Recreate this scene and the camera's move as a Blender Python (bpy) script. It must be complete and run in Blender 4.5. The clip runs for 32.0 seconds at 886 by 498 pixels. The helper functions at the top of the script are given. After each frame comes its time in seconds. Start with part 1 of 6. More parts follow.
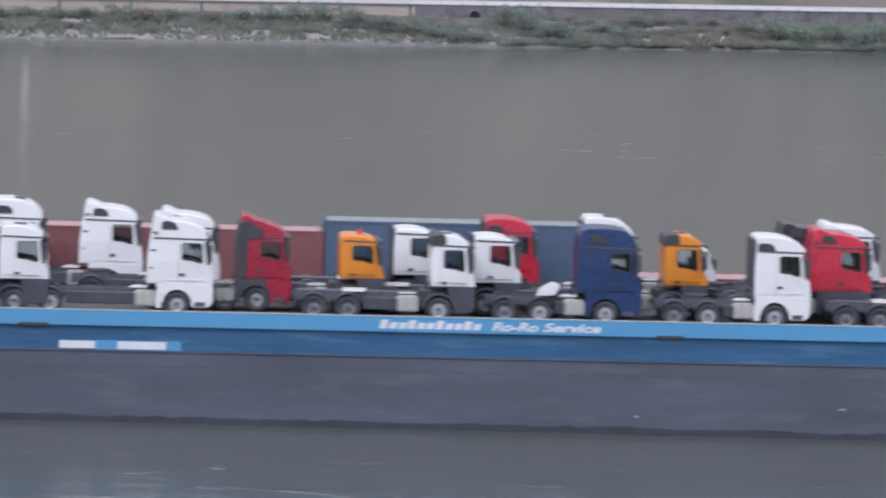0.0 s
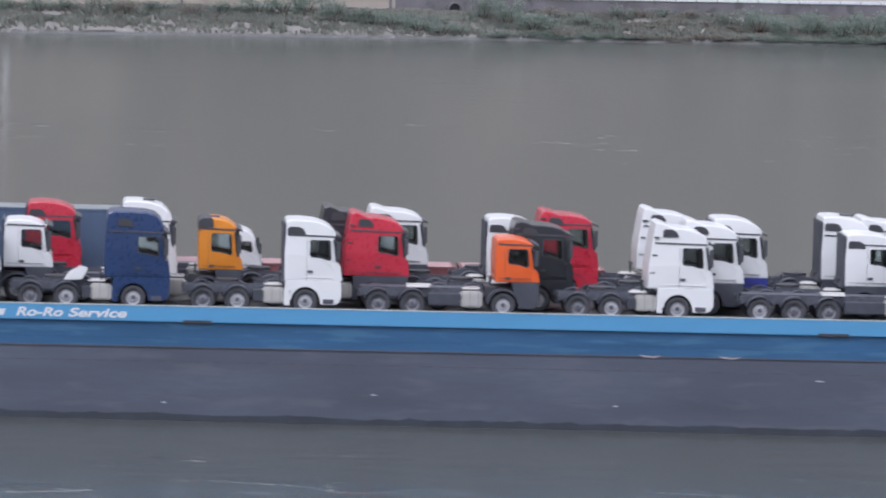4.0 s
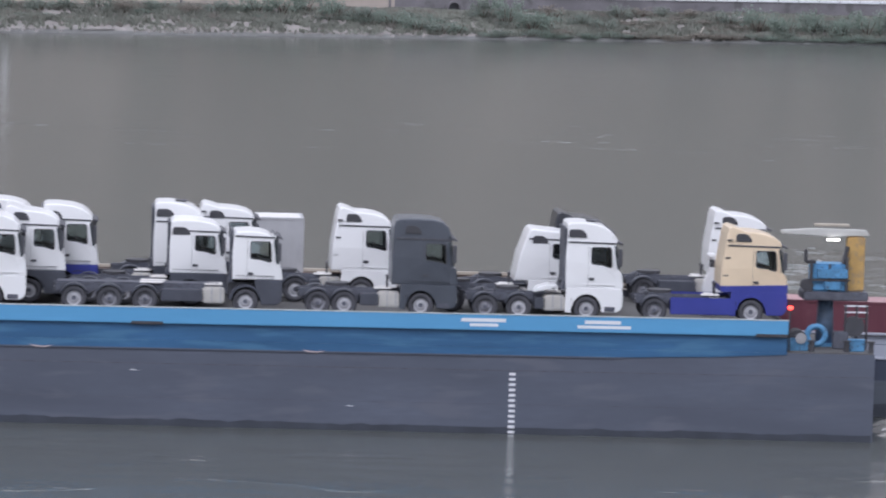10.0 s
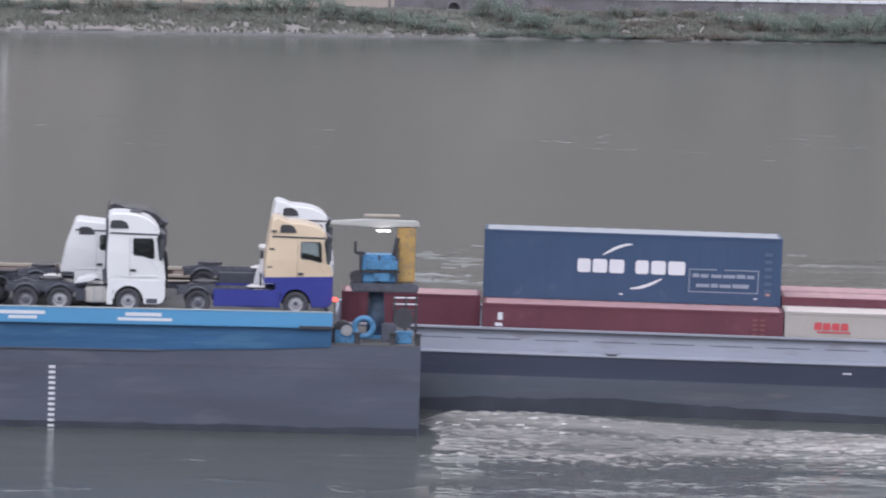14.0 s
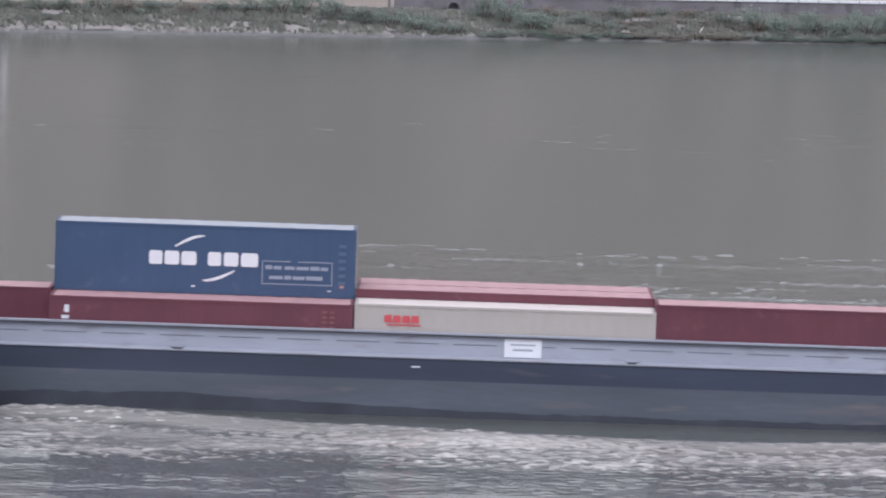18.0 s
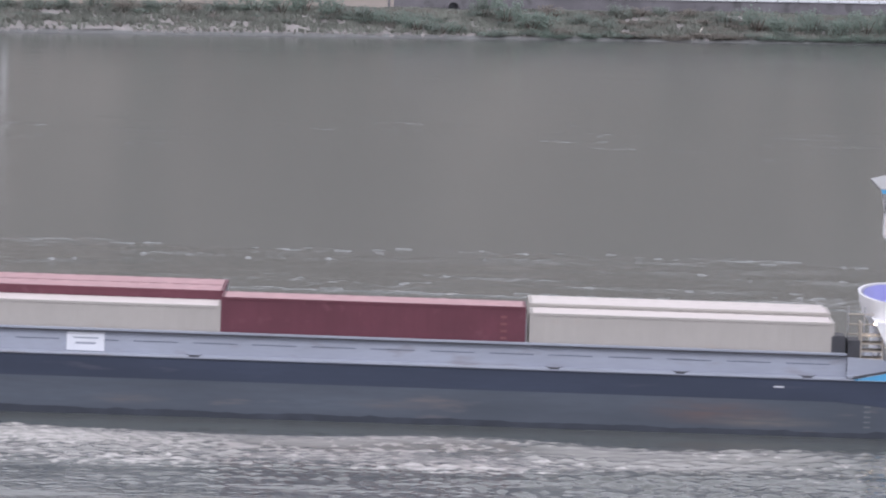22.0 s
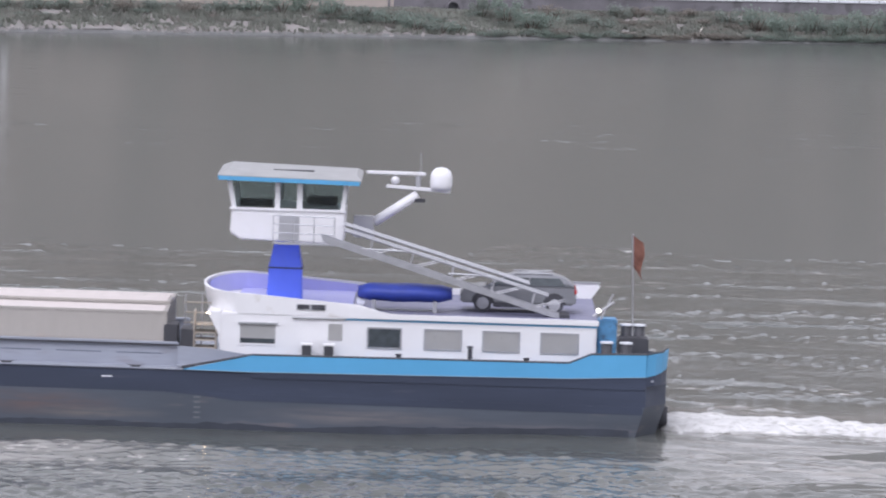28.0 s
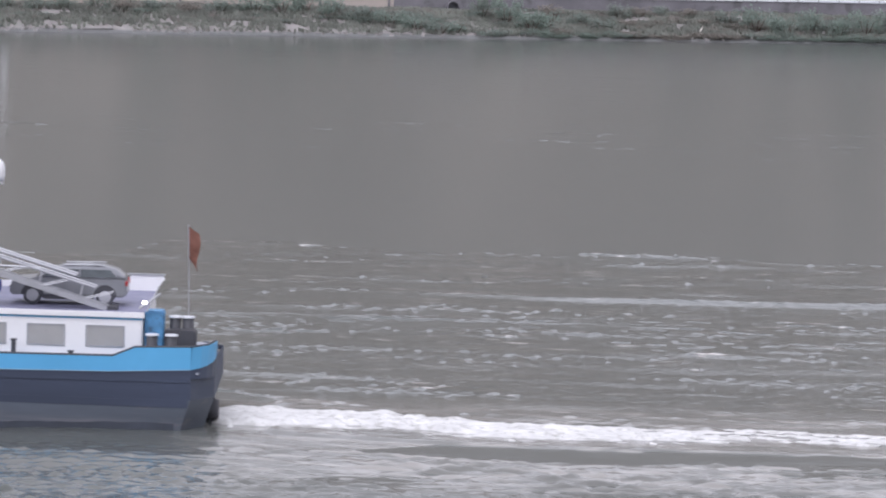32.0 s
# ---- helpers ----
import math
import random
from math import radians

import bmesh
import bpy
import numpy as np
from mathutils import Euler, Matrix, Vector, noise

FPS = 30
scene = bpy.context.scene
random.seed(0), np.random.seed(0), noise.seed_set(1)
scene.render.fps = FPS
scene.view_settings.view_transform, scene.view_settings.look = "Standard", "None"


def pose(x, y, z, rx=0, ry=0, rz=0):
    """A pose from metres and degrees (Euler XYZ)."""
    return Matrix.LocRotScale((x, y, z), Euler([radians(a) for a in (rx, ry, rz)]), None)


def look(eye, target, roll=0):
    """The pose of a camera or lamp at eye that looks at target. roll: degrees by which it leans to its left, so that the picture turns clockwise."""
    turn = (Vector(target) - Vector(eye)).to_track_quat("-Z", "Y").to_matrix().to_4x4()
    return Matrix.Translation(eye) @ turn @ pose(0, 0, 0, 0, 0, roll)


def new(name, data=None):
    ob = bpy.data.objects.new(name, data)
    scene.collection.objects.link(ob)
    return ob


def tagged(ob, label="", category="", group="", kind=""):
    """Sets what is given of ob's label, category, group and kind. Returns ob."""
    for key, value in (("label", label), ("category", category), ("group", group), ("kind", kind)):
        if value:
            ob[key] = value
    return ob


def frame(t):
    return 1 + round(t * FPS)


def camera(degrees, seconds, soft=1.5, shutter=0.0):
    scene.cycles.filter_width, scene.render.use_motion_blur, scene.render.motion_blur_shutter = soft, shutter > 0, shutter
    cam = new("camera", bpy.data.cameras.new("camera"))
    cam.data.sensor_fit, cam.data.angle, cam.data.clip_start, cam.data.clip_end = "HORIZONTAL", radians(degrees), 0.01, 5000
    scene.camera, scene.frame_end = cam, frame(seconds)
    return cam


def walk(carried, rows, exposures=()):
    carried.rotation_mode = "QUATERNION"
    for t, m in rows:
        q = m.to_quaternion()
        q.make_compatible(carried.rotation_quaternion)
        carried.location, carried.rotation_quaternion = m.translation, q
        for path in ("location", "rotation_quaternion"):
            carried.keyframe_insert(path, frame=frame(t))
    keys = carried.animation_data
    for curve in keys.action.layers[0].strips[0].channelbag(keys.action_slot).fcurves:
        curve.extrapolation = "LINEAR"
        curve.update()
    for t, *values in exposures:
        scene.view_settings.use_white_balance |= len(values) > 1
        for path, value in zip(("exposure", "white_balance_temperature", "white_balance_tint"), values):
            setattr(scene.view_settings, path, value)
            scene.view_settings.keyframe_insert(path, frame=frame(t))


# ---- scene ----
# ---- camera and walk ----
EYE = (0.0, 0.0, 26.0)
cam = camera(9.124, 32.0, soft=2.0, shutter=0.5)
STEP = math.degrees(1 / 9825)


def aim(ox, oy):
    """The tripod view, nudged by small amounts to the left and up."""
    return pose(*EYE, 90 - 4.9906 + oy * STEP, 0, ox * STEP) @ pose(0, 0, 0, 0, 0, 1.844)


SHAKE = [(0, 37, 14), (0.1, 12, 18), (0.2, 3, 19), (0.3, 0, 17), (0.4, -1, 14.5), (0.5, 0, 12), (0.6, 3, 8.5),
         (0.8, 4, 5.5), (1, 4.5, 4), (1.5, 3.5, 3), (2, 3, 2.2), (3, 2.3, 1.8), (5.5, 1.5, 1.5), (9, 0.7, 0.4),
         (14, 0, 0), (24, -1, -0.5), (32, -1, -1)]
walk(cam, [(t, aim(ox, oy)) for t, ox, oy in SHAKE], exposures=[(0, 0.22, 5650, 15), (9, 0.22, 5680, 15), (14, 0.24, 5760, 16), (32, 0.3, 5800, 17)])

# ---- world and sun: a bright overcast day ----
world = bpy.data.worlds.new("overcast")
scene.world = world
world.use_nodes = True
wn, wl = world.node_tree.nodes, world.node_tree.links
sky = wn.new("ShaderNodeTexSky")
sky.sky_type, sky.sun_disc = "NISHITA", False
sky.sun_elevation, sky.sun_rotation = radians(52), radians(200)
sky.dust_density, sky.air_density, sky.altitude = 4.0, 1.2, 100
grey = wn.new("ShaderNodeHueSaturation")
grey.inputs["Saturation"].default_value = 0.12
wl.new(sky.outputs["Color"], grey.inputs["Color"])
cloud = wn.new("ShaderNodeMix")  # a closed layer of pale cloud before the sky
cloud.data_type = "RGBA"
cloud.inputs[0].default_value, cloud.inputs[7].default_value = 0.7, (8.0, 7.7, 7.4, 1)
wl.new(grey.outputs["Color"], cloud.inputs[6])
wl.new(cloud.outputs[2], wn["Background"].inputs["Color"])
wn["Background"].inputs["Strength"].default_value = 0.13
sun = new("sun", bpy.data.lights.new("sun", "SUN"))
sun.data.energy, sun.data.angle, sun.data.color = 1.0, radians(25), (1.0, 0.96, 0.92)
sun.matrix_basis = look((-60, -140, 200), (0, 0, 0))


# ---- materials ----
def mat(name, color, rough=0.5, metal=0.0, var=0.12, scale=1.5, bump=0.0, bump_scale=20.0, dirt=None, dirt_at=0.62,
        stretch=(1, 1, 1), coat=0.0, per_object=0.0):
    m = bpy.data.materials.new(name)
    m.use_nodes = True
    n, l = m.node_tree.nodes, m.node_tree.links
    b = n["Principled BSDF"]
    b.inputs["Roughness"].default_value, b.inputs["Metallic"].default_value = rough, metal
    b.inputs["Coat Weight"].default_value = coat
    tc = n.new("ShaderNodeTexCoord")
    mp = n.new("ShaderNodeMapping")
    mp.inputs["Scale"].default_value = stretch
    l.new(tc.outputs["Object"], mp.inputs["Vector"])

    def noise_node(s, detail=4.0):
        t = n.new("ShaderNodeTexNoise")
        t.inputs["Scale"].default_value, t.inputs["Detail"].default_value = s, detail
        l.new(mp.outputs["Vector"], t.inputs["Vector"])
        return t.outputs["Fac"]

    def mix(fac, a, c, kind="MIX"):
        x = n.new("ShaderNodeMix")
        x.data_type, x.blend_type = "RGBA", kind
        for s, v in ((x.inputs[0], fac), (x.inputs[6], a), (x.inputs[7], c)):
            if isinstance(v, (int, float)):
                s.default_value = v
            elif isinstance(v, tuple):
                s.default_value = (*v, 1)
            else:
                l.new(v, s)
        return x.outputs[2]

    def ramp(v, lo, hi, a=0.0, c=1.0):
        r = n.new("ShaderNodeMapRange")
        r.inputs["From Min"].default_value, r.inputs["From Max"].default_value = lo, hi
        r.inputs["To Min"].default_value, r.inputs["To Max"].default_value = a, c
        l.new(v, r.inputs["Value"])
        return r.outputs["Result"]

    light = tuple(min(1, c * (1 + var)) for c in color)
    dark = tuple(c * (1 - var) for c in color)
    out = mix(ramp(noise_node(scale), 0.3, 0.7), dark, light)
    out = mix(ramp(noise_node(scale * 9), 0.35, 0.75, 0, 0.5), out, tuple(c * (1 - var * 0.8) for c in color))
    if per_object:
        oi = n.new("ShaderNodeObjectInfo")
        out = mix(1.0, out, mix(oi.outputs["Random"], (1 - per_object,) * 3, (1 + per_object,) * 3), "MULTIPLY")
    if dirt:
        out = mix(ramp(noise_node(scale * 2.3, 8), dirt_at, dirt_at + 0.12, 0, 0.75), out, dirt)
    l.new(out, b.inputs["Base Color"])
    l.new(ramp(noise_node(scale * 4), 0.2, 0.8, max(0, rough - 0.1), min(1, rough + 0.1)), b.inputs["Roughness"])
    if bump:
        bp = n.new("ShaderNodeBump")
        bp.inputs["Strength"].default_value, bp.inputs["Distance"].default_value = bump, 0.02
        l.new(noise_node(bump_scale, 6), bp.inputs["Height"])
        l.new(bp.outputs["Normal"], b.inputs["Normal"])
    return m


PAINT = {
    "white": mat("white truck paint", (0.82, 0.82, 0.83), 0.35, var=0.012, coat=0.3),
    "red": mat("red truck paint", (0.55, 0.03, 0.06), 0.3, var=0.08, coat=0.3),
    "dark_red": mat("dark red truck paint", (0.36, 0.02, 0.05), 0.3, var=0.08, coat=0.3),
    "orange": mat("amber orange truck paint", (0.75, 0.26, 0.02), 0.35, var=0.06, coat=0.2),
    "red_orange": mat("red orange truck paint", (0.8, 0.13, 0.025), 0.35, var=0.06, coat=0.2),
    "blue": mat("navy blue truck paint", (0.02, 0.046, 0.135), 0.3, var=0.1, coat=0.3),
    "royal": mat("royal blue truck paint", (0.045, 0.055, 0.29), 0.35, var=0.08, coat=0.2),
    "black": mat("black truck paint", (0.022, 0.024, 0.032), 0.35, var=0.1, coat=0.3),
    "anthracite": mat("anthracite truck paint", (0.074, 0.083, 0.104), 0.35, var=0.1, coat=0.2),
    "cream": mat("cream truck paint", (0.74, 0.6, 0.43), 0.35, var=0.04, coat=0.2),
    "silver": mat("silver car paint", (0.27, 0.275, 0.295), 0.35, 0.3, var=0.06, coat=0.4),
}
# tyre, plastic and chassis colours are lifted and blued to include haze
RUBBER = mat("tyre rubber", (0.074, 0.074, 0.086), 0.8, var=0.2, bump=0.2, bump_scale=60)
PLASTIC = mat("dark plastic", (0.08, 0.081, 0.095), 0.6, var=0.15, bump=0.1)
UNDER = mat("black moulded plastic", (0.066, 0.071, 0.092), 0.6, var=0.2, bump=0.1)
CHASSIS = mat("dusty haze-lifted chassis steel", (0.098, 0.103, 0.13), 0.65, var=0.3, scale=4, dirt=(0.11, 0.105, 0.1), dirt_at=0.6)
RIM = mat("silver wheel rim", (0.45, 0.45, 0.48), 0.55, 0.15, var=0.12, scale=6)
HUB = mat("dull drive wheel rim", (0.27, 0.27, 0.3), 0.65, 0.1, var=0.2, scale=6)
# aluminium plates whose sunlit brightness is put into a pale base colour
PALE_PLATE = mat("worn walkway plate with sunlit tone painted in", (0.78, 0.76, 0.74), 0.55, var=0.12, scale=5, dirt=(0.45, 0.44, 0.42), dirt_at=0.62)
ALU = mat("aluminium tank", (0.6, 0.58, 0.55), 0.4, 0.5, var=0.08, scale=3)
LINING = mat("grey cabin lining", (0.2, 0.2, 0.205), 0.8, var=0.1)
CAB_GLASS = mat("tinted cab glass", (0.62, 0.68, 0.68), 0.04, var=0.02)
CAB_GLASS.node_tree.nodes["Principled BSDF"].inputs["Transmission Weight"].default_value = 1.0
GLASS = mat("dark cab glass", (0.068, 0.08, 0.088), 0.06, var=0.3, scale=2.5)
HULL_GREY = mat("weathered grey hull paint", (0.098, 0.11, 0.148), 0.55, var=0.2, scale=0.4, stretch=(0.35, 1, 1.8),
                dirt=(0.125, 0.132, 0.168), dirt_at=0.54, bump=0.25, bump_scale=2.5)
# base colour lifted a little for haze
HULL_DARK = mat("wet black boot topping", (0.05, 0.057, 0.076), 0.75, var=0.25, scale=0.8)
BLUE_LIGHT = mat("light blue bulwark paint", (0.115, 0.34, 0.6), 0.45, var=0.05, scale=0.5, stretch=(0.4, 1, 2))
BLUE_DARK = mat("deep blue strake paint", (0.04, 0.12, 0.25), 0.5, var=0.2, scale=0.5, stretch=(0.3, 1, 2.5),
                dirt=(0.07, 0.18, 0.31), dirt_at=0.52)
DECK = mat("grey steel deck", (0.11, 0.108, 0.108), 0.75, var=0.2, scale=0.7, dirt=(0.13, 0.1, 0.09), bump=0.15)
WHITE = mat("white ship paint", (0.84, 0.83, 0.84), 0.4, var=0.03, scale=0.6, dirt=(0.7, 0.67, 0.64), dirt_at=0.64)
GREY_SHIP = mat("pale grey coaming paint", (0.34, 0.36, 0.42), 0.5, var=0.12, scale=0.5, stretch=(0.4, 1, 2),
                dirt=(0.27, 0.26, 0.28), dirt_at=0.58)
NAVY = mat("dark navy topside paint", (0.046, 0.057, 0.092), 0.5, var=0.2, scale=0.4, stretch=(0.3, 1, 2), dirt=(0.1, 0.1, 0.13), dirt_at=0.62)
VHULL = mat("scuffed slate hull paint", (0.092, 0.106, 0.133), 0.55, var=0.25, scale=0.3, stretch=(0.35, 1, 2.4),
            dirt=(0.2, 0.17, 0.17), dirt_at=0.6, bump=0.2, bump_scale=3)


def stain(m, x, z, wide, tall, color, most, lo=0.3, hi=0.62):
    """A soft, patchy stain round one place of a hull's side, in its object space."""
    n, l = m.node_tree.nodes, m.node_tree.links
    b = n["Principled BSDF"]
    tc, mp, dist, t = n.new("ShaderNodeTexCoord"), n.new("ShaderNodeMapping"), n.new("ShaderNodeVectorMath"), n.new("ShaderNodeTexNoise")
    mp.inputs["Location"].default_value, mp.inputs["Scale"].default_value = (-x / wide, 0, -z / tall), (1 / wide, 0, 1 / tall)
    dist.operation = "LENGTH"
    t.inputs["Scale"].default_value, t.inputs["Detail"].default_value = 2.2, 6
    near, rough_part, both, mix = n.new("ShaderNodeMapRange"), n.new("ShaderNodeMapRange"), n.new("ShaderNodeMath"), n.new("ShaderNodeMix")
    for k, v in (("From Min", 0.2), ("From Max", 1.0), ("To Min", most), ("To Max", 0.0)):
        near.inputs[k].default_value = v
    for k, v in (("From Min", lo), ("From Max", hi)):
        rough_part.inputs[k].default_value = v
    both.operation, mix.data_type = "MULTIPLY", "RGBA"
    l.new(tc.outputs["Object"], mp.inputs["Vector"]), l.new(mp.outputs["Vector"], dist.inputs[0]), l.new(mp.outputs["Vector"], t.inputs["Vector"])
    l.new(dist.outputs["Value"], near.inputs["Value"]), l.new(t.outputs["Fac"], rough_part.inputs["Value"])
    l.new(near.outputs["Result"], both.inputs[0]), l.new(rough_part.outputs["Result"], both.inputs[1]), l.new(both.outputs[0], mix.inputs[0])
    l.new(b.inputs["Base Color"].links[0].from_socket, mix.inputs[6])
    mix.inputs[7].default_value = (*color, 1)
    l.new(mix.outputs[2], b.inputs["Base Color"])


for x, z, w, h, color, most in ((45.6, 0.95, 3.6, 0.6, (0.15, 0.105, 0.1), 0.75), (47.6, 0.62, 3.2, 0.3, (0.18, 0.16, 0.15), 0.75), (33.0, 0.8, 2.4, 0.25, (0.16, 0.14, 0.14), 0.6), (22.5, 0.7, 2.0, 0.25, (0.16, 0.14, 0.14), 0.6),
                                (58.0, 0.75, 4.6, 0.4, (0.19, 0.175, 0.18), 0.8), (64.5, 0.5, 5.0, 0.3, (0.18, 0.17, 0.185), 0.75), (11.0, 0.9, 3.0, 0.3, (0.15, 0.14, 0.16), 0.7)):
    stain(VHULL, x, z, w, h, color, most)
SHIP_BLUE = mat("sky blue ship paint", (0.12, 0.4, 0.68), 0.4, var=0.05, scale=0.6)
COLUMN_BLUE = mat("cobalt blue column paint", (0.14, 0.22, 0.88), 0.4, var=0.05)
LILAC = mat("pale lilac deck paint", (0.5, 0.5, 0.85), 0.5, var=0.05, scale=0.6)
ROOF_DECK = mat("grey lilac deck paint", (0.2, 0.2, 0.29), 0.55, var=0.12, scale=0.8)
ROOF_GREY = mat("light grey roof paint", (0.36, 0.36, 0.36), 0.65, var=0.1)
STEEL = mat("galvanised steel", (0.45, 0.45, 0.47), 0.45, 0.5, var=0.1, scale=3)
MARK = mat("white marking paint", (0.75, 0.76, 0.8), 0.5, var=0.04)
# black raised above its own tone, haze painted in
BLACK = mat("matt black steel", (0.06, 0.06, 0.069), 0.6, var=0.2)
TARP = mat("blue tarpaulin", (0.03, 0.055, 0.33), 0.55, var=0.15, scale=3, bump=0.4, bump_scale=5)
GREY_BOX = mat("light grey box body", (0.42, 0.42, 0.44), 0.5, var=0.06)
COVER = mat("weathered beige hatch boards", (0.45, 0.4, 0.34), 0.7, var=0.15)
BROWN = mat("brown hold plating", (0.13, 0.09, 0.075), 0.75, var=0.25)
CRANE_BLUE = mat("crane blue paint", (0.1, 0.27, 0.48), 0.55, var=0.25, scale=3, dirt=(0.06, 0.1, 0.16), dirt_at=0.55)
CRANE_ORANGE = mat("ochre crane jib paint", (0.5, 0.32, 0.11), 0.6, var=0.2, scale=2, dirt=(0.33, 0.24, 0.14), dirt_at=0.5)
BOX = {
    "maroon": mat("maroon container paint", (0.14, 0.042, 0.06), 0.55, var=0.15, scale=0.6, dirt=(0.18, 0.07, 0.085), dirt_at=0.6, per_object=0.06),
    "brown": mat("brown red container paint", (0.22, 0.085, 0.09), 0.55, var=0.1, scale=0.6, dirt=(0.3, 0.15, 0.14), dirt_at=0.6, per_object=0.06),
    "navy": mat("navy container paint", (0.046, 0.083, 0.162), 0.5, var=0.08, scale=0.5, dirt=(0.08, 0.11, 0.18), dirt_at=0.62),
    "slate": mat("faded blue container paint", (0.09, 0.132, 0.215), 0.5, var=0.1, scale=0.5, dirt=(0.12, 0.15, 0.2), dirt_at=0.6),
    "cream": mat("ivory container paint", (0.44, 0.41, 0.38), 0.5, var=0.05, scale=0.5, dirt=(0.45, 0.39, 0.35), dirt_at=0.62),
    "grey": GREY_BOX,
}
# roof colours, mostly paler than the walls below
ROOFS = {"maroon": mat("pale pink container roof", (0.44, 0.27, 0.28), 0.65, var=0.15, scale=1.5, dirt=(0.3, 0.15, 0.15)),
         "navy": mat("pale grey container roof", (0.36, 0.38, 0.42), 0.6, var=0.1, scale=1.5),
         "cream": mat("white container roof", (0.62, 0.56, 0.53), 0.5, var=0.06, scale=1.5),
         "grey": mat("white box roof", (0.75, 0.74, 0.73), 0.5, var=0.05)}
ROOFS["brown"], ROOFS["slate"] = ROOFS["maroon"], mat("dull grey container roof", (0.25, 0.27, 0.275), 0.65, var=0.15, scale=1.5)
RED_MARK = mat("red marking paint", (0.58, 0.085, 0.1), 0.5, var=0.05)


TAIL = mat("red tail lamp glass", (0.5, 0.03, 0.03), 0.2)


def glow(name, color, power):
    m = bpy.data.materials.new(name)
    m.use_nodes = True
    b = m.node_tree.nodes["Principled BSDF"]
    b.inputs["Base Color"].default_value = (*color, 1)
    b.inputs["Emission Color"].default_value, b.inputs["Emission Strength"].default_value = (*color, 1), power
    return m


WARM_LAMP = glow("warm deck lamp glass", (1, 0.72, 0.4), 45)
RED_LAMP, WHITE_LAMP = glow("red lamp glass", (1, 0.08, 0.05), 2.5), glow("white lamp glass", (1, 0.92, 0.8), 5)


# ---- mesh helpers ----
def box(bm, x0, x1, y0, y1, z0, z1):
    vs = [bm.verts.new(p) for p in ((x0, y0, z0), (x1, y0, z0), (x1, y1, z0), (x0, y1, z0),
                                    (x0, y0, z1), (x1, y0, z1), (x1, y1, z1), (x0, y1, z1))]
    for q in ((0, 3, 2, 1), (4, 5, 6, 7), (0, 1, 5, 4), (1, 2, 6, 5), (2, 3, 7, 6), (3, 0, 4, 7)):
        bm.faces.new([vs[i] for i in q])


def prism(bm, profile, y0, y1):
    """A side profile of (x, z) points, drawn out from y0 to y1."""
    a = [bm.verts.new((x, y0, z)) for x, z in profile]
    b = [bm.verts.new((x, y1, z)) for x, z in profile]
    k = len(profile)
    bm.faces.new(a), bm.faces.new(b[::-1])
    for i in range(k):
        bm.faces.new((a[i], b[i], b[(i + 1) % k], a[(i + 1) % k]))


def loft(bm, rings, closed=True, caps=True):
    rows = [[bm.verts.new(p) for p in r] for r in rings]
    for a, b in zip(rows, rows[1:]):
        k = len(a)
        for i in range(k if closed else k - 1):
            bm.faces.new((a[i], a[(i + 1) % k], b[(i + 1) % k], b[i]))
    if caps and closed:
        bm.faces.new(rows[0][::-1]), bm.faces.new(rows[-1])


def tube(bm, a, b, r, seg=10, r2=None):
    a, b = Vector(a), Vector(b)
    q = (b - a).to_track_quat("Z", "Y")
    rings = []
    for p, rr in ((a, r), (b, r if r2 is None else r2)):
        rings.append([p + q @ Vector((rr * math.cos(2 * math.pi * i / seg), rr * math.sin(2 * math.pi * i / seg), 0)) for i in range(seg)])
    loft(bm, rings)


def ball(bm, c, rx, ry, rz, seg=14, rows=8):
    rings = []
    for j in range(rows + 1):
        a = -math.pi / 2 + math.pi * j / rows
        a = max(-1.52, min(1.52, a))
        rings.append([(c[0] + rx * math.cos(a) * math.cos(2 * math.pi * i / seg), c[1] + ry * math.cos(a) * math.sin(2 * math.pi * i / seg),
                       c[2] + rz * math.sin(a)) for i in range(seg)])
    loft(bm, rings)


def finish(bm, bevel=0.0, smooth=False):
    bmesh.ops.recalc_face_normals(bm, faces=bm.faces)
    if bevel:
        edges = [e for e in bm.edges if len(e.link_faces) == 2 and e.calc_face_angle(0) > 0.6]
        bmesh.ops.bevel(bm, geom=edges, offset=bevel, segments=2, affect="EDGES", clamp_overlap=True)
    for f in bm.faces:
        f.smooth = smooth
    return bm


MESHES = {}


def part(name, bm, material, parent=None, label="", at=None):
    """Links a bmesh, or a mesh made before, as one mesh object under a thing or a part."""
    if isinstance(bm, bmesh.types.BMesh):
        me = bpy.data.meshes.new(name)
        bm.to_mesh(me)
        bm.free()
        me.materials.append(material)
    else:
        me = bm
    ob = new(name, me)
    if me.materials[0] != material:
        ob.material_slots[0].link = "OBJECT"
        ob.material_slots[0].material = material
    if parent:
        ob.parent = parent
    if at:
        ob.location = at
    return tagged(ob, label)


def shared(key, material, build, bevel=0.0, smooth=False):
    """The mesh of that key, built the first time it is asked for."""
    if key not in MESHES:
        bm = bmesh.new()
        build(bm)
        finish(bm, bevel, smooth)
        me = bpy.data.meshes.new(key if isinstance(key, str) else str(key[0]))
        bm.to_mesh(me)
        bm.free()
        me.materials.append(material)
        MESHES[key] = me
    return MESHES[key]


def made(name, material, build, parent=None, label="", bevel=0.0, smooth=False, at=None):
    bm = bmesh.new()
    build(bm)
    finish(bm, bevel, smooth)
    return part(name, bm, material, parent, label, at)


def thing(name, m, label, category, group="", kind=""):
    ob = new(name)
    ob.empty_display_size = 0.2
    ob.matrix_basis = m
    return tagged(ob, label, category, group, kind)


def boxes(*rows):
    return lambda bm: [box(bm, *r) for r in rows]


MOVERS = []  # things of the convoy, with their place when the clip is at 14 s


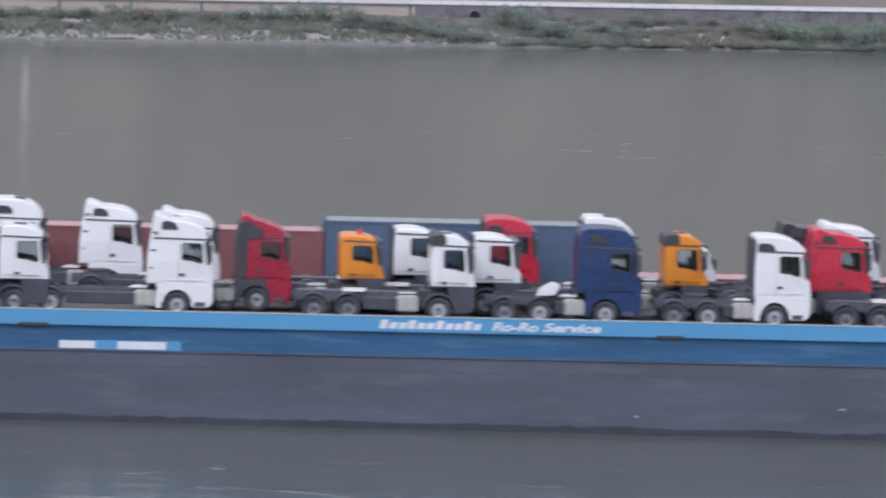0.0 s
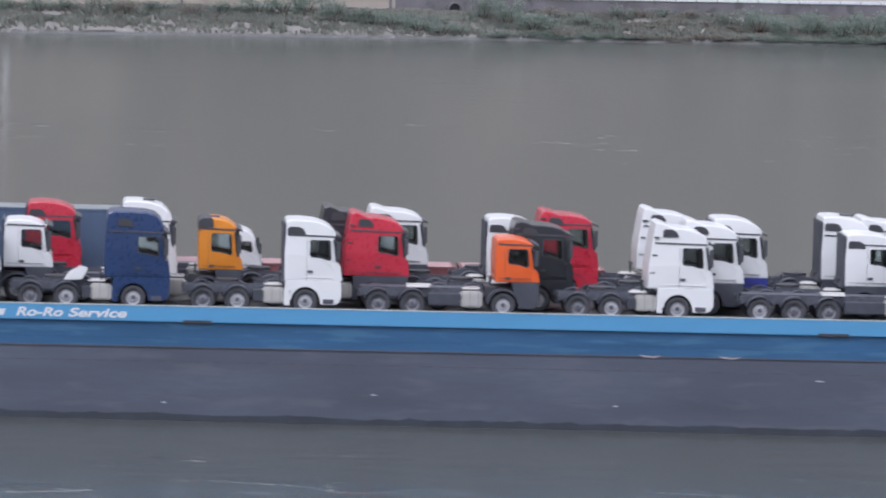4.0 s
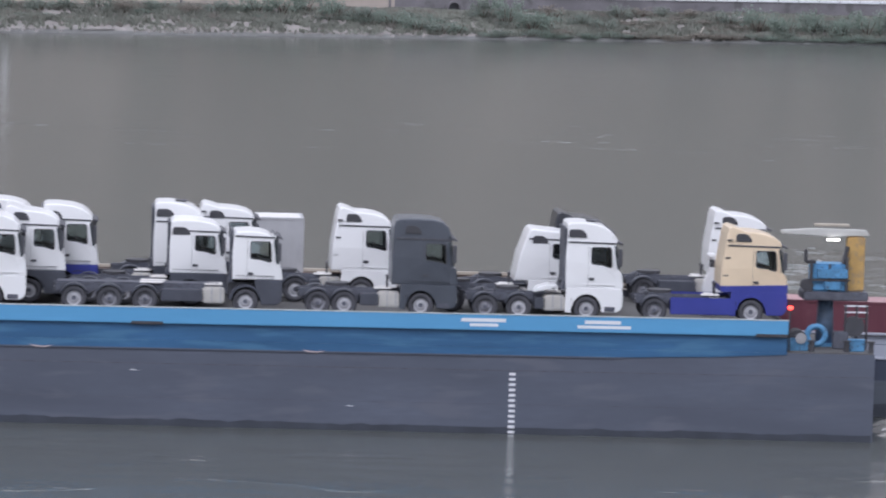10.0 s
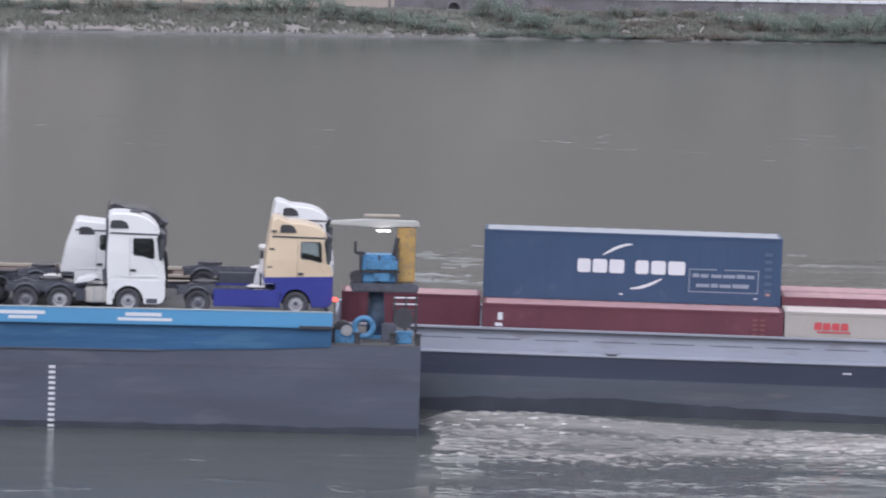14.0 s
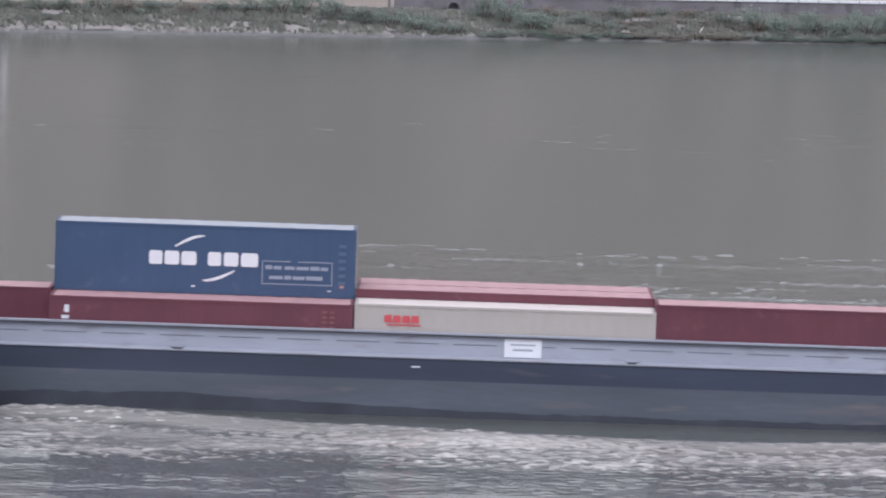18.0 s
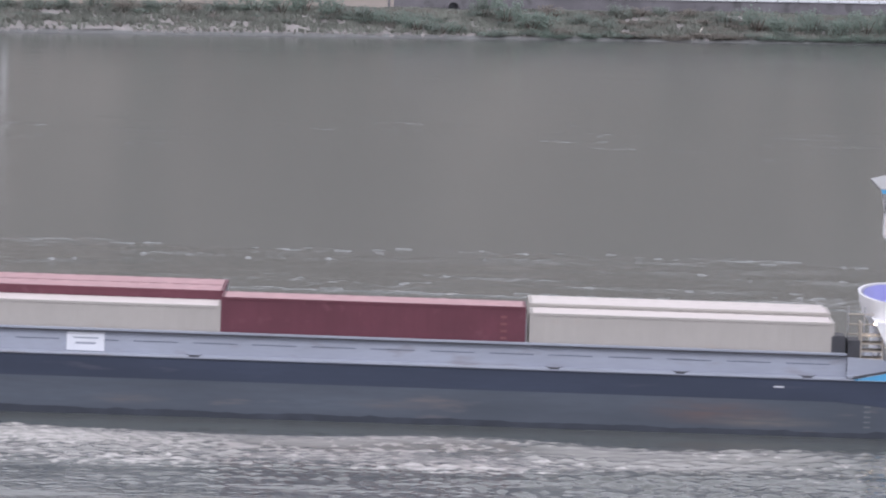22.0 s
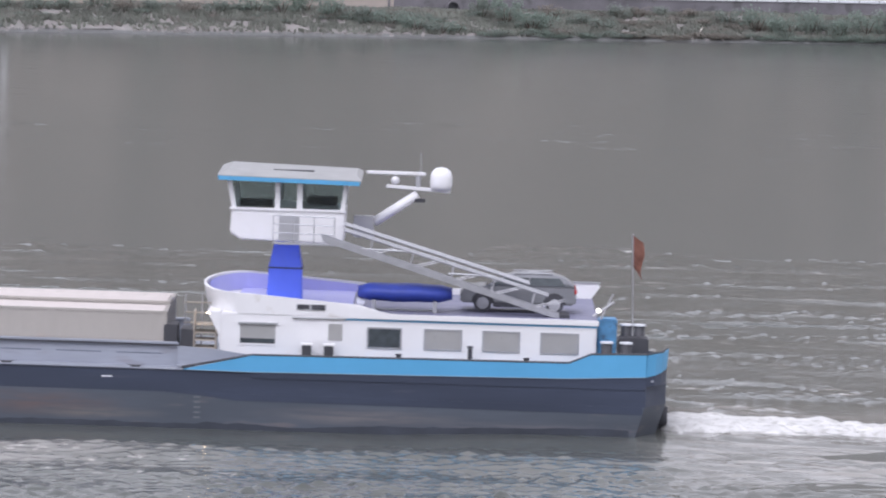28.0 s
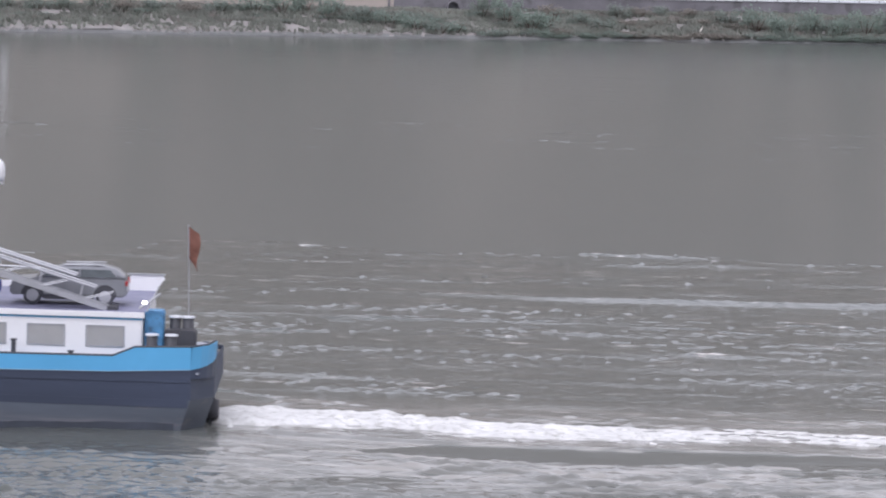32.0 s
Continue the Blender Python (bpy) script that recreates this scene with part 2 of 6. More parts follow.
def sails(ob, m=None):
    MOVERS.append((ob, (m or ob.matrix_basis).copy()))
    return ob


BARGE = pose(-0.58, 214, 0.1, 0, -0.23, 4.0)   # x to the stern, y away from the camera
VESSEL = WAKE = pose(0, 222.9, 0)
HOLD = VESSEL @ pose(0, 0, 0, 0, 0.1, 0)       # the hold lies a little down towards the house


# ---- river ----
def water_material(name, bump_a, bump_b, scale_a=1.2, calm_least=0.25, rough=0.16):
    m = bpy.data.materials.new(name)
    m.use_nodes = True
    n, l = m.node_tree.nodes, m.node_tree.links
    b = n["Principled BSDF"]
    b.inputs["Roughness"].default_value, b.inputs["IOR"].default_value = rough, 1.33
    geo = n.new("ShaderNodeNewGeometry")

    def tex(scale, stretch, detail):
        mp = n.new("ShaderNodeMapping")
        mp.inputs["Scale"].default_value = stretch
        l.new(geo.outputs["Position"], mp.inputs["Vector"])
        t = n.new("ShaderNodeTexNoise")
        t.inputs["Scale"].default_value, t.inputs["Detail"].default_value = scale, detail
        l.new(mp.outputs["Vector"], t.inputs["Vector"])
        return t.outputs["Fac"]

    silt = n.new("ShaderNodeMix")
    silt.data_type = "RGBA"
    silt.inputs[6].default_value, silt.inputs[7].default_value = (0.082, 0.09, 0.083, 1), (0.097, 0.102, 0.094, 1)
    l.new(tex(0.03, (1, 0.4, 1), 3), silt.inputs[0])
    l.new(silt.outputs[2], b.inputs["Base Color"])
    calm = n.new("ShaderNodeMapRange")
    calm.inputs["From Min"].default_value, calm.inputs["From Max"].default_value = 0.52, 0.66
    calm.inputs["To Min"].default_value, calm.inputs["To Max"].default_value = calm_least, 1.0
    l.new(tex(0.02, (0.5, 1.6, 1), 3), calm.inputs["Value"])
    small = n.new("ShaderNodeBump")
    small.inputs["Distance"].default_value = bump_a
    l.new(tex(scale_a, (0.6, 1, 1), 2), small.inputs["Height"])
    l.new(calm.outputs["Result"], small.inputs["Strength"])
    big = n.new("ShaderNodeBump")
    big.inputs["Distance"].default_value, big.inputs["Strength"].default_value = bump_b, 0.6
    l.new(tex(0.25, (0.6, 1, 1), 2), big.inputs["Height"])
    l.new(small.outputs["Normal"], big.inputs["Normal"])
    l.new(big.outputs["Normal"], b.inputs["Normal"])
    return m


RIVER = water_material("silty river water", 0.06, 0.09, 0.5)
RUFFLED = water_material("ruffled wake water", 0.035, 0.03, 3.0, 0.7, 0.05)


def add_foam_and_glints(m, y_from, y_to, most):
    """Fine streaks of bubbles along a band of the wake, with sky glints painted in, over its plain water colour."""
    n, l = m.node_tree.nodes, m.node_tree.links
    b = n["Principled BSDF"]
    tc, sep = n.new("ShaderNodeTexCoord"), n.new("ShaderNodeSeparateXYZ")
    l.new(tc.outputs["Object"], sep.inputs[0])

    def ramp(v, lo, hi, a=0.0, c=1.0):
        r = n.new("ShaderNodeMapRange")
        r.interpolation_type = "SMOOTHSTEP"
        for k, x in zip(("From Min", "From Max", "To Min", "To Max"), (lo, hi, a, c)):
            r.inputs[k].default_value = x
        l.new(v, r.inputs["Value"])
        return r.outputs["Result"]

    def times(a, c):
        k = n.new("ShaderNodeMath")
        k.operation = "MULTIPLY"
        l.new(a, k.inputs[0]), l.new(c, k.inputs[1])
        return k.outputs[0]

    def grain(scale, stretch):
        mp, t = n.new("ShaderNodeMapping"), n.new("ShaderNodeTexNoise")
        mp.inputs["Scale"].default_value = stretch
        t.inputs["Scale"].default_value, t.inputs["Detail"].default_value = scale, 3
        l.new(tc.outputs["Object"], mp.inputs["Vector"]), l.new(mp.outputs["Vector"], t.inputs["Vector"])
        return t.outputs["Fac"]

    def streaks(scale, stretch, lo, hi):
        return ramp(grain(scale, stretch), lo, hi)

    lean = n.new("ShaderNodeMath")  # nearer to the hull at the bow
    lean.operation = "SUBTRACT"
    l.new(sep.outputs["Y"], lean.inputs[0]), l.new(ramp(sep.outputs["X"], 6, 20, 4.4, 0), lean.inputs[1])
    band = times(times(ramp(sep.outputs["Y"], y_from - 9, y_from - 1), ramp(lean.outputs[0], y_to, y_to + 1.2, 1, 0)), times(ramp(sep.outputs["X"], -3.2, -1.6), ramp(sep.outputs["X"], 36, 60, 1, 0.12)))

    def weigh(v, k, add):
        w = n.new("ShaderNodeMath")
        w.operation = "MULTIPLY_ADD"
        w.inputs[1].default_value, w.inputs[2].default_value = k, add
        l.new(v, w.inputs[0])
        return w.outputs[0]

    def plus(a, c):
        k = n.new("ShaderNodeMath")
        l.new(a, k.inputs[0]), l.new(c, k.inputs[1])
        return k.outputs[0]

    ragged = plus(plus(grain(2.5, (0.8, 0.7, 1)), weigh(grain(0.3, (0.35, 0.9, 1)), 0.9, -0.45)), weigh(band, 0.4, -0.4))
    fac = times(times(ramp(ragged, 0.41, 0.6, 0, most), ramp(band, 0, 0.25)), ramp(streaks(4.0, (0.6, 0.8, 1), 0.3, 0.6), 0, 1, 0.6, 1))
    sheet = times(times(ramp(sep.outputs["Y"], y_from - 3, y_from), ramp(lean.outputs[0], y_to - 0.3, y_to + 1.8, 1, 0)), times(ramp(sep.outputs["X"], -3.2, -1.6), ramp(sep.outputs["X"], 36, 60, 1, 0.2)))
    sheet = times(sheet, ramp(grain(0.5, (0.25, 0.9, 1)), 0.35, 0.6, 0.12, 0.42))
    foam = n.new("ShaderNodeMath")
    foam.operation = "MAXIMUM"
    l.new(fac, foam.inputs[0]), l.new(sheet, foam.inputs[1])
    fac = foam.outputs[0]
    # pale flecks painted into the colour stand for sky glints on the chop
    glint_flecks = times(streaks(1.2, (0.4, 1.3, 1), 0.6, 0.7), streaks(0.12, (0.5, 1.2, 1), 0.42, 0.58))
    rough_water = times(ramp(sep.outputs["X"], 58, 72, 0.35, 1), ramp(sep.outputs["Y"], 2, 10, 0, 1))
    # pale tone for aerated water, with the sky's reflection on chop painted in
    wash = times(times(ramp(sep.outputs["X"], 67, 73), ramp(sep.outputs["Y"], -20, -8)), ramp(sep.outputs["Y"], 9, 17, 1, 0))
    wash = times(wash, ramp(streaks(0.8, (0.35, 1.3, 1), 0.4, 0.65), 0, 1, 0.17, 0.42))
    most_of = n.new("ShaderNodeMath")
    most_of.operation = "MAXIMUM"
    l.new(fac, most_of.inputs[0]), l.new(wash, most_of.inputs[1])
    fac = most_of.outputs[0]
    both = n.new("ShaderNodeMath")
    both.operation = "MAXIMUM"
    l.new(fac, both.inputs[0]), l.new(times(glint_flecks, rough_water), both.inputs[1])
    fac = both.outputs[0]
    mix = n.new("ShaderNodeMix")
    mix.data_type = "RGBA"
    l.new(b.inputs["Base Color"].links[0].from_socket, mix.inputs[6])
    mix.inputs[7].default_value = (0.62, 0.585, 0.55, 1)
    l.new(fac, mix.inputs[0]), l.new(mix.outputs[2], b.inputs["Base Color"])


add_foam_and_glints(RUFFLED, -11.8, -7.4, 0.64)
SHORE = pose(0, 528, 0, 0, 0, 19.5)          # x along the far shore, y inland


def grid_mesh(name, xs, ys, height, material, m=None, kind="structure", label=""):
    verts = [(x, y, height(x, y)) for y in ys for x in xs]
    w = len(xs)
    faces = [(j * w + i, j * w + i + 1, (j + 1) * w + i + 1, (j + 1) * w + i) for j in range(len(ys) - 1) for i in range(w - 1)]
    me = bpy.data.meshes.new(name)
    me.from_pydata(verts, [], faces)
    me.materials.append(material)
    ob = new(name, me)
    if m:
        ob.matrix_basis = m
    return tagged(ob, label, kind=kind)


EARTH = mat("stony bank earth", (0.29, 0.265, 0.255), 0.9, var=0.25, scale=0.5, dirt=(0.24, 0.235, 0.22), dirt_at=0.48, bump=0.6, bump_scale=4)
# strong patches give light and dark columns in the water's reflection
MEADOW = mat("hillside meadow and scrub", (0.187, 0.166, 0.145), 0.9, var=0.45, scale=0.05, dirt=(0.075, 0.082, 0.07), dirt_at=0.48)
far = [-2000, -900, -400, -200, 0, 200, 400, 900, 2000]
grid_mesh("ground", far, [-2000, -900, -300, 0, 300, 900, 2000], lambda x, y: -4.0, EARTH, label="river bed and land under the water")
grid_mesh("water", [-1500, -400, -150, 0, 150, 400, 1500], [30, 120, 300, 480, 720, 1300], lambda x, y: 0.0, RIVER,
          label="calm silty grey brown river")
# unseen slope, added under and behind the camera
grid_mesh("near_bank", [-1500, -300, -60, 60, 300, 1500], [-900, -60, -8, 2, 20, 45, 60],
          lambda x, y: 24.2 if y < 3 and y > -20 else (40 if y < -20 and y > -100 else (120 if y < -100 else max(-2, 24 - (y - 2) * 0.5))),
          MEADOW, label="unseen grassy slope under and behind the camera")


# ---- far bank ----
def bank_z(x, y):
    k = noise.noise((x * 0.11, y * 0.3, 2.0)) * 0.35 + noise.noise((x * 0.5, y * 0.8, 5.0)) * 0.12
    if y < 0:
        return -1.0 + (y + 6) / 6 * 0.85
    return min(2.2, 0.1 + y * 0.3 + k * min(1, y / 2)) if y < 9 else 2.2


xs = [-400, -250, -140] + [-100 + 1.0 * i for i in range(201)] + [140, 250, 400]
grid_mesh("far_bank", xs, [-8, -4, -2, -1, 0, 0.6, 1.2, 2, 3, 4, 5, 6, 7, 8, 9, 10, 13, 40], bank_z, EARTH, SHORE,
          label="stony overgrown river bank")


MARGIN_STONE = mat("dark stones at the waterline", (0.13, 0.13, 0.128), 0.5, var=0.3, scale=1.5)
grid_mesh("wet_margin", xs, [-1, 0, 0.6], lambda x, y: bank_z(x, y) + (0.04 if y < 0.5 else 0.01), MARGIN_STONE, SHORE, label="dark margin at the water's edge")


def hill_z(x, y):
    return 4 + (y - 40) * 0.42 + 9 * noise.noise((x * 0.012, y * 0.012, 1)) if y > 42 else 2.2


# unseen hill, added for its dark reflection in the river
grid_mesh("hillside", [-1500, -900, -600] + [-400 + 25 * i for i in range(33)] + [600, 900, 1500], [39, 43, 60, 90, 130, 180, 260, 360],
          hill_z, MEADOW, SHORE, label="unseen patchy hillside added behind the far bank for reflections")


# ---- trucks ----
NEAR, WIDE = -1.22, 1.22


def arch(cx, cz, r, n=9, a0=180, a1=0):
    return [(cx + r * math.cos(radians(a0 + (a1 - a0) * i / (n - 1))), cz + r * math.sin(radians(a0 + (a1 - a0) * i / (n - 1)))) for i in range(n)]


ROOFLINES = {  # side outline of the cab above the skirt, from the rear foot round to the front foot
    "ramp": [(-1.22, 1.3), (-1.2, 2.2), (-1.0, 3.7), (-0.94, 3.98), (-0.8, 4.06), (-0.52, 3.96), (-0.3, 3.82), (0.12, 3.8), (0.55, 3.72), (0.9, 3.56), (1.1, 3.36), (1.18, 3.16), (1.12, 3.02), (1.37, 2.05), (1.42, 1.3)],
    "giga": [(-1.15, 1.3), (-1.17, 2.4), (-1.1, 3.7), (-1.03, 3.96), (-0.88, 4.04), (-0.2, 4.05), (0.45, 4.01), (0.82, 3.9), (1.04, 3.66), (1.15, 3.36), (1.18, 3.16), (1.12, 3.02), (1.37, 2.05), (1.42, 1.3)],
    "mid": [(-0.84, 1.3), (-0.86, 2.4), (-0.84, 3.5), (-0.79, 3.8), (-0.68, 3.88), (-0.2, 3.89), (0.35, 3.83), (0.76, 3.68), (1.0, 3.48), (1.15, 3.28), (1.18, 3.15), (1.12, 3.02), (1.37, 2.05), (1.42, 1.3)],
    "wedge": [(-0.76, 1.3), (-0.76, 2.4), (-0.66, 3.5), (-0.6, 3.82), (-0.48, 3.9), (-0.2, 3.76), (0.3, 3.6), (0.76, 3.45), (1.0, 3.31), (1.15, 3.16), (1.18, 3.05), (1.12, 2.93), (1.37, 2.0), (1.42, 1.3)],
    "deck": [(-0.84, 1.3), (-0.86, 2.3), (-0.84, 3.2), (-0.79, 3.44), (-0.68, 3.52), (-0.2, 3.55), (0.3, 3.52), (0.74, 3.42), (1.0, 3.28), (1.14, 3.14), (1.17, 3.02), (1.12, 2.9), (1.37, 2.0), (1.42, 1.3)],
    "lean": [(-1.36, 1.3), (-1.16, 2.3), (-0.84, 3.3), (-0.76, 3.5), (-0.62, 3.56), (-0.3, 3.5), (0.3, 3.42), (0.74, 3.32), (1.0, 3.2), (1.14, 3.08), (1.17, 2.98), (1.12, 2.88), (1.37, 2.0), (1.42, 1.3)],
    "flat": [(-0.54, 1.36), (-0.56, 2.3), (-0.54, 3.1), (-0.49, 3.36), (-0.39, 3.45), (0.1, 3.48), (0.5, 3.45), (0.84, 3.36), (1.04, 3.23), (1.14, 3.14), (1.17, 3.06), (1.12, 2.96), (1.36, 1.97), (1.41, 1.36)],
    "low": [(-0.33, 1.42), (-0.36, 2.3), (-0.34, 3.1), (-0.3, 3.36), (-0.2, 3.45), (0.1, 3.48), (0.5, 3.45), (0.84, 3.35), (1.04, 3.21), (1.14, 3.14), (1.17, 3.06), (1.12, 2.97), (1.36, 1.95), (1.41, 1.42)],
    "small": [(-0.38, 1.0), (-0.42, 1.7), (-0.4, 2.3), (-0.34, 2.5), (-0.26, 2.58), (0.1, 2.64), (0.5, 2.62), (0.8, 2.52), (0.98, 2.4), (1.06, 2.26), (1.08, 2.23), (1.1, 2.2), (1.34, 1.6), (1.38, 1.0)],
}


def lowered(line, drop):
    """The same cab with a lower roof."""
    return [(x, z - drop * (z - 3.02)) if z > 3.02 else (x, z) for x, z in line]


ROOFLINES["ramp_tall"] = lowered(ROOFLINES["ramp"], 0.12)
ROOFLINES["mid_low"] = lowered(ROOFLINES["mid"], 0.2)
ROOFLINES["ramp_low"] = lowered(ROOFLINES["ramp"], 0.2)
ROOFLINES["ramp_least"] = lowered(ROOFLINES["ramp"], 0.4)
ROOFLINES["flat_least"] = [(x, z - 0.22 if z > 3.2 else z) for x, z in ROOFLINES["flat"]]
ROOFLINES["lean"] = lowered(ROOFLINES["lean"], 0.35)
ROOFLINES["low_least"] = [(x, 2.84 + (z - 2.97) * 0.62) if z > 2.9 else (x, z) for x, z in ROOFLINES["low"]]
ROOFLINES["deck_low"] = lowered(ROOFLINES["deck"], 0.24)
ROOFLINES["giga"] = lowered(ROOFLINES["giga"], 0.15)

for k, line in ROOFLINES.items():  # the windscreen stands steep above a nose of its own
    if k != "small":
        line[-2] = (line[-2][0] - 0.1, line[-2][1])


def wheel(parent, x, y, z, material, dual=False):
    side = 1 if y > 0 else -1

    def tyre(bm):
        prof = [(0.29, -0.14), (0.47, -0.15), (0.5, -0.1), (0.5, 0.1), (0.47, 0.15), (0.29, 0.14), (0.27, 0)]
        seg = 20
        rings = [[(r * math.cos(2 * math.pi * i / seg), w, r * math.sin(2 * math.pi * i / seg)) for r, w in prof] for i in range(seg)]
        loft(bm, rings + [rings[0]], caps=False)
        bmesh.ops.remove_doubles(bm, verts=bm.verts, dist=0.0005)

    def disc(bm):
        seg = 16
        prof = [(0.285, -0.11), (0.26, -0.085), (0.17, -0.08), (0.15, -0.11), (0.1, -0.12), (0.09, -0.1), (0.0001, -0.1)]
        if dual:
            prof = [(0.285, -0.11), (0.265, -0.03), (0.17, -0.01), (0.15, -0.06), (0.1, -0.08), (0.0001, -0.08)]
        rings = [[(r * math.cos(2 * math.pi * i / seg), w, r * math.sin(2 * math.pi * i / seg)) for i in range(seg)] for r, w in prof]
        loft(bm, rings, caps=False)
        for i in range(8):
            a = 2 * math.pi * i / 8
            box(bm, 0.2 * math.cos(a) - 0.025, 0.2 * math.cos(a) + 0.025, -0.1 if not dual else -0.04, -0.06 if not dual else 0.02,
                0.2 * math.sin(a) - 0.025, 0.2 * math.sin(a) + 0.025)

    w = part("wheel", shared("tyre", RUBBER, tyre, smooth=True), RUBBER, parent, at=(x, y, z))
    r = part("rim", shared(("rim", dual), RIM, disc, smooth=True), material, w)
    part("hub_cap", shared("hubcap", BLACK, lambda bm: tube(bm, (0, -0.125, 0), (0, -0.08, 0), 0.085, 10)), CHASSIS, r)
    if side > 0:
        r.rotation_euler = (0, 0, math.pi)


def drawn_in(line, d):
    """A closed outline of (x, z) points moved inwards by d."""
    n, mid = len(line), Vector((sum(p[0] for p in line) / len(line), sum(p[1] for p in line) / len(line)))
    out = []
    for i, (x, z) in enumerate(line):
        a, b = Vector(line[i - 1]), Vector(line[(i + 1) % n])
        t = (b - a).normalized()
        k = Vector((-t.y, t.x))
        if k.dot(mid - Vector((x, z))) < 0:
            k = -k
        out.append((x + k.x * d, z + k.y * d))
    return out


def truck(m, cab="giga", color="white", lower=None, rear=(-2.65, -3.98), label="", skirt_side=None, extra=""):
    """A tractor or bare chassis; x to the front, the front axle at 0, wheels on z 0."""
    t = thing("truck", m, label, "truck", "trucks on the barge")
    body, low = PAINT[color], PAINT[lower] if lower else UNDER
    line = ROOFLINES[cab]
    base, back = line[0][1], line[0][0]
    top, sill = line[-3][1], line[-2][1]
    big = back < -0.7
    (xa, za), (xb, zb) = line[1], line[2]
    seam_x = xa + (xb - xa) * min(1, (top + 0.13 - za) / (zb - za)) + 0.1

    z0, z1 = sill + 0.2, top - 0.1
    opening = [(0.14, z0 + 0.08), (0.2, z0), (0.56, z0 - 0.03), (0.92, z0 - 0.13), (0.99, z0 - 0.06), (0.96, z1 - 0.1), (0.9, z1 + 0.02), (0.2, z1 + 0.02), (0.14, z1 - 0.04)]

    def shell(bm):
        """The painted cab, its edges rounded, with an opening for the window in each side."""
        small, mid = drawn_in(line, 0.055), drawn_in(line, 0.018)
        rings = [[(x, y, z) for x, z in p] for p, y in ((small, NEAR), (mid, NEAR + 0.02), (line, NEAR + 0.07), (line, WIDE - 0.07), (mid, WIDE - 0.02), (small, WIDE))]
        loft(bm, rings, caps=False)
        loops = []
        for y, s in ((NEAR, 1), (WIDE, -1)):
            hole = [[bm.verts.new((x, y + d * s, z)) for x, z in opening] for d in (0, 0.06)]
            for i in range(9):
                bm.faces.new((hole[0][i], hole[0][(i + 1) % 9], hole[1][(i + 1) % 9], hole[1][i]))
            loops.append(y)
        bm.edges.ensure_lookup_table()
        for y in loops:
            rim = [e for e in bm.edges if all(abs(v.co.y - y) < 1e-6 for v in e.verts)]
            bmesh.ops.triangle_fill(bm, use_beauty=True, use_dissolve=False, edges=rim)
        for v in bm.verts:  # the roof and the front draw in a little
            v.co.y *= 1 - 0.055 * max(0, v.co.z - sill - 0.2) - (0.05 if v.co.x > 1.1 else 0)

    def lining(bm):
        ring = [(x + (0.05 if x > 0.5 else -0.12), z + (0.06 if z > z0 + 0.2 else -0.1)) for x, z in opening]
        loft(bm, [[(x, y, z) for x, z in ring] for y in (-1.08, 1.08)], caps=False)

    def seat(bm, y):
        box(bm, 0.1, 0.5, y - 0.24, y + 0.24, z0 - 0.12, z0 + 0.02)
        prism(bm, [(0.02, z0 - 0.1), (0.2, z0 - 0.1), (0.14, z0 + 0.34), (0.1, z0 + 0.52), (0.0, z0 + 0.5), (-0.02, z0 + 0.2)], y - 0.22, y + 0.22)

    def at_side(s, a, b):
        return min(s * a, s * b), max(s * a, s * b)

    part("cab", shared(("cab", cab), body, shell), body, t)
    if cab != "small":
        part("nose", shared(("nose", cab), body, lambda bm: prism(bm, [(1.1, sill - 0.04), (1.3, sill - 0.05), (1.37, sill - 0.12), (1.44, base + 0.01), (1.1, base + 0.01)], NEAR + 0.005, WIDE - 0.005), 0.03), body, t)
    part("cabin_lining", shared(("lining", cab), LINING, lining), LINING, t, "dark grey cabin lining")
    for y in (-0.62, 0.62):
        part("seat", shared(("seat", cab, y), UNDER, lambda bm, y=y: seat(bm, y), 0.04), UNDER, t, "dark cloth driver's seat")

    def front(bm):
        prism(bm, [(1.4, base + 0.02), (1.43, 1.0), (1.41, 0.62), (1.34, 0.46), (1.16, 0.38), (0.6, 0.38), (0.58, 0.58), (0.42, 0.98), (0.3, base + 0.02)], NEAR - 0.02, WIDE + 0.02)

    part("bumper", shared(("bumper", base), low, front, 0.03), low, t, "plastic bumper and wing" if not lower else "painted lower cab")

    def wing(bm):
        prism(bm, arch(0, 0.52, 0.66, 11, 176, 20) + arch(0, 0.52, 0.56, 11, 20, 176), NEAR - 0.03, WIDE + 0.03)
        if big:
            prism(bm, arch(0, 0.52, 0.63, 9, 155, 25) + [(0.62, base + 0.02), (back + 0.02, base + 0.02), (back + 0.04, 1.12), (-0.62, 1.1)], NEAR - 0.01, WIDE + 0.01)
            prism(bm, [(-0.82, 1.12), (-0.84, 0.34), (-0.6, 0.34), (-0.62, 0.7), (-0.58, 1.12)], NEAR - 0.02, NEAR + 0.25)

    wings = UNDER if extra == "shaded" else low
    part("wing", shared(("wing", big, base), low, wing, 0.015), wings, t)
    part("wheel_housing", shared(("housing",), BLACK, lambda bm: [prism(bm, arch(0, 0.52, 0.57, 9, 0, 180), -0.82, 0.82), box(bm, -0.7, 0.9, -0.8, 0.8, 0.6, 1.2)]), BLACK, t)
    for s in (-1, 1):
        def rubber(bm, s=s):
            inner = drawn_in(opening, 0.035)
            k = [1 - 0.055 * max(0, z - sill - 0.2) for _, z in opening]
            loft(bm, [[(x, s * y * f, z) for (x, z), f in zip(p, k)] for p, y in ((opening, 1.15), (opening, 1.222), (inner, 1.222), (inner, 1.15), (opening, 1.15))], caps=False)

        seal = part("window_seal", shared(("seal", cab, s), BLACK, rubber), BLACK, t)
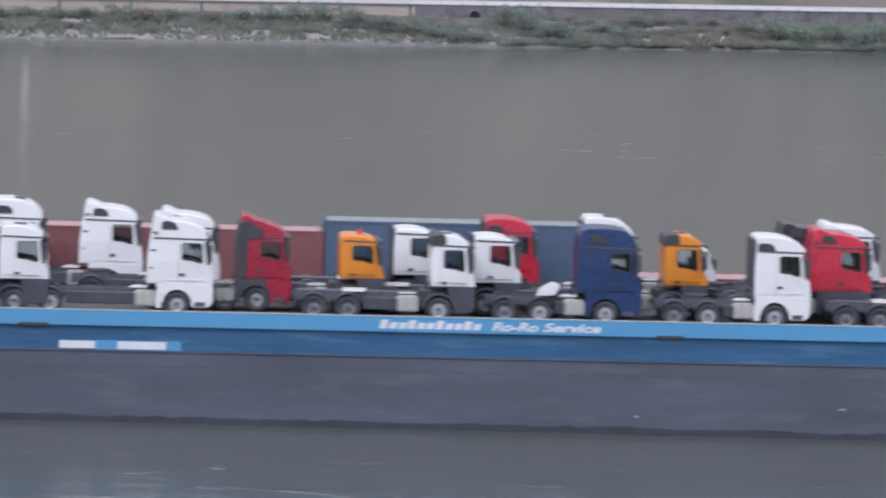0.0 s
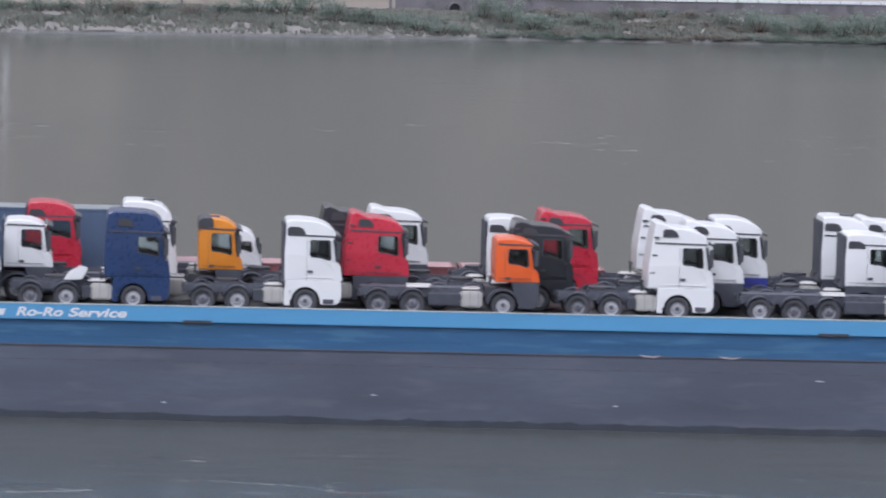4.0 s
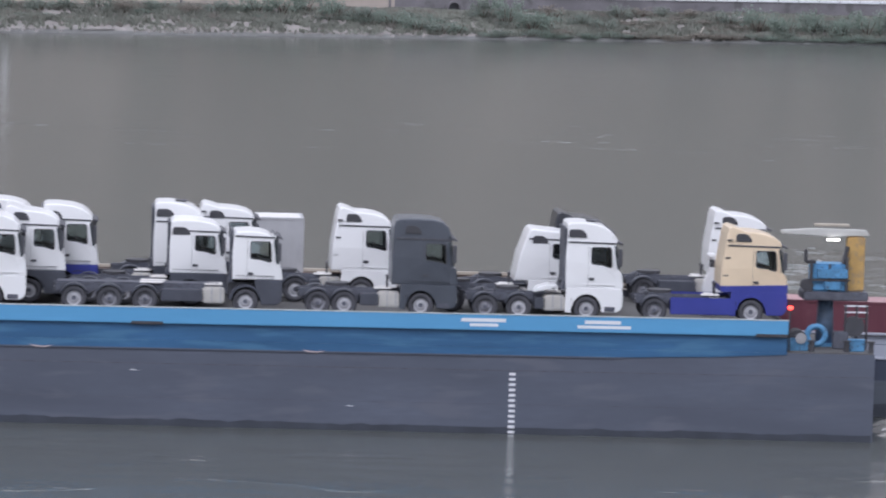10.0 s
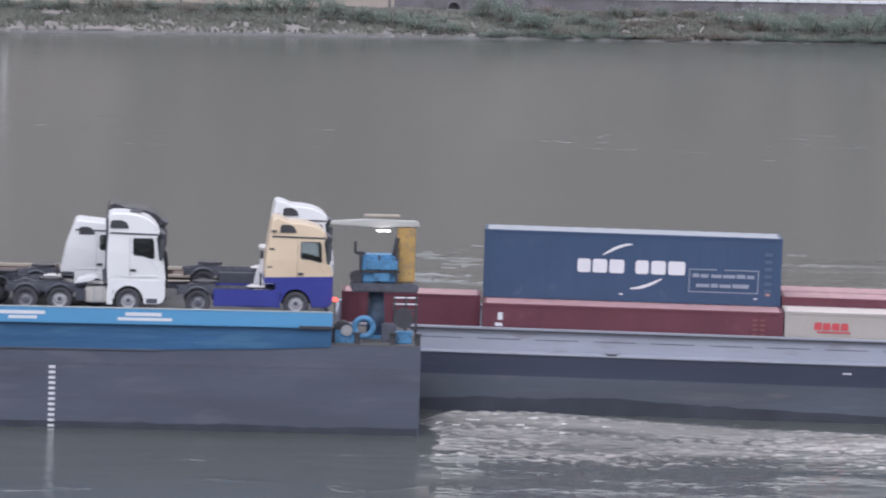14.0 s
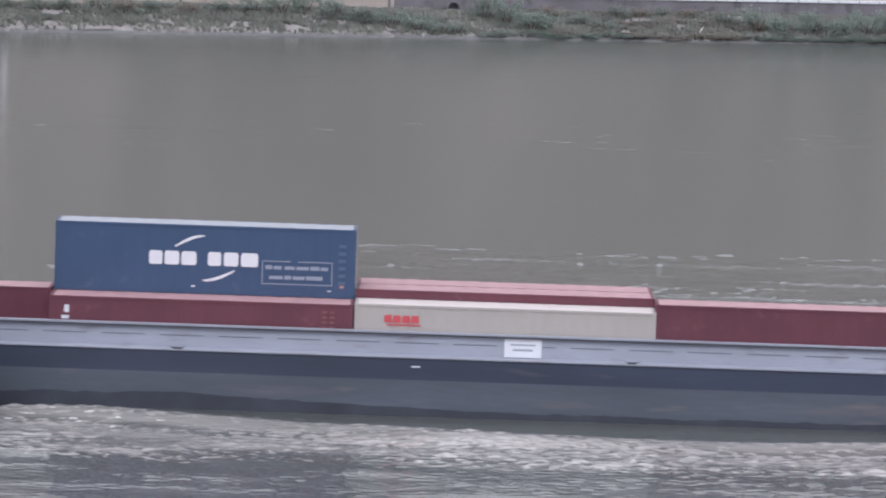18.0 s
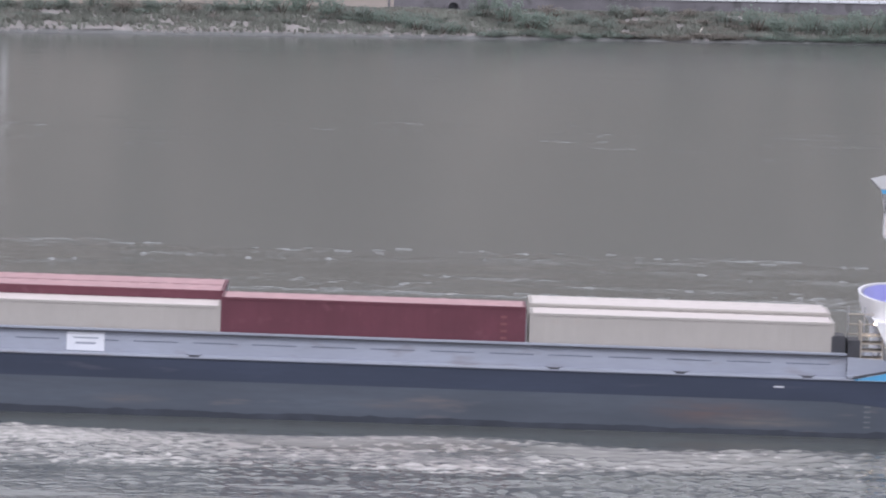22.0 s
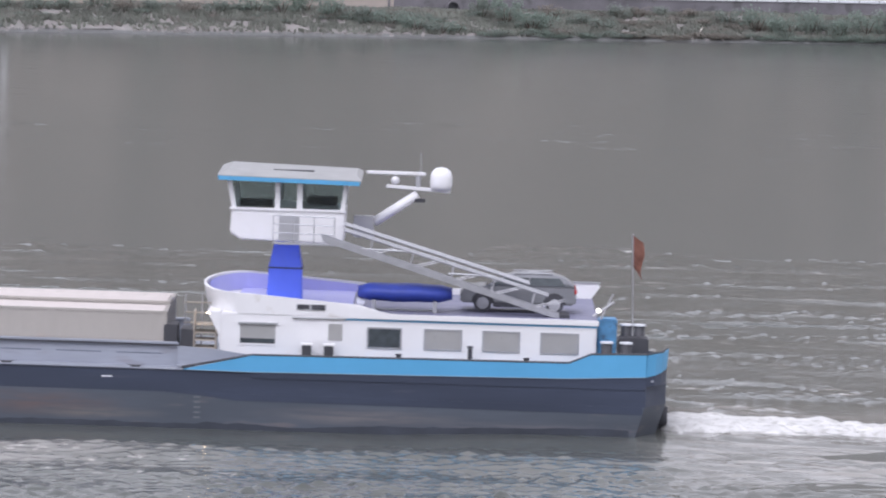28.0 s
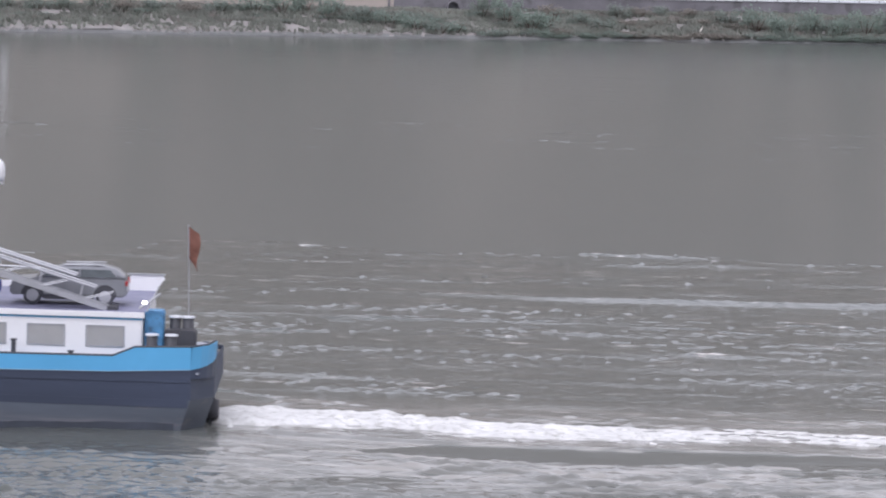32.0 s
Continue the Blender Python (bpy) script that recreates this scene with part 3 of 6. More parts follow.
        pane = part("door_window", shared(("pane", cab, s), CAB_GLASS, lambda bm, s=s: prism(bm, drawn_in(opening, 0.03), s * 1.15, s * 1.162)), CAB_GLASS, seal, "tinted door window")
        pane.visible_shadow = False
        part("door_seam", shared(("seam", cab, s), PLASTIC, lambda bm, s=s: box(bm, 0.03, 0.038, *at_side(s, 1.2, 1.2225), base + 0.05, top - 0.05)), PLASTIC, t)
        part("crease", shared(("crease", cab, s), low, lambda bm, s=s: box(bm, back + 0.1, 1.1, *at_side(s, 1.19, 1.223), base + 0.15, base + 0.165)), low if lower == color else PLASTIC, t)
        part("door_handle", shared(("handle", cab, s), PLASTIC, lambda bm, s=s: box(bm, 0.06, 0.28, *at_side(s, 1.2, 1.25), sill - 0.42, sill - 0.32), 0.02), PLASTIC, t)
        part("mirror", shared(("mirror", cab, s), PLASTIC, lambda bm, s=s: [box(bm, 1.2, 1.34, *at_side(s, 1.26, 1.5), sill + 0.15, top - 0.12), box(bm, 1.1, 1.2, *at_side(s, 1.1, 1.34), top - 0.16, top - 0.1)], 0.03), PLASTIC, t)
        if big:
            h = line[4][1]
            vent = back + 0.09 if cab.startswith(("mid", "deck")) else -0.66
            part("roof_vent", shared(("vent", cab, s), BLACK, lambda bm, s=s, h=h: prism(bm, [(vent, h - 0.58), (vent + 0.01, h - 0.34), (vent + 0.08, h - 0.27), (-0.3, h - 0.27), (-0.16, h - 0.33), (-0.07, h - 0.44), (-0.03, h - 0.58)], s * 1.0, s * 1.195), 0.01), BLACK, t)
        if cab != "small":
            part("roof_seam", shared(("roofseam", cab, s), PLASTIC, lambda bm, s=s: prism(bm, [(seam_x, top + 0.07), (1.1, top + 0.03), (1.1, top + 0.09), (seam_x, top + 0.13)], s * 1.0, s * 1.192)), PLASTIC, t)
    part("windscreen", shared(("screen", cab), GLASS, lambda bm: prism(bm, [(line[-3][0] - 0.1, top - 0.03), (line[-3][0] + 0.03, top - 0.03), (line[-2][0] + 0.02, sill + 0.02), (line[-2][0] - 0.1, sill + 0.02)], -1.185, 1.185), 0.02), GLASS, t, "wrap-round windscreen")
    if cab != "small":
        part("sun_visor", shared(("visor", cab), PLASTIC, lambda bm: prism(bm, [(1.06, top + 0.2), (1.38, top + 0.06), (1.4, top - 0.02), (1.08, top + 0.08)], -1.08, 1.08), 0.01), PLASTIC, t)
    for i in range(4):
        part("grille_bar", shared("grillebar", BLACK, boxes((1.36, 1.44, -0.85, 0.85, 0, 0.13))), BLACK, t, at=(0, 0, 0.5 + 0.19 * i))
    for y in (-0.95, 0.95):
        part("headlight", shared("headlight", ALU, boxes((1.36, 1.43, -0.18, 0.18, 0.58, 0.8)), 0.02), ALU, t, at=(0, y, 0))
    if lower == color:
        part("step_plate", shared("step", CHASSIS, boxes((0.7, 1.12, NEAR - 0.026, NEAR - 0.018, 0.42, 0.6))), CHASSIS, t)
    end = min(rear) - 0.75
    for y in (-0.42, 0.42):
        part("chassis_rail", shared(("rail", round(end, 2)), CHASSIS, boxes((end, 0.3, -0.05, 0.05, 0.72, 1.02))), CHASSIS, t, at=(0, y, 0))
    for x in np.arange(end + 0.05, -0.7, 1.0):
        part("cross_member", shared("cross", CHASSIS, boxes((0, 0.14, -0.4, 0.4, 0.75, 0.97))), CHASSIS, t, at=(float(x), 0, 0))
    first = max(rear)
    for y in (-1.02, 1.02):
        wheel(t, 0, y, 0.5, RIM)
        for i, x in enumerate(rear):
            steer = len(rear) > 1 and (big and i == 0 or len(rear) == 3 and i == 2)
            wheel(t, x, y, 0.5, RIM if steer else HUB, not steer)
            part("mudguard", shared("guard", UNDER, lambda bm: prism(bm, arch(0, 0, 0.57, 9, 165, 15) + arch(0, 0, 0.545, 9, 15, 165), -0.3, 0.3)), UNDER, t, at=(x, y * 0.93, 0.52))
    a = -0.84
    part("fuel_tank", shared("tank", ALU, boxes((-0.84, 0.02, -0.32, 0.32, 0.4, 1.0)), 0.06), ALU, t, "aluminium fuel tank", at=(a, -0.86, 0))
    for k in (-0.5, -0.16):
        part("tank_strap", shared("strap", RIM, boxes((0, 0.04, -0.335, 0.335, 0.39, 1.015))), RIM, t, at=(a + k, -0.86, 0))
    room = a - 0.72 - (first + 0.62)
    if room > 0.3:
        # boxes coloured dark to stand for the shade between tank and wheels
        part("equipment_box", shared(("equip", round(room, 2)), UNDER, boxes((-room, 0, -0.3, 0.3, 0.45, 0.9)), 0.03), UNDER, t, at=(a - 0.72, -0.82, 0))
        part("battery_box", shared(("equip", round(room, 2)), UNDER, boxes((-room, 0, -0.3, 0.3, 0.45, 0.9)), 0.03), UNDER, t, at=(a - 0.72, 0.82, 0))
    part("catwalk", shared("catwalk", PALE_PLATE, boxes((-0.75, -0.05, -0.55, -0.1, 1.06, 1.1), (-0.6, -0.05, 0.05, 0.4, 1.06, 1.1))), PALE_PLATE, t, "worn walkway plate with sunlit tone painted in", at=(min(a, back + 0.1), 0, 0))
    if not big:
        part("catwalk", shared("walkplate", PALE_PLATE, boxes((-0.9, 0, -0.62, -0.25, 1.1, 1.14), (-0.85, 0.1, 0.2, 0.6, 1.1, 1.15))), PALE_PLATE, t, "worn walkway plate with sunlit tone painted in", at=(first + 0.7, 0, 0))
    part("hose_stand", shared("hose", BLACK, lambda bm: [tube(bm, (0, -0.2, 1.0), (0, -0.2, 1.5), 0.03, 6), tube(bm, (0, 0.2, 1.0), (0, 0.2, 1.5), 0.03, 6), box(bm, -0.04, 0.04, -0.4, 0.4, 1.45, 1.55)]), BLACK, t, at=(back - 0.12, 0, 0))
    if skirt_side:
        part("colour_band", shared("colourband", PAINT[skirt_side], lambda bm: prism(bm, [(back - 0.01, 1.29), (1.43, 1.29), (1.42, 1.6), (back - 0.01, 1.52)], -1.227, 1.227)), PAINT[skirt_side], t, "royal blue band round the cab")
        for s in (-1, 1):
            part("side_skirt", shared(("sideskirt", s), PAINT[skirt_side], lambda bm, s=s: box(bm, rear[0] + 0.6, -0.62, *at_side(s, 1.2, 1.25), 0.36, 1.04), 0.03), PAINT[skirt_side], t, "painted side skirt")
    x = rear[0] if len(rear) < 2 else sum(rear[:2]) / 2
    if big:
        part("fifth_wheel", shared("fifth", BLACK, lambda bm: tube(bm, (0, 0, 1.12), (0, 0, 1.24), 0.48, 16)), BLACK, t, at=(x + 0.3, 0, 0))
        part("fifth_wheel_mount", shared("fifthmount", CHASSIS, boxes((-0.5, 0.4, -0.45, 0.45, 1.0, 1.13))), CHASSIS, t, at=(x + 0.3, 0, 0))
    else:
        part("subframe", shared(("sub", round(end, 2), back), CHASSIS, boxes((end + 0.1, back - 0.5, -0.46, 0.46, 1.03, 1.1))), CHASSIS, t)
    for y in (-0.92, 0.92):
        part("rear_lamp", shared("lamp", PLASTIC, boxes((0, 0.08, -0.18, 0.18, 0.75, 0.95)), 0.02), PLASTIC, t, at=(end - 0.05, y, 0))
    if cab.startswith(("mid", "deck", "flat")):
        part("rear_wall", shared(("backwall", cab), UNDER, lambda bm: prism(bm, [(back - 0.16, 1.25), (back - 0.06, 1.6), (back - 0.06, line[2][1] + 0.15), (back + 0.02, line[2][1] + 0.15), (back + 0.03, 1.25)], -1.16, 1.16)), UNDER, t, "dark rear wall of the cab")
    if cab in ("low", "flat", "mid"):
        part("roof_hatch", shared("hatch", PLASTIC, boxes((0.0, 0.5, -0.35, 0.35, 0, 0.05)), 0.02), PLASTIC, t, at=(0.0, 0, line[5][1] - 0.03))
    if cab.startswith("ramp"):
        for z in (1.9, 2.6, 3.3):
            part("fairing_hinge", shared("hinge", BLACK, boxes((-0.03, 0.17, -1.24, -1.1, 0, 0.06))), BLACK, t, at=(back + 0.05 + 0.1 * (z - 1.3), 0.02, z))
    if extra == "dark":
        part("roof_fairing", shared(("fairing", cab), BLACK, lambda bm: prism(bm, [(back - 0.03, top + 0.0), (back - 0.02, 3.36), (back + 0.08, 3.46), (0.12, 3.49), (0.2, 3.46), (0.24, top + 0.14), (back + 0.06, top + 0.12), (back + 0.05, top)], -1.19, 1.19), 0.02), BLACK, t, "black rear roof fairing")
    if extra == "shaded":
        # solid black side panels stand for shade in the open spoiler gap
        for s in (-1, 1):
            part("roof_gap", shared(("roofgap", cab, s), BLACK, lambda bm, s=s: prism(bm, [(back + 0.03, 1.35), (back + 0.04, 2.5), (back + 0.14, 3.3), (-0.4, 3.42), (0.1, 3.4), (0.22, 3.28), (0.26, 2.98), (-0.3, 2.94), (-0.36, 2.6), (-0.4, 1.35)], s * 1.0, s * 1.232)), BLACK, t, "black panel for the shaded gap under the roof spoiler")
        part("rear_wall", shared(("rearwall", cab), UNDER, lambda bm: prism(bm, [(back - 0.12, 1.35), (back - 0.1, 2.5), (back + 0.06, 3.55), (back + 0.2, 3.5), (back + 0.12, 1.35)], -1.18, 1.18), 0.02), UNDER, t, "black rear wall panel")
    if extra == "beacon":
        part("beacon", shared("beacon", PAINT["red"], lambda bm: tube(bm, (0.45, -0.3, 3.1), (0.45, -0.3, 3.38), 0.09, 10, 0.06)), PAINT["red"], t, "red roof beacon")
    return sails(t)


ROW = {1: 1.9, 2: 4.6, 3: 7.3, 4: 10.0}
DECK_Z = 4.37
SIX, FOUR, STEEP = (-2.65, -3.98), (-3.8,), (-3.6, -4.96)
TRUCKS = [  # row, front axle, cab, colour, lower cab, rear axles, words
    (1, -79.9, "flat", "white", None, STEEP, "white short-cab chassis truck on the barge deck"),
    (4, -80.0, "mid", "white", "white", SIX, "white sleeper-cab tractor behind other trucks"),
    (1, -73.4, "ramp", "white", "white", (-5.0, -6.35), "white high-roof sleeper tractor with white skirts"),
    (3, -73.0, "ramp_low", "white", "white", FOUR, "white high-roof tractor half hidden behind another"),
    (4, -76.1, "ramp_low", "white", "white", FOUR, "white high-roof tractor in the far row"),
    (2, -70.2, "wedge", "dark_red", "dark_red", SIX, "dark red sleeper tractor before a brown container"),
    (2, -66.5, "low_least", "orange", None, STEEP, "amber orange short-cab construction truck"),
    (1, -63.0, "low", "white", None, (-3.62, -4.97), "white short-cab chassis with dark wings"),
    (3, -64.0, "flat_least", "white", None, SIX, "white medium-cab chassis truck"),
    (2, -60.95, "flat_least", "white", None, FOUR, "white short-cab construction truck"),
    (4, -59.8, "deck", "red", "red", FOUR, "bright red sleeper tractor behind white trucks"),
    (1, -56.35, "giga", "blue", "blue", (-2.63, -4.04), "navy blue high-roof sleeper tractor"),
    (3, -55.95, "mid", "white", "white", FOUR, "white high-roof tractor behind a blue one"),
    (2, -53.4, "low", "orange", None, STEEP, "amber orange short-cab construction chassis"),
    (4, -52.4, "small", "white", None, FOUR, "small white light truck behind an orange cab"),
    (1, -49.58, "mid_low", "white", "white", (-2.67, -4.03), "white high-roof tractor with aluminium tank"),
    (2, -46.75, "ramp_low", "red", None, SIX, "bright red high-roof sleeper tractor"),
    (3, -47.7, "ramp_low", "black", "black", FOUR, "black high-roof tractor behind a white one"),
    (4, -45.65, "ramp_least", "white", None, FOUR, "white high-roof tractor behind a red one"),
    (1, -41.75, "low_least", "red_orange", None, (-3.59, -4.95), "red orange short-cab chassis with dark wings"),
    (2, -40.15, "ramp_least", "black", "black", SIX, "black high-roof sleeper tractor"),
    (3, -41.2, "deck", "white", "white", FOUR, "white sleeper tractor behind an orange cab"),
    (4, -38.65, "ramp_least", "red", "red", FOUR, "red sleeper tractor behind a black one"),
    (1, -34.82, "ramp_tall", "white", "white", (-2.63, -3.96), "white high-roof tractor with white skirts"),
    (2, -33.3, "ramp_low", "white", None, SIX, "white high-roof tractor in a close group"),
    (3, -32.0, "mid_low", "white", "royal", FOUR, "white sleeper cab over a royal blue base"),
    (4, -34.45, "ramp_low", "white", "white", FOUR, "white high-roof tractor in the far row"),
    (1, -24.85, "flat_least", "white", None, (-3.92, -5.31, -6.68), "white short-cab four-axle chassis truck"),
    (2, -26.95, "deck_low", "white", None, SIX, "white sleeper tractor with dark lower cab"),
    (3, -27.55, "mid", "white", None, FOUR, "white high-roof tractor with bare rear wall"),
    (4, -25.45, "ramp_least", "white", None, FOUR, "white high-roof tractor beside a grey box"),
    (1, -18.0, "giga", "anthracite", "anthracite", (-3.0, -4.03), "anthracite high-roof sleeper tractor"),
    (3, -20.05, "ramp_low", "white", "white", SIX, "white high-roof tractor behind an anthracite one"),
    (1, -11.5, "mid", "white", "white", (-2.65, -3.97), "white high-roof tractor with white skirts"),
    (2, -12.78, "lean", "white", "white", FOUR, "white sleeper tractor close behind another"),
    (3, -11.3, "ramp_low", "black", "black", FOUR, "black high-roof tractor behind white ones"),
    (1, -5.01, "ramp_low", "cream", "royal", FOUR, "cream high-roof tractor with royal blue base"),
    (4, -4.6, "ramp_low", "white", "white", FOUR, "white high-roof tractor behind a cream one"),
]
for row, x, cab, color, lower, rear, words in TRUCKS:
    truck(BARGE @ pose(x, ROW[row], DECK_Z), cab, color, lower, rear, words, skirt_side="royal" if color == "cream" else None,
          extra={-63.0: "dark", -53.4: "dark", -66.5: "beacon", -70.2: "shaded"}.get(x, ""))


# ---- containers ----
def container(m, length, color, label, height=2.59):
    """x along, y away, base at z 0; doors at the +x end."""
    t = thing("container", m, label, "container", "containers")
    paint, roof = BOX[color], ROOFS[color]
    W = 2.44

    def wall(bm):
        xs, n = [], int((length - 0.3) / 0.14)
        pts = []
        for i in range(n + 1):
            x = 0.15 + (length - 0.3) * i / n
            d = 0.014 if (i // 2) % 2 else 0.0
            pts.append((x, d))
        loft(bm, [[(x, d, 0.14) for x, d in pts], [(x, d, height - 0.1) for x, d in pts]], closed=False)

    side = shared(("wall", length, height), paint, wall)
    part("side_panel", side, paint, t, at=(0, 0.015, 0))
    far_side = part("side_panel", side, paint, t, at=(length, W - 0.015, 0))
    far_side.rotation_euler = (0, 0, math.pi)

    def frame_bm(bm):
        for x in (0, length - 0.16):
            for y in (0, W - 0.12):
                box(bm, x, x + 0.16, y, y + 0.12, 0, height)
        for y in (0, W - 0.07):
            box(bm, 0.16, length - 0.16, y, y + 0.07, 0, 0.15), box(bm, 0.16, length - 0.16, y, y + 0.07, height - 0.11, height - 0.005)
        for x in (0, length - 0.1):
            box(bm, x, x + 0.1, 0.12, W - 0.12, 0, 0.14), box(bm, x, x + 0.1, 0.12, W - 0.12, height - 0.12, height - 0.005)

    part("frame", shared(("frame", length, height), paint, frame_bm, 0.01), paint, t)

    def top(bm):
        n = int((length - 0.3) / 0.2)
        loft(bm, [[(0.12 + (length - 0.24) * i / n, y, height - 0.012 + (0.01 if (i // 2) % 2 else 0)) for i in range(n + 1)] for y in (0.05, W - 0.05)], closed=False)

    part("roof", shared(("roof", length, height), roof, top), roof, t, "pale roof")
    part("floor_pan", shared(("pan", length), CHASSIS, boxes((0.1, length - 0.1, 0.07, W - 0.07, 0.1, 0.15))), CHASSIS, t)
    part("end_wall", shared(("endwall", height), paint, lambda bm: loft(bm, [[(0.03 if (i // 2) % 2 else 0.06, 0.12 + 2.2 * i / 16, z) for i in range(17)] for z in (0.14, height - 0.12)], closed=False)), paint, t)
    for i in range(2):
        d = part("door", shared(("door", height), paint, boxes((-0.06, -0.02, 0.0, 1.08, 0.14, height - 0.13)), 0.01), paint, t, at=(length, 0.13 + 1.1 * i, 0))
        for k in (0.3, 0.75):
            part("lock_rod", shared(("rod", height), STEEL, lambda bm: tube(bm, (0, 0, 0.08), (0, 0, height - 0.08), 0.018, 6)), STEEL, d, at=(0.0, k, 0))
    return sails(t)


def label_bars(parent, rows, material, name="marking"):
    """Flat painted bars on a side, each (x0, x1, y, z0, z1)."""
    for x0, x1, y, z0, z1 in rows:
        part(name, shared(("bar", round(x1 - x0, 3), round(z1 - z0, 3)), material, boxes((0, x1 - x0, 0, 0.004, 0, z1 - z0))), material, parent, at=(x0, y, z0))


# ---- the near barge ----
def wet_edge(bm, x0, x1, y, top, rise=0.0, bow=0.0):
    """The ragged dark line that the water leaves along a side; rise per metre where the hull is trimmed."""
    xs = np.arange(x0, x1, 0.4)
    hi = [top + rise * float(x) + bow * (max(0.0, 1 - abs(float(x) - 6) / 13) + 0.7 * max(0.0, min(1.0, (float(x) - 56) / 9))) + 0.1 * noise.noise((float(x) * 0.35, 1.0, y)) + 0.09 * noise.noise((float(x) * 1.6, 4.0, y)) for x in xs]
    loft(bm, [[(float(x), y, top - 0.9) for x in xs], [(float(x), y, h) for x, h in zip(xs, hi)]], closed=False)


barge = thing("barge", BARGE, "grey and blue flat deck barge loaded with trucks", "barge")
L0, BEAM, STERN = -88.0, 11.4, -0.14


def hull_ring(z, inset=0.0):
    return [(L0 + 6 - min(6, max(0, z) * 2.4), inset, z), (STERN - inset, inset, z), (STERN - inset, 7.4 - inset, z), (-2.9, 7.4 - inset, z), (-2.9, BEAM - inset, z), (L0 + 6 - min(6, max(0, z) * 2.4), BEAM - inset, z)]


made("hull", HULL_GREY, lambda bm: loft(bm, [hull_ring(-0.2), hull_ring(3.07), hull_ring(3.36)]), barge, "scuffed grey steel hull side")
made("boot_topping", HULL_DARK, lambda bm: loft(bm, [hull_ring(-1.5), hull_ring(-0.2)]), barge, "dark wet strip along the waterline")
made("wet_line", HULL_DARK, lambda bm: wet_edge(bm, L0 + 6.2, STERN + 0.0, -0.006, 0.17, -0.004), barge, "ragged wet line at the water")
made("rub_rail", HULL_GREY, boxes((L0 + 1, -10.0, -0.05, 0.0, 3.0, 3.07)), barge, bevel=0.02)
made("strake", BLUE_DARK, boxes((L0 + 1, -3.62, 0.02, 0.2, 3.37, 4.03), (L0 + 1, -10.0, -0.03, 0.0, 3.07, 3.37)), barge, "deep blue painted strake")
made("strake_end", BLUE_DARK, lambda bm: prism(bm, [(-10.0, 3.07), (-6.5, 3.16), (-3.62, 3.3), (-3.62, 3.37), (-10.0, 3.37)], -0.03, 0.0), barge)
made("plate_seam", mat("dull welded seam", (0.098, 0.1, 0.125), 0.7, var=0.3, scale=2), boxes((L0 + 4, STERN - 0.02, -0.006, 0.0, 2.44, 2.475), (L0 + 5, STERN - 0.02, -0.004, 0.0, 1.12, 1.135)), barge, "faint welded plate seam")
made("bulwark", BLUE_LIGHT, boxes((L0, -3.6, -0.12, 0.0, 4.03, 4.64)), barge, "light blue painted bulwark", bevel=0.02)
made("bulwark_cap", mat("worn pale rail edge", (0.5, 0.55, 0.56), 0.5), boxes((L0, -3.6, -0.13, 0.06, 4.64, 4.67)), barge)
made("deck_plating", DECK, boxes((L0 + 0.3, -3.7, 0.05, BEAM - 0.1, 4.2, DECK_Z)), barge, "steel truck deck")
made("stern_deck", DECK, boxes((-3.65, STERN - 0.05, 0.05, 7.3, 3.37, 3.4)), barge)
made("far_bulwark", CHASSIS, boxes((L0, -3.6, BEAM, BEAM + 0.1, 3.4, 4.64)), barge)
made("far_bulwark_cap", mat("rubbed beige rail paint", (0.52, 0.46, 0.42), 0.55, var=0.15, scale=2, dirt=(0.24, 0.14, 0.11), dirt_at=0.6), boxes((L0, -3.6, BEAM - 0.08, BEAM + 0.14, 4.64, 4.69)), barge, "rubbed beige rail")
made("stern_bulkhead", CHASSIS, boxes((-3.69, -3.6, 0.1, BEAM - 0.1, 3.4, 4.5)), barge)
for x in (-72.4, -61.5, -44.7, -38.2, -18.0, -20.3):
    made("frame_rib", BLUE_DARK, boxes((x, x + 0.03, 0.0, 0.02, 3.38, 4.03)), barge)
for x0, w in ((-79.66, 1.25), (-54.4, 1.15), (-29.3, 1.25), (-4.9, 1.3)):
    made("fairlead", BLACK, boxes((x0, x0 + w, -0.135, -0.1, 3.98, 4.13)), barge, "dark mooring slot", bevel=0.02)
for x in (-35.95, -32.8, -22.2):
    made("scuff", mat("chafed pale paint", (0.45, 0.38, 0.4), 0.7), lambda bm, x=x: prism(bm, [(x - 0.45, 3.12), (x - 0.2, 3.02), (x + 0.2, 3.0), (x + 0.5, 3.1), (x + 0.1, 3.06)], -0.056, -0.05), barge)
for x, z, w in ((-20.9, 0.95, 0.4), (-37.4, 1.05, 0.3), (-29.4, 2.2, 0.5), (-47.0, 1.3, 0.35), (-55.2, 0.85, 0.3)):
    made("scratch", MARK, lambda bm, x=x, z=z, w=w: prism(bm, [(x, z), (x + w * 0.4, z - 0.02), (x + w, z - 0.025), (x + w * 0.5, z + 0.015)], -0.006, 0.0), barge)
for i in range(12):
    made("draught_mark", MARK, boxes((-14.5, -14.25, -0.012, 0.0, -0.01 + 0.207 * i, 0.095 + 0.207 * i)), barge)
for i in range(11):  # slanted bars in place of the owner's name
    x, h = -65.4 + 0.37 * i, 4.42 if i % 3 else 4.52
    made("name_bar", MARK, lambda bm, x=x, h=h: prism(bm, [(x, 4.17), (x + 0.29, 4.17), (x + 0.38, h), (x + 0.09, h)], -0.127, -0.12), barge)
label_bars(barge, [(-16.45, -14.7, -0.126, 4.36, 4.5), (-16.1, -15.0, -0.126, 4.18, 4.3), (-11.6, -10.2, -0.126, 4.36, 4.5), (-11.9, -9.8, -0.126, 4.18, 4.3),
                   (-78.0, -76.6, -0.036, 3.12, 3.42), (-75.7, -73.8, -0.036, 3.12, 3.42)], MARK, "notice_bar")
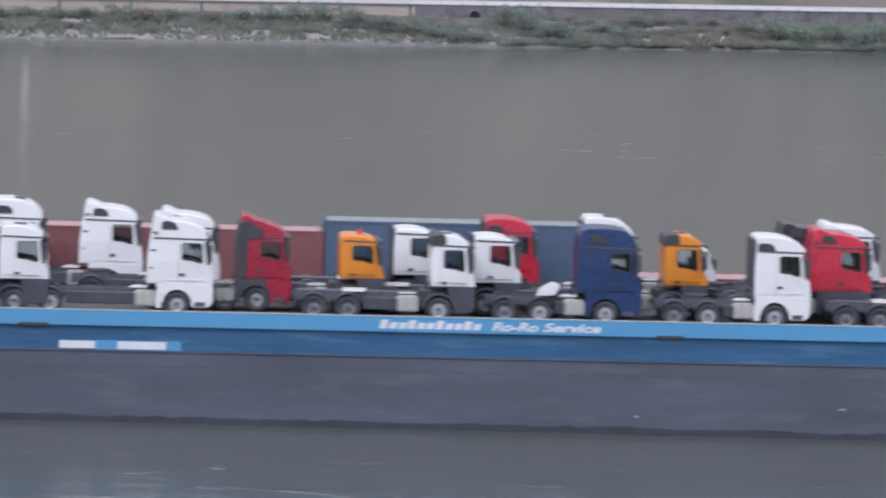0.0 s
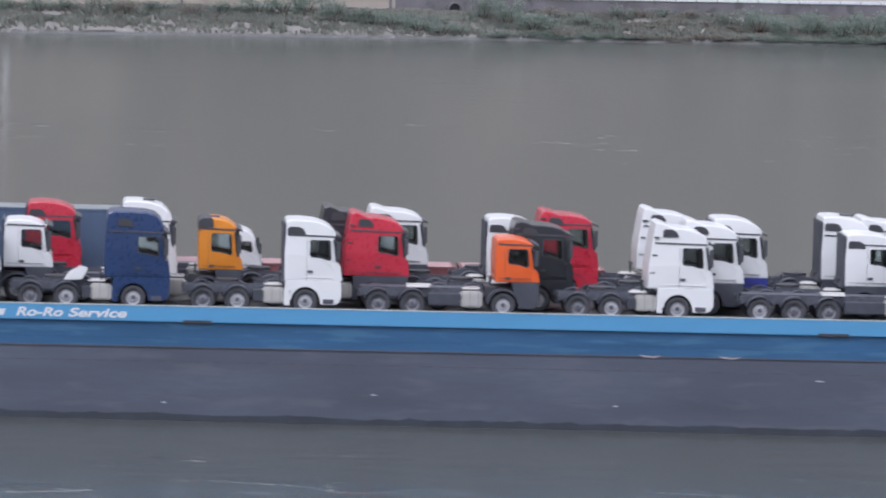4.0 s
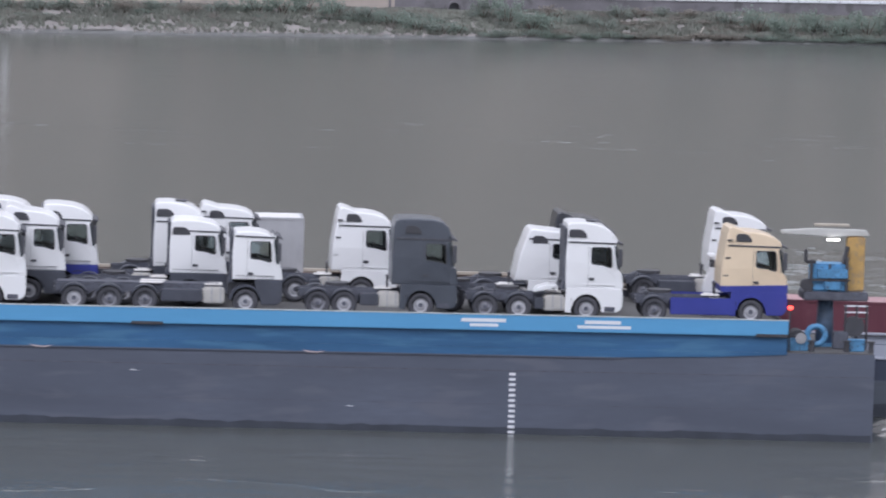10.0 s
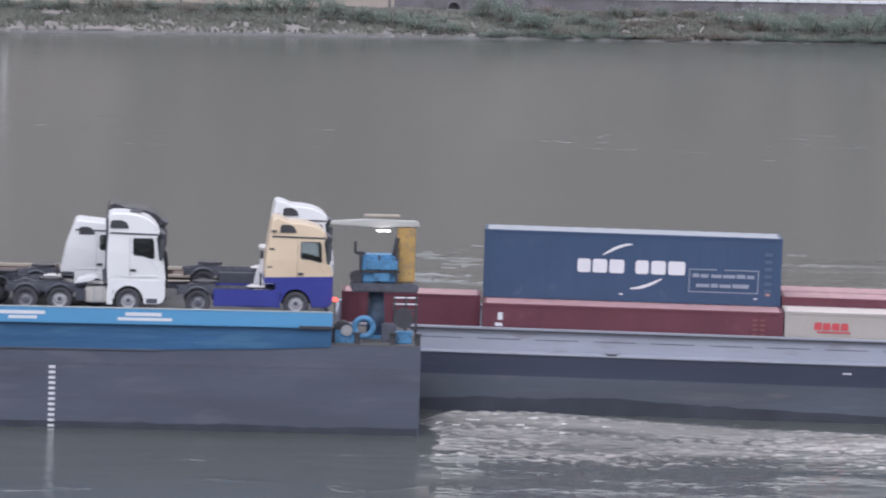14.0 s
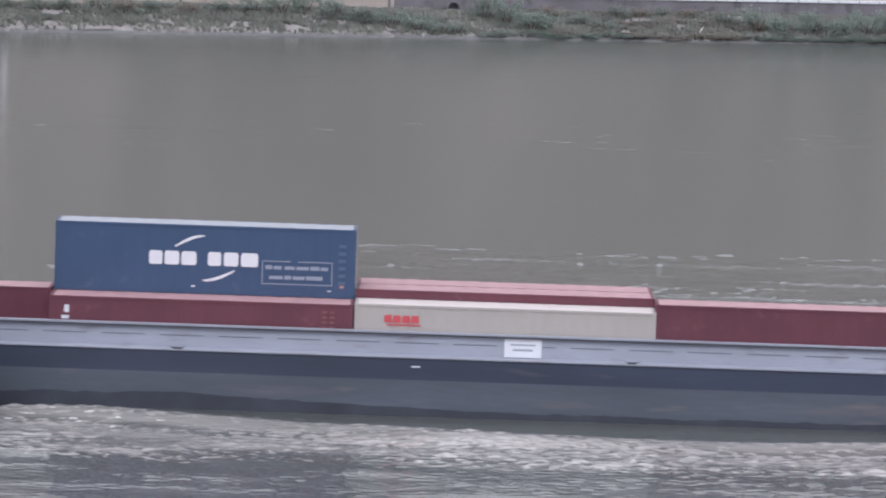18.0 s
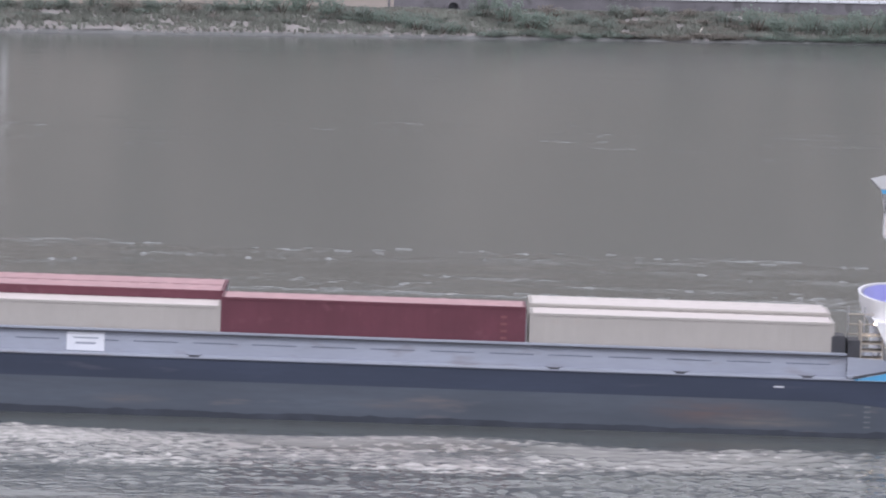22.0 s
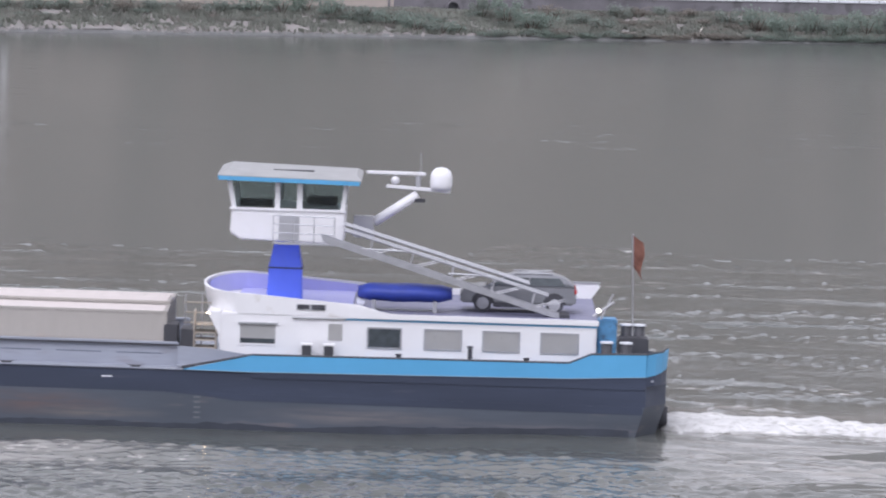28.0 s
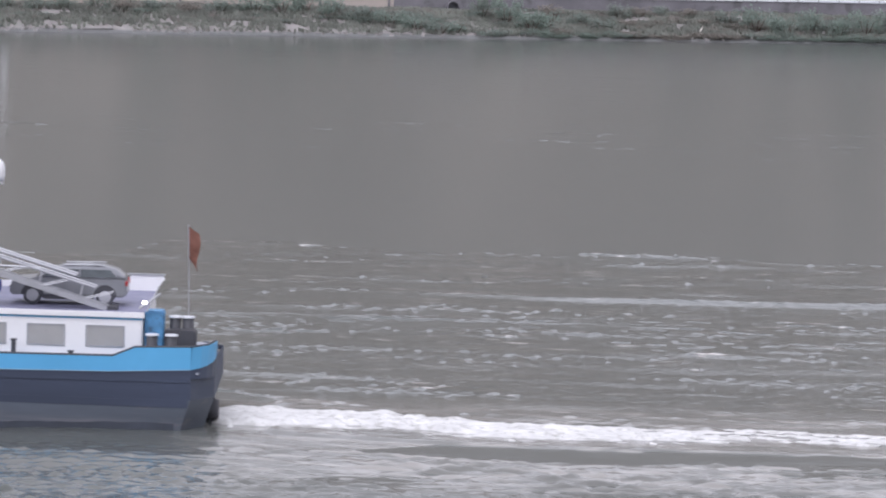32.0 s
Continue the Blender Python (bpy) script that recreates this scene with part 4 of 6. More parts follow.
label_bars(barge, [(-76.6, -73.2, -0.033, 3.09, 3.46)], BLUE_LIGHT, "name_board")


def lettering(text, x, y, z, size, width, material, parent):
    c = bpy.data.curves.new("lettering", "FONT")
    c.body, c.size, c.extrude, c.offset, c.shear = text, size, 0.004, 0.015, 0.25
    tmp = new("lettering_outline", c)
    bpy.context.view_layer.update()
    me = bpy.data.meshes.new_from_object(tmp)
    bpy.data.objects.remove(tmp)
    w = max(v.co.x for v in me.vertices) - min(v.co.x for v in me.vertices)
    for v in me.vertices:
        v.co = (v.co.x * width / w, -v.co.z, v.co.y)
    me.materials.append(material)
    return part("lettering", me, material, parent, at=(x, y, z))


lettering("Ro-Ro", -60.95, -0.128, 4.17, 0.48, 1.85, MARK, barge)
lettering("Service", -58.9, -0.128, 4.17, 0.48, 2.3, MARK, barge)
sails(barge)

# ---- the far barge, alongside ----
far_barge = thing("container_barge", BARGE, "grey open hold barge lying alongside", "barge")
FY = 11.75


def far_ring(z):
    return [(L0 - 4, FY, z), (-4.4, FY, z), (-4.4, FY + 9.4, z), (L0 - 4, FY + 9.4, z)]


made("hull", HULL_GREY, lambda bm: loft(bm, [far_ring(-1.5), far_ring(2.9)]), far_barge)
made("near_coaming", BROWN, boxes((L0, -4.6, FY + 0.7, FY + 0.8, 2.9, 4.72)), far_barge, "brown hold coaming")
made("far_coaming", BROWN, boxes((L0, -4.6, FY + 8.6, FY + 8.7, 2.9, 4.3)), far_barge, "brown hold coaming")
for i, x in enumerate(np.arange(-31, -9, 5.4)):
    made("hatch_cover", BROWN, boxes((float(x), float(x) + 4.9, FY + 2.0, FY + 8.4, 4.1, 4.28)), far_barge, "weathered hatch cover", bevel=0.04)
made("near_rail", COVER, boxes((L0, -4.6, FY + 0.62, FY + 0.88, 4.72, 4.82)), far_barge, "weathered beige rail")
made("far_rail", COVER, boxes((L0, -4.6, FY + 8.52, FY + 8.78, 4.3, 4.42)), far_barge, "weathered beige rail")
made("hold_floor", BROWN, boxes((L0, -4.6, FY + 0.8, FY + 8.6, 2.9, 2.95)), far_barge)
sails(far_barge)
container(BARGE @ pose(-79.3, FY + 1.0, 4.3), 12.19, "brown", "brown red container with pale roof")
container(BARGE @ pose(-67.05, FY + 1.0, 4.45), 12.19, "slate", "faded blue container with pale roof", 2.9)
container(BARGE @ pose(-55.0, FY + 1.0, 2.96), 12.19, "brown", "brown red container low in the hold", 2.3)
container(BARGE @ pose(-42.6, FY + 1.0, 2.96), 6.06, "brown", "short brown red container low in the hold", 2.3)
grey_box = container(BARGE @ pose(-26.6, FY + 1.0, 4.35), 4.5, "grey", "light grey box body behind white trucks", 2.85)
made("faded_mark", COVER, lambda bm: prism(bm, [(3.0 + (0.55 if k % 2 else 0.25) * math.cos(k * math.pi / 5), 1.5 + (0.55 if k % 2 else 0.25) * math.sin(k * math.pi / 5)) for k in range(10)], -0.004, 0.0), grey_box, "faded painted mark")

# ---- the motor vessel ----
vessel = thing("motor_vessel", VESSEL, "inland cargo ship with grey coaming and white house", "cargo ship")
V0, V1, VB = -4.4, 69.6, 11.4


def v_ring(z, stern=V1, bow=V0):
    return [(bow, 0, z), (stern - 0.5, 0, z), (stern + 0.35, 1.6, z), (stern + 0.35, VB - 1.6, z), (stern - 0.5, VB, z), (bow, VB, z)]


made("hull", VHULL, lambda bm: loft(bm, [v_ring(0.22, 69.2), v_ring(1.5)]), vessel, "scuffed slate grey hull")
made("boot_topping", HULL_DARK, lambda bm: loft(bm, [v_ring(-1.4, 67.8), v_ring(0.22, 69.2)]), vessel, "dark wet strip along the waterline")
made("wet_line", HULL_DARK, lambda bm: wet_edge(bm, V0 + 0.1, 68.6, -0.006, 0.3, 0.0, 0.4), vessel, "ragged wet line at the water")
made("topside", NAVY, lambda bm: loft(bm, [v_ring(1.5), v_ring(2.36)]), vessel, "dark navy topside strip")
made("gunwale", GREY_SHIP, boxes((V0, 51.2, -0.06, 0.1, 2.36, 2.42)), vessel, bevel=0.02)
made("side_deck", GREY_SHIP, boxes((V0, 53.5, 0.1, 1.0, 2.36, 2.4), (V0, 53.5, VB - 1, VB, 2.36, 2.4)), vessel, "pale grey side deck")
made("coaming", GREY_SHIP, boxes((V0, 50.9, 0.95, 1.05, 2.4, 3.26), (V0, 50.9, VB - 1.05, VB - 0.95, 2.4, 3.26), (V0, V0 + 0.1, 1.05, VB - 1.05, 2.4, 3.26)), vessel, "pale grey hold coaming")
made("coaming_rail", GREY_SHIP, boxes((V0, 50.9, 0.82, 1.15, 3.26, 3.34), (V0, 50.9, VB - 1.15, VB - 0.82, 3.26, 3.34)), vessel, bevel=0.02)
made("rail_groove", BLACK, boxes((V0, 50.9, 0.83, 0.95, 3.2, 3.26)), vessel)
for x in np.arange(V0 + 1.2, 50, 2.35):
    made("coaming_recess", HULL_GREY, boxes((x, x + 1.75, 0.935, 0.95, 2.87, 2.895)), vessel)
for x in (6.6, 24.75, 38.95, 43.95, 48.95):
    made("mooring_cleat", BLACK, lambda bm, x=x: prism(bm, [(x, 2.52), (x + 0.15, 2.46), (x + 0.2, 2.4), (x + 0.5, 2.4), (x + 0.55, 2.46), (x + 0.7, 2.52), (x + 0.55, 2.49), (x + 0.15, 2.49)], 0.02, 0.2), vessel)
made("coaming_end", GREY_SHIP, lambda bm: prism(bm, [(50.9, 2.4), (50.9, 3.24), (52.2, 3.18), (54.0, 2.94), (54.0, 2.4)], 0.5, 0.58), vessel, "sloping end of the coaming")
label_bars(vessel, [(48.0, 48.4, -0.014, 2.0, 2.06), (16.3, 16.65, -0.014, 2.0, 2.06)], MARK, "draught_bar")
made("lower_topside", NAVY, lambda bm: prism(bm, [(50.4, 1.5), (51.6, 1.42), (53.2, 1.24), (69.0, 1.2), (69.0, 1.5)], -0.012, 0.0), vessel, "dark navy paint reaching lower at the stern")
made("knuckle", mat("pale scraped knuckle line", (0.3, 0.42, 0.55), 0.5, var=0.1), lambda bm: prism(bm, [(51.3, 2.29), (53.8, 2.27), (66, 2.41), (69.1, 2.55), (69.1, 2.575), (66, 2.44), (53.8, 2.3), (51.3, 2.32)], -0.067, -0.06), vessel)
label_bars(vessel, [(51.6, 51.85, -0.014, 0.5 + 0.2 * i, 0.57 + 0.2 * i) for i in range(5)], mat("worn draught mark paint", (0.16, 0.17, 0.19), 0.6), "draught_bar")
label_bars(vessel, [(20.0, 21.5, 0.92, 2.44, 3.18)], MARK, "notice_board")
label_bars(vessel, [(20.35, 21.15, 0.915, 2.7, 2.78), (20.25, 21.25, 0.915, 2.92, 2.98)], GREY_SHIP, "notice_line")
made("hold_floor", BROWN, boxes((V0 + 0.1, 50.8, 1.05, VB - 1.05, 1.5, 1.9)), vessel)
STERN_LINE = [(69.1, -0.06, 2.56, 3.42), (69.45, 0.2, 2.62, 3.44), (69.72, 0.6, 2.7, 3.47), (69.9, 1.1, 2.78, 3.5), (69.97, 1.7, 2.85, 3.52), (69.97, 2.4, 2.88, 3.45)]


def blue_band(bm):
    prof = [(51.1, 2.3), (53.8, 2.92), (66.1, 3.0), (66.95, 3.36), (69.1, 3.42), (69.1, 2.56), (66, 2.42), (53.8, 2.28)]
    prism(bm, prof, -0.06, 0.04)


made("bulwark", SHIP_BLUE, blue_band, vessel, "sky blue stern bulwark")
made("stern_bulwark", SHIP_BLUE, lambda bm: loft(bm, [[(x, y, a) for x, y, a, b in STERN_LINE], [(x + 0.04, y, b) for x, y, a, b in STERN_LINE],
                                                     [(x - 0.05, y + 0.08, b) for x, y, a, b in STERN_LINE], [(x - 0.09, y + 0.08, a) for x, y, a, b in STERN_LINE]], closed=False), vessel, "sky blue bulwark turning in at the stern")
made("transom", NAVY, lambda bm: loft(bm, [[(x - 0.02, y + 0.01, 2.2) for x, y, a, b in STERN_LINE] + [(69.95, VB - 1.6, 2.3), (69.1, VB, 2.3)],
                                           [(x - 0.01, y + 0.01, a + 0.01) for x, y, a, b in STERN_LINE] + [(69.95, VB - 1.6, 2.5), (69.1, VB, 2.5)]], closed=False), vessel)
made("bulwark_cap", BLACK, lambda bm: [tube(bm, a, b, 0.05, 6) for a, b in (((51.1, -0.02, 2.4), (53.8, -0.02, 2.95)), ((53.8, -0.02, 2.95), (66.1, -0.02, 3.03)), ((66.1, -0.02, 3.03), (66.95, -0.02, 3.39)), ((66.95, -0.02, 3.39), (69.1, -0.02, 3.45)), ((69.1, -0.02, 3.45), (69.72, 0.64, 3.49)), ((69.72, 0.64, 3.49), (69.95, 1.7, 3.54)))], vessel)
made("stern_topside", NAVY, boxes((53.8, 69.1, -0.03, 0.02, 2.05, 2.6)), vessel)
made("aft_deck", GREY_SHIP, boxes((50.9, 69.4, 0.1, VB - 0.1, 2.36, 2.44)), vessel)
made("deckhouse", WHITE, boxes((52.5, 67.15, 0.95, VB - 0.95, 2.44, 4.5)), vessel, "white painted deckhouse", bevel=0.06)
made("house_stripe", SHIP_BLUE, boxes((57.3, 67.17, 0.93, 0.95, 4.32, 4.38)), vessel)
made("house_roof", ROOF_DECK, boxes((57.6, 67.2, 0.9, VB - 0.9, 4.5, 4.56)), vessel, "grey lilac house roof", bevel=0.02)
made("roof_edge", WHITE, lambda bm: prism(bm, [(57.3, 4.4), (67.22, 4.4), (67.22, 4.62), (59.6, 4.62), (59.1, 4.64), (58.75, 4.7), (58.45, 4.79), (58.1, 4.86), (57.3, 4.86)], 0.84, 0.895), vessel, "raised white roof edge", bevel=0.012)


def coach(bm):  # the curved high bulwark round the front of the house
    ring = []
    for i in range(31):
        a = radians(-90 - 180 * i / 30)
        ring.append((53.4 + 1.6 * math.cos(a) * 1.0, VB / 2 + (VB / 2 - 0.93) * math.sin(a)))
    near = [(59.1, 0.93), (57.9, 0.93), (55.5, 0.93)]
    pts = near + ring + [(x, VB - y) for x, y in near[::-1]]
    top = [4.56, 4.93, 5.1] + [5.26] * 31 + [5.1, 4.93, 4.56]
    foot = [4.45] * len(pts)
    flare = [(x - (0.16 if x < 53.6 else 0), y) for x, y in pts]
    loft(bm, [[(x, y, z) for (x, y), z in zip(pts, foot)], [(x, y, z) for (x, y), z in zip(flare, top)],
              [(x + (0.12 if x < 53.6 else 0), y + (0.1 if y < 5 else -0.1), z) for (x, y), z in zip(flare, top)],
              [(x + (0.12 if x < 53.6 else 0), y + (0.1 if y < 5 else -0.1), z) for (x, y), z in zip(pts, foot)]], closed=False)


made("front_bulwark", WHITE, coach, vessel, "curved white bulwark", smooth=False)
made("bulwark_lining", LILAC, boxes((53.0, 57.6, 1.06, VB - 1.06, 4.5, 4.58)), vessel, "pale lilac well deck")


def lining(bm):  # the lilac inner face of that bulwark
    ring = [(53.42 + 1.42 * math.cos(radians(-90 - 6 * i)), VB / 2 + (VB / 2 - 1.1) * math.sin(radians(-90 - 6 * i))) for i in range(31)]
    near = [(58.7, 1.1), (57.6, 1.1), (55.5, 1.1)]
    pts = near + ring + [(x, VB - y) for x, y in near[::-1]]
    top = [4.62, 4.86, 5.03] + [5.19] * 31 + [5.03, 4.86, 4.62]
    loft(bm, [[(x, y, 4.52) for x, y in pts], [(x - (0.13 if x < 53.6 else 0), y, z) for (x, y), z in zip(pts, top)]], closed=False)


made("inner_lining", LILAC, lining, vessel, "pale lilac inner bulwark", smooth=True)
made("house_front", WHITE, lambda bm: prism(bm, [(52.55, 2.44), (52.5, 4.5), (52.0, 4.5), (52.45, 3.6)], 0.96, VB - 0.96), vessel)


def window(parent, x0, x1, z0, z1, y, pane, surround):
    w = made("window", surround, boxes((x0 - 0.06, x1 + 0.06, y - 0.03, y, z0 - 0.06, z0), (x0 - 0.06, x1 + 0.06, y - 0.03, y, z1, z1 + 0.06),
                                   (x0 - 0.06, x0, y - 0.03, y, z0, z1), (x1, x1 + 0.06, y - 0.03, y, z0, z1)), parent)
    made("pane", pane, boxes((x0, x1, y - 0.012, y - 0.004, z0, z1)), w)
    return w


SHUTTER = mat("pale blind behind glass", (0.38, 0.372, 0.365), 0.35, var=0.05)
ALUFRAME = mat("grey window frame", (0.4, 0.4, 0.42), 0.4, 0.3)
for x0, x1, pane in ((58.28, 59.52, GLASS), (60.5, 61.86, SHUTTER), (62.77, 64.12, SHUTTER), (65.03, 66.41, SHUTTER)):
    window(vessel, x0, x1, 3.3, 4.02, 0.95, pane, ALUFRAME)
low_pane = window(vessel, 53.28, 54.66, 3.3, 4.05, 0.95, SHUTTER, WHITE)
made("open_strip", GLASS, boxes((53.3, 54.64, 0.93, 0.937, 3.32, 3.5)), low_pane, "dark glass under a half-lowered blind")
made("roller_box", STEEL, boxes((53.2, 54.75, 0.86, 0.95, 4.06, 4.13)), vessel)
d = made("door", WHITE, boxes((56.4, 57.3, 0.92, 0.95, 2.5, 4.3)), vessel, "white deckhouse door", bevel=0.01)
made("door_pane", SHUTTER, boxes((56.72, 57.26, 0.91, 0.925, 3.5, 4.16)), d)
made("lintel", STEEL, boxes((55.3, 57.4, 0.85, 0.95, 4.34, 4.38)), vessel)
for x in (55.72, 56.58):
    made("vent_post", BLACK, boxes((x, x + 0.36, 0.3, 0.6, 2.44, 3.36)), vessel, bevel=0.03)
    made("vent_cap", WHITE, boxes((x - 0.05, x + 0.41, 0.25, 0.65, 3.36, 3.42)), vessel)
made("exhaust_grille", GREY_BOX, boxes((55.45, 56.6, 0.9, 0.93, 4.68, 4.9)), vessel)
made("grille_hood", BLACK, boxes((55.5, 55.95, 0.885, 0.9, 4.71, 4.87), (56.05, 56.55, 0.88, 0.9, 4.68, 4.88)), vessel)
for x, z in ((62.25, 3.46), (59.48, 3.07), (64.45, 3.07)):
    made("bollard", BLACK, lambda bm, x=x, z=z: [tube(bm, (x, 0.45, 2.44), (x, 0.45, z), 0.09), tube(bm, (x, 0.45, z), (x, 0.45, z + 0.05), 0.13)], vessel)
# column and wheelhouse
made("column", COLUMN_BLUE, lambda bm: loft(bm, [[(54.15, 4.9, 4.5), (55.55, 4.9, 4.5), (55.55, 6.5, 4.5), (54.15, 6.5, 4.5)], [(54.2, 4.9, 5.9), (55.5, 4.9, 5.9), (55.5, 6.5, 5.9), (54.2, 6.5, 5.9)],
                                               [(54.45, 5.0, 7.2), (55.3, 5.0, 7.2), (55.3, 6.4, 7.2), (54.45, 6.4, 7.2)]]), vessel, "cobalt blue lifting column", bevel=0.03)
made("column_collar", BLACK, boxes((54.15, 55.56, 4.86, 6.54, 5.9, 5.94)), vessel)
WY0, WY1 = 3.4, 8.0
made("wheelhouse", WHITE, lambda bm: prism(bm, [(52.72, 8.48), (52.68, 7.5), (53.1, 7.22), (57.15, 7.14), (57.18, 8.42)], WY0, WY1), vessel, "white raised wheelhouse", bevel=0.05)
made("wheelhouse_roof", ROOF_GREY, lambda bm: loft(bm, [[(52.25, WY0 - 0.45, 9.6), (57.7, WY0 - 0.45, 9.52), (57.7, WY1 + 0.45, 9.52), (52.25, WY1 + 0.45, 9.6)], [(52.15, WY0 - 0.45, 9.78), (57.8, WY0 - 0.45, 9.7), (57.8, WY1 + 0.45, 9.7), (52.15, WY1 + 0.45, 9.78)],
                                                       [(52.6, WY0 + 0.4, 9.98), (57.6, WY0 + 0.4, 9.86), (57.6, WY1 - 0.4, 9.86), (52.6, WY1 - 0.4, 9.98)]]), vessel, "light grey wheelhouse roof")
made("roof_band", SHIP_BLUE, lambda bm: prism(bm, [(52.22, 9.58), (57.72, 9.5), (57.74, 9.66), (52.16, 9.74)], WY0 - 0.47, WY0 - 0.44), vessel, "sky blue roof edge")
made("roof_hatch", BLACK, boxes((54.3, 55.9, 4.2, 4.6, 9.9, 9.95)), vessel)
for x0, x1, lean in ((52.74, 52.92, -0.22), (54.42, 54.62, 0), (55.28, 55.5, 0), (57.0, 57.16, 0.12)):
    for y in (WY0, WY1 - 0.1):
        made("window_post", WHITE, lambda bm, y=y, x0=x0, x1=x1, lean=lean: prism(bm, [(x0, 8.42), (x1, 8.42), (x1 + lean, 9.6), (x0 + lean, 9.6)], y, y + 0.1), vessel)
CLEAR = mat("wheelhouse glass", (0.66, 0.74, 0.74), 0.04, var=0.02)
CLEAR.node_tree.nodes["Principled BSDF"].inputs["Transmission Weight"].default_value = 1.0
for x0, x1 in ((52.9, 54.42), (54.62, 55.28), (55.5, 57.02)):
    a, b = (-0.2 if x0 < 53 else 0), (0.11 if x1 > 57 else 0)
    for y in (WY0 + 0.04, WY1 - 0.06):
        made("window_pane", CLEAR, lambda bm, y=y, x0=x0, x1=x1, a=a, b=b: prism(bm, [(x0, 8.46), (x1, 8.46), (x1 + b, 9.55), (x0 + a, 9.55)], y, y + 0.02), vessel)
for x in (52.74, 57.1):
    made("end_pane", CLEAR, boxes((x, x + 0.02, WY0 + 0.1, WY1 - 0.1, 8.46, 9.55)), vessel)
made("console", BLACK, boxes((53.0, 54.3, 4.4, 5.2, 8.3, 8.72), (55.6, 56.8, 6.4, 7.2, 8.3, 8.75)), vessel)
made("window_sill", WHITE, boxes((52.66, 57.22, WY0 - 0.06, WY0, 8.4, 8.5)), vessel)
made("wheelhouse_door", GREY_BOX, boxes((54.6, 55.4, WY0 - 0.03, WY0, 7.25, 8.2)), vessel)
for z in (7.6, 7.95, 8.28):
    made("hand_rail", STEEL, lambda bm, z=z: tube(bm, (54.4, WY0 - 0.6, z - 0.02), (56.8, WY0 - 0.6, z - 0.05), 0.02, 6), vessel)
for x in (54.4, 55.2, 56.0, 56.8):
    made("rail_post", STEEL, lambda bm, x=x: tube(bm, (x, WY0 - 0.6, 7.2), (x, WY0 - 0.6, 8.26), 0.02, 6), vessel)
made("balcony", STEEL, boxes((54.4, 57.0, WY0 - 0.65, WY0, 7.12, 7.18)), vessel)
LOW = {"hull", "boot_topping", "wet_line", "topside", "gunwale", "side_deck", "coaming", "coaming_rail", "rail_groove", "coaming_recess", "mooring_cleat",
       "coaming_end", "draught_bar", "notice_board", "notice_line", "hold_floor", "lower_topside"}
RAISED = {"wheelhouse", "wheelhouse_roof", "roof_band", "roof_hatch", "window_post", "window_pane", "end_pane", "console", "window_sill", "wheelhouse_door", "hand_rail", "rail_post", "balcony"}
for ob in vessel.children:
    kind = ob.name.split(".")[0]
    if kind in LOW:  # the sheer falls from the bow to the house
        ob.rotation_euler = (0, radians(0.1), 0)
        ob.location.z -= math.sin(radians(0.1)) * ob.location.x
    elif kind in RAISED:
        ob.location.z -= 0.09
sails(vessel)

# containers in the ship's hold
container(HOLD @ pose(1.7, 1.25, 1.91), 12.19, "maroon", "maroon container with number bars and pink roof", 2.39)
container(HOLD @ pose(1.7, 3.75, 1.91), 12.19, "maroon", "maroon container under a navy one", 2.38)
navy = container(HOLD @ pose(1.7, 3.72, 4.3), 12.19, "navy", "navy container with white markings, stacked above others", 2.8)
container(HOLD @ pose(-4.1, 3.75, 1.91), 5.7, "maroon", "short maroon container at the front of the hold", 2.44)
container(HOLD @ pose(13.95, 1.25, 1.91), 12.1, "cream", "ivory container with red marking", 2.46)
container(HOLD @ pose(13.95, 3.75, 1.91), 12.1, "maroon", "maroon container behind an ivory one", 2.82)
container(HOLD @ pose(13.95, 6.25, 1.91), 12.1, "maroon", "maroon container in the third row", 2.82)
container(HOLD @ pose(26.05, 1.25, 1.91), 12.1, "maroon", "maroon container with pale pink roof", 2.82)
container(HOLD @ pose(38.3, 1.25, 1.91), 12.1, "cream", "ivory container with white roof", 2.6)
container(HOLD @ pose(38.3, 3.75, 1.91), 12.1, "cream", "ivory container in the second row", 2.75)


# ---- markings on the containers ----
def strip(bm, pts, w, y):
    """A painted band of width w along a bent line of (x, z) points."""
    left, right = [], []
    for i, (x, z) in enumerate(pts):
        a, b = pts[max(0, i - 1)], pts[min(len(pts) - 1, i + 1)]
        d = Vector((b[0] - a[0], b[1] - a[1])).normalized()
        k = w * math.sin(math.pi * (0.12 + 0.76 * i / (len(pts) - 1)))
        left.append((x - d.y * k / 2, z + d.x * k / 2)), right.append((x + d.y * k / 2, z - d.x * k / 2))
    prism(bm, left + right[::-1], y, y - 0.004)


for x0, x1 in ((3.82, 4.36), (4.44, 5.04), (5.12, 5.74), (6.2, 6.74), (6.84, 7.44), (7.54, 8.24)):  # plain blocks for a company mark
    made("marking", MARK, lambda bm, x0=x0, x1=x1: prism(bm, [(x0 + 0.06, 1.16), (x1 - 0.06, 1.16), (x1, 1.24), (x1, 1.62), (x1 - 0.06, 1.72), (x0 + 0.06, 1.72), (x0, 1.62), (x0, 1.24)], -0.006, 0.0), navy, "white painted block")
made("marking_arc", MARK, lambda bm: strip(bm, [(4.85 + 1.2 * i / 8, 1.9 + 0.46 * math.sin(math.pi / 2 * i / 8)) for i in range(9)], 0.12, -0.002), navy, "white painted arc")
made("marking_arc", MARK, lambda bm: strip(bm, [(6.0 + 1.3 * i / 8, 0.55 + 0.44 * (1 - math.cos(math.pi / 2 * i / 8))) for i in range(9)], 0.13, -0.002), navy, "white painted arc")
FAINT = mat("faint grey lettering paint", (0.3, 0.34, 0.42), 0.5)
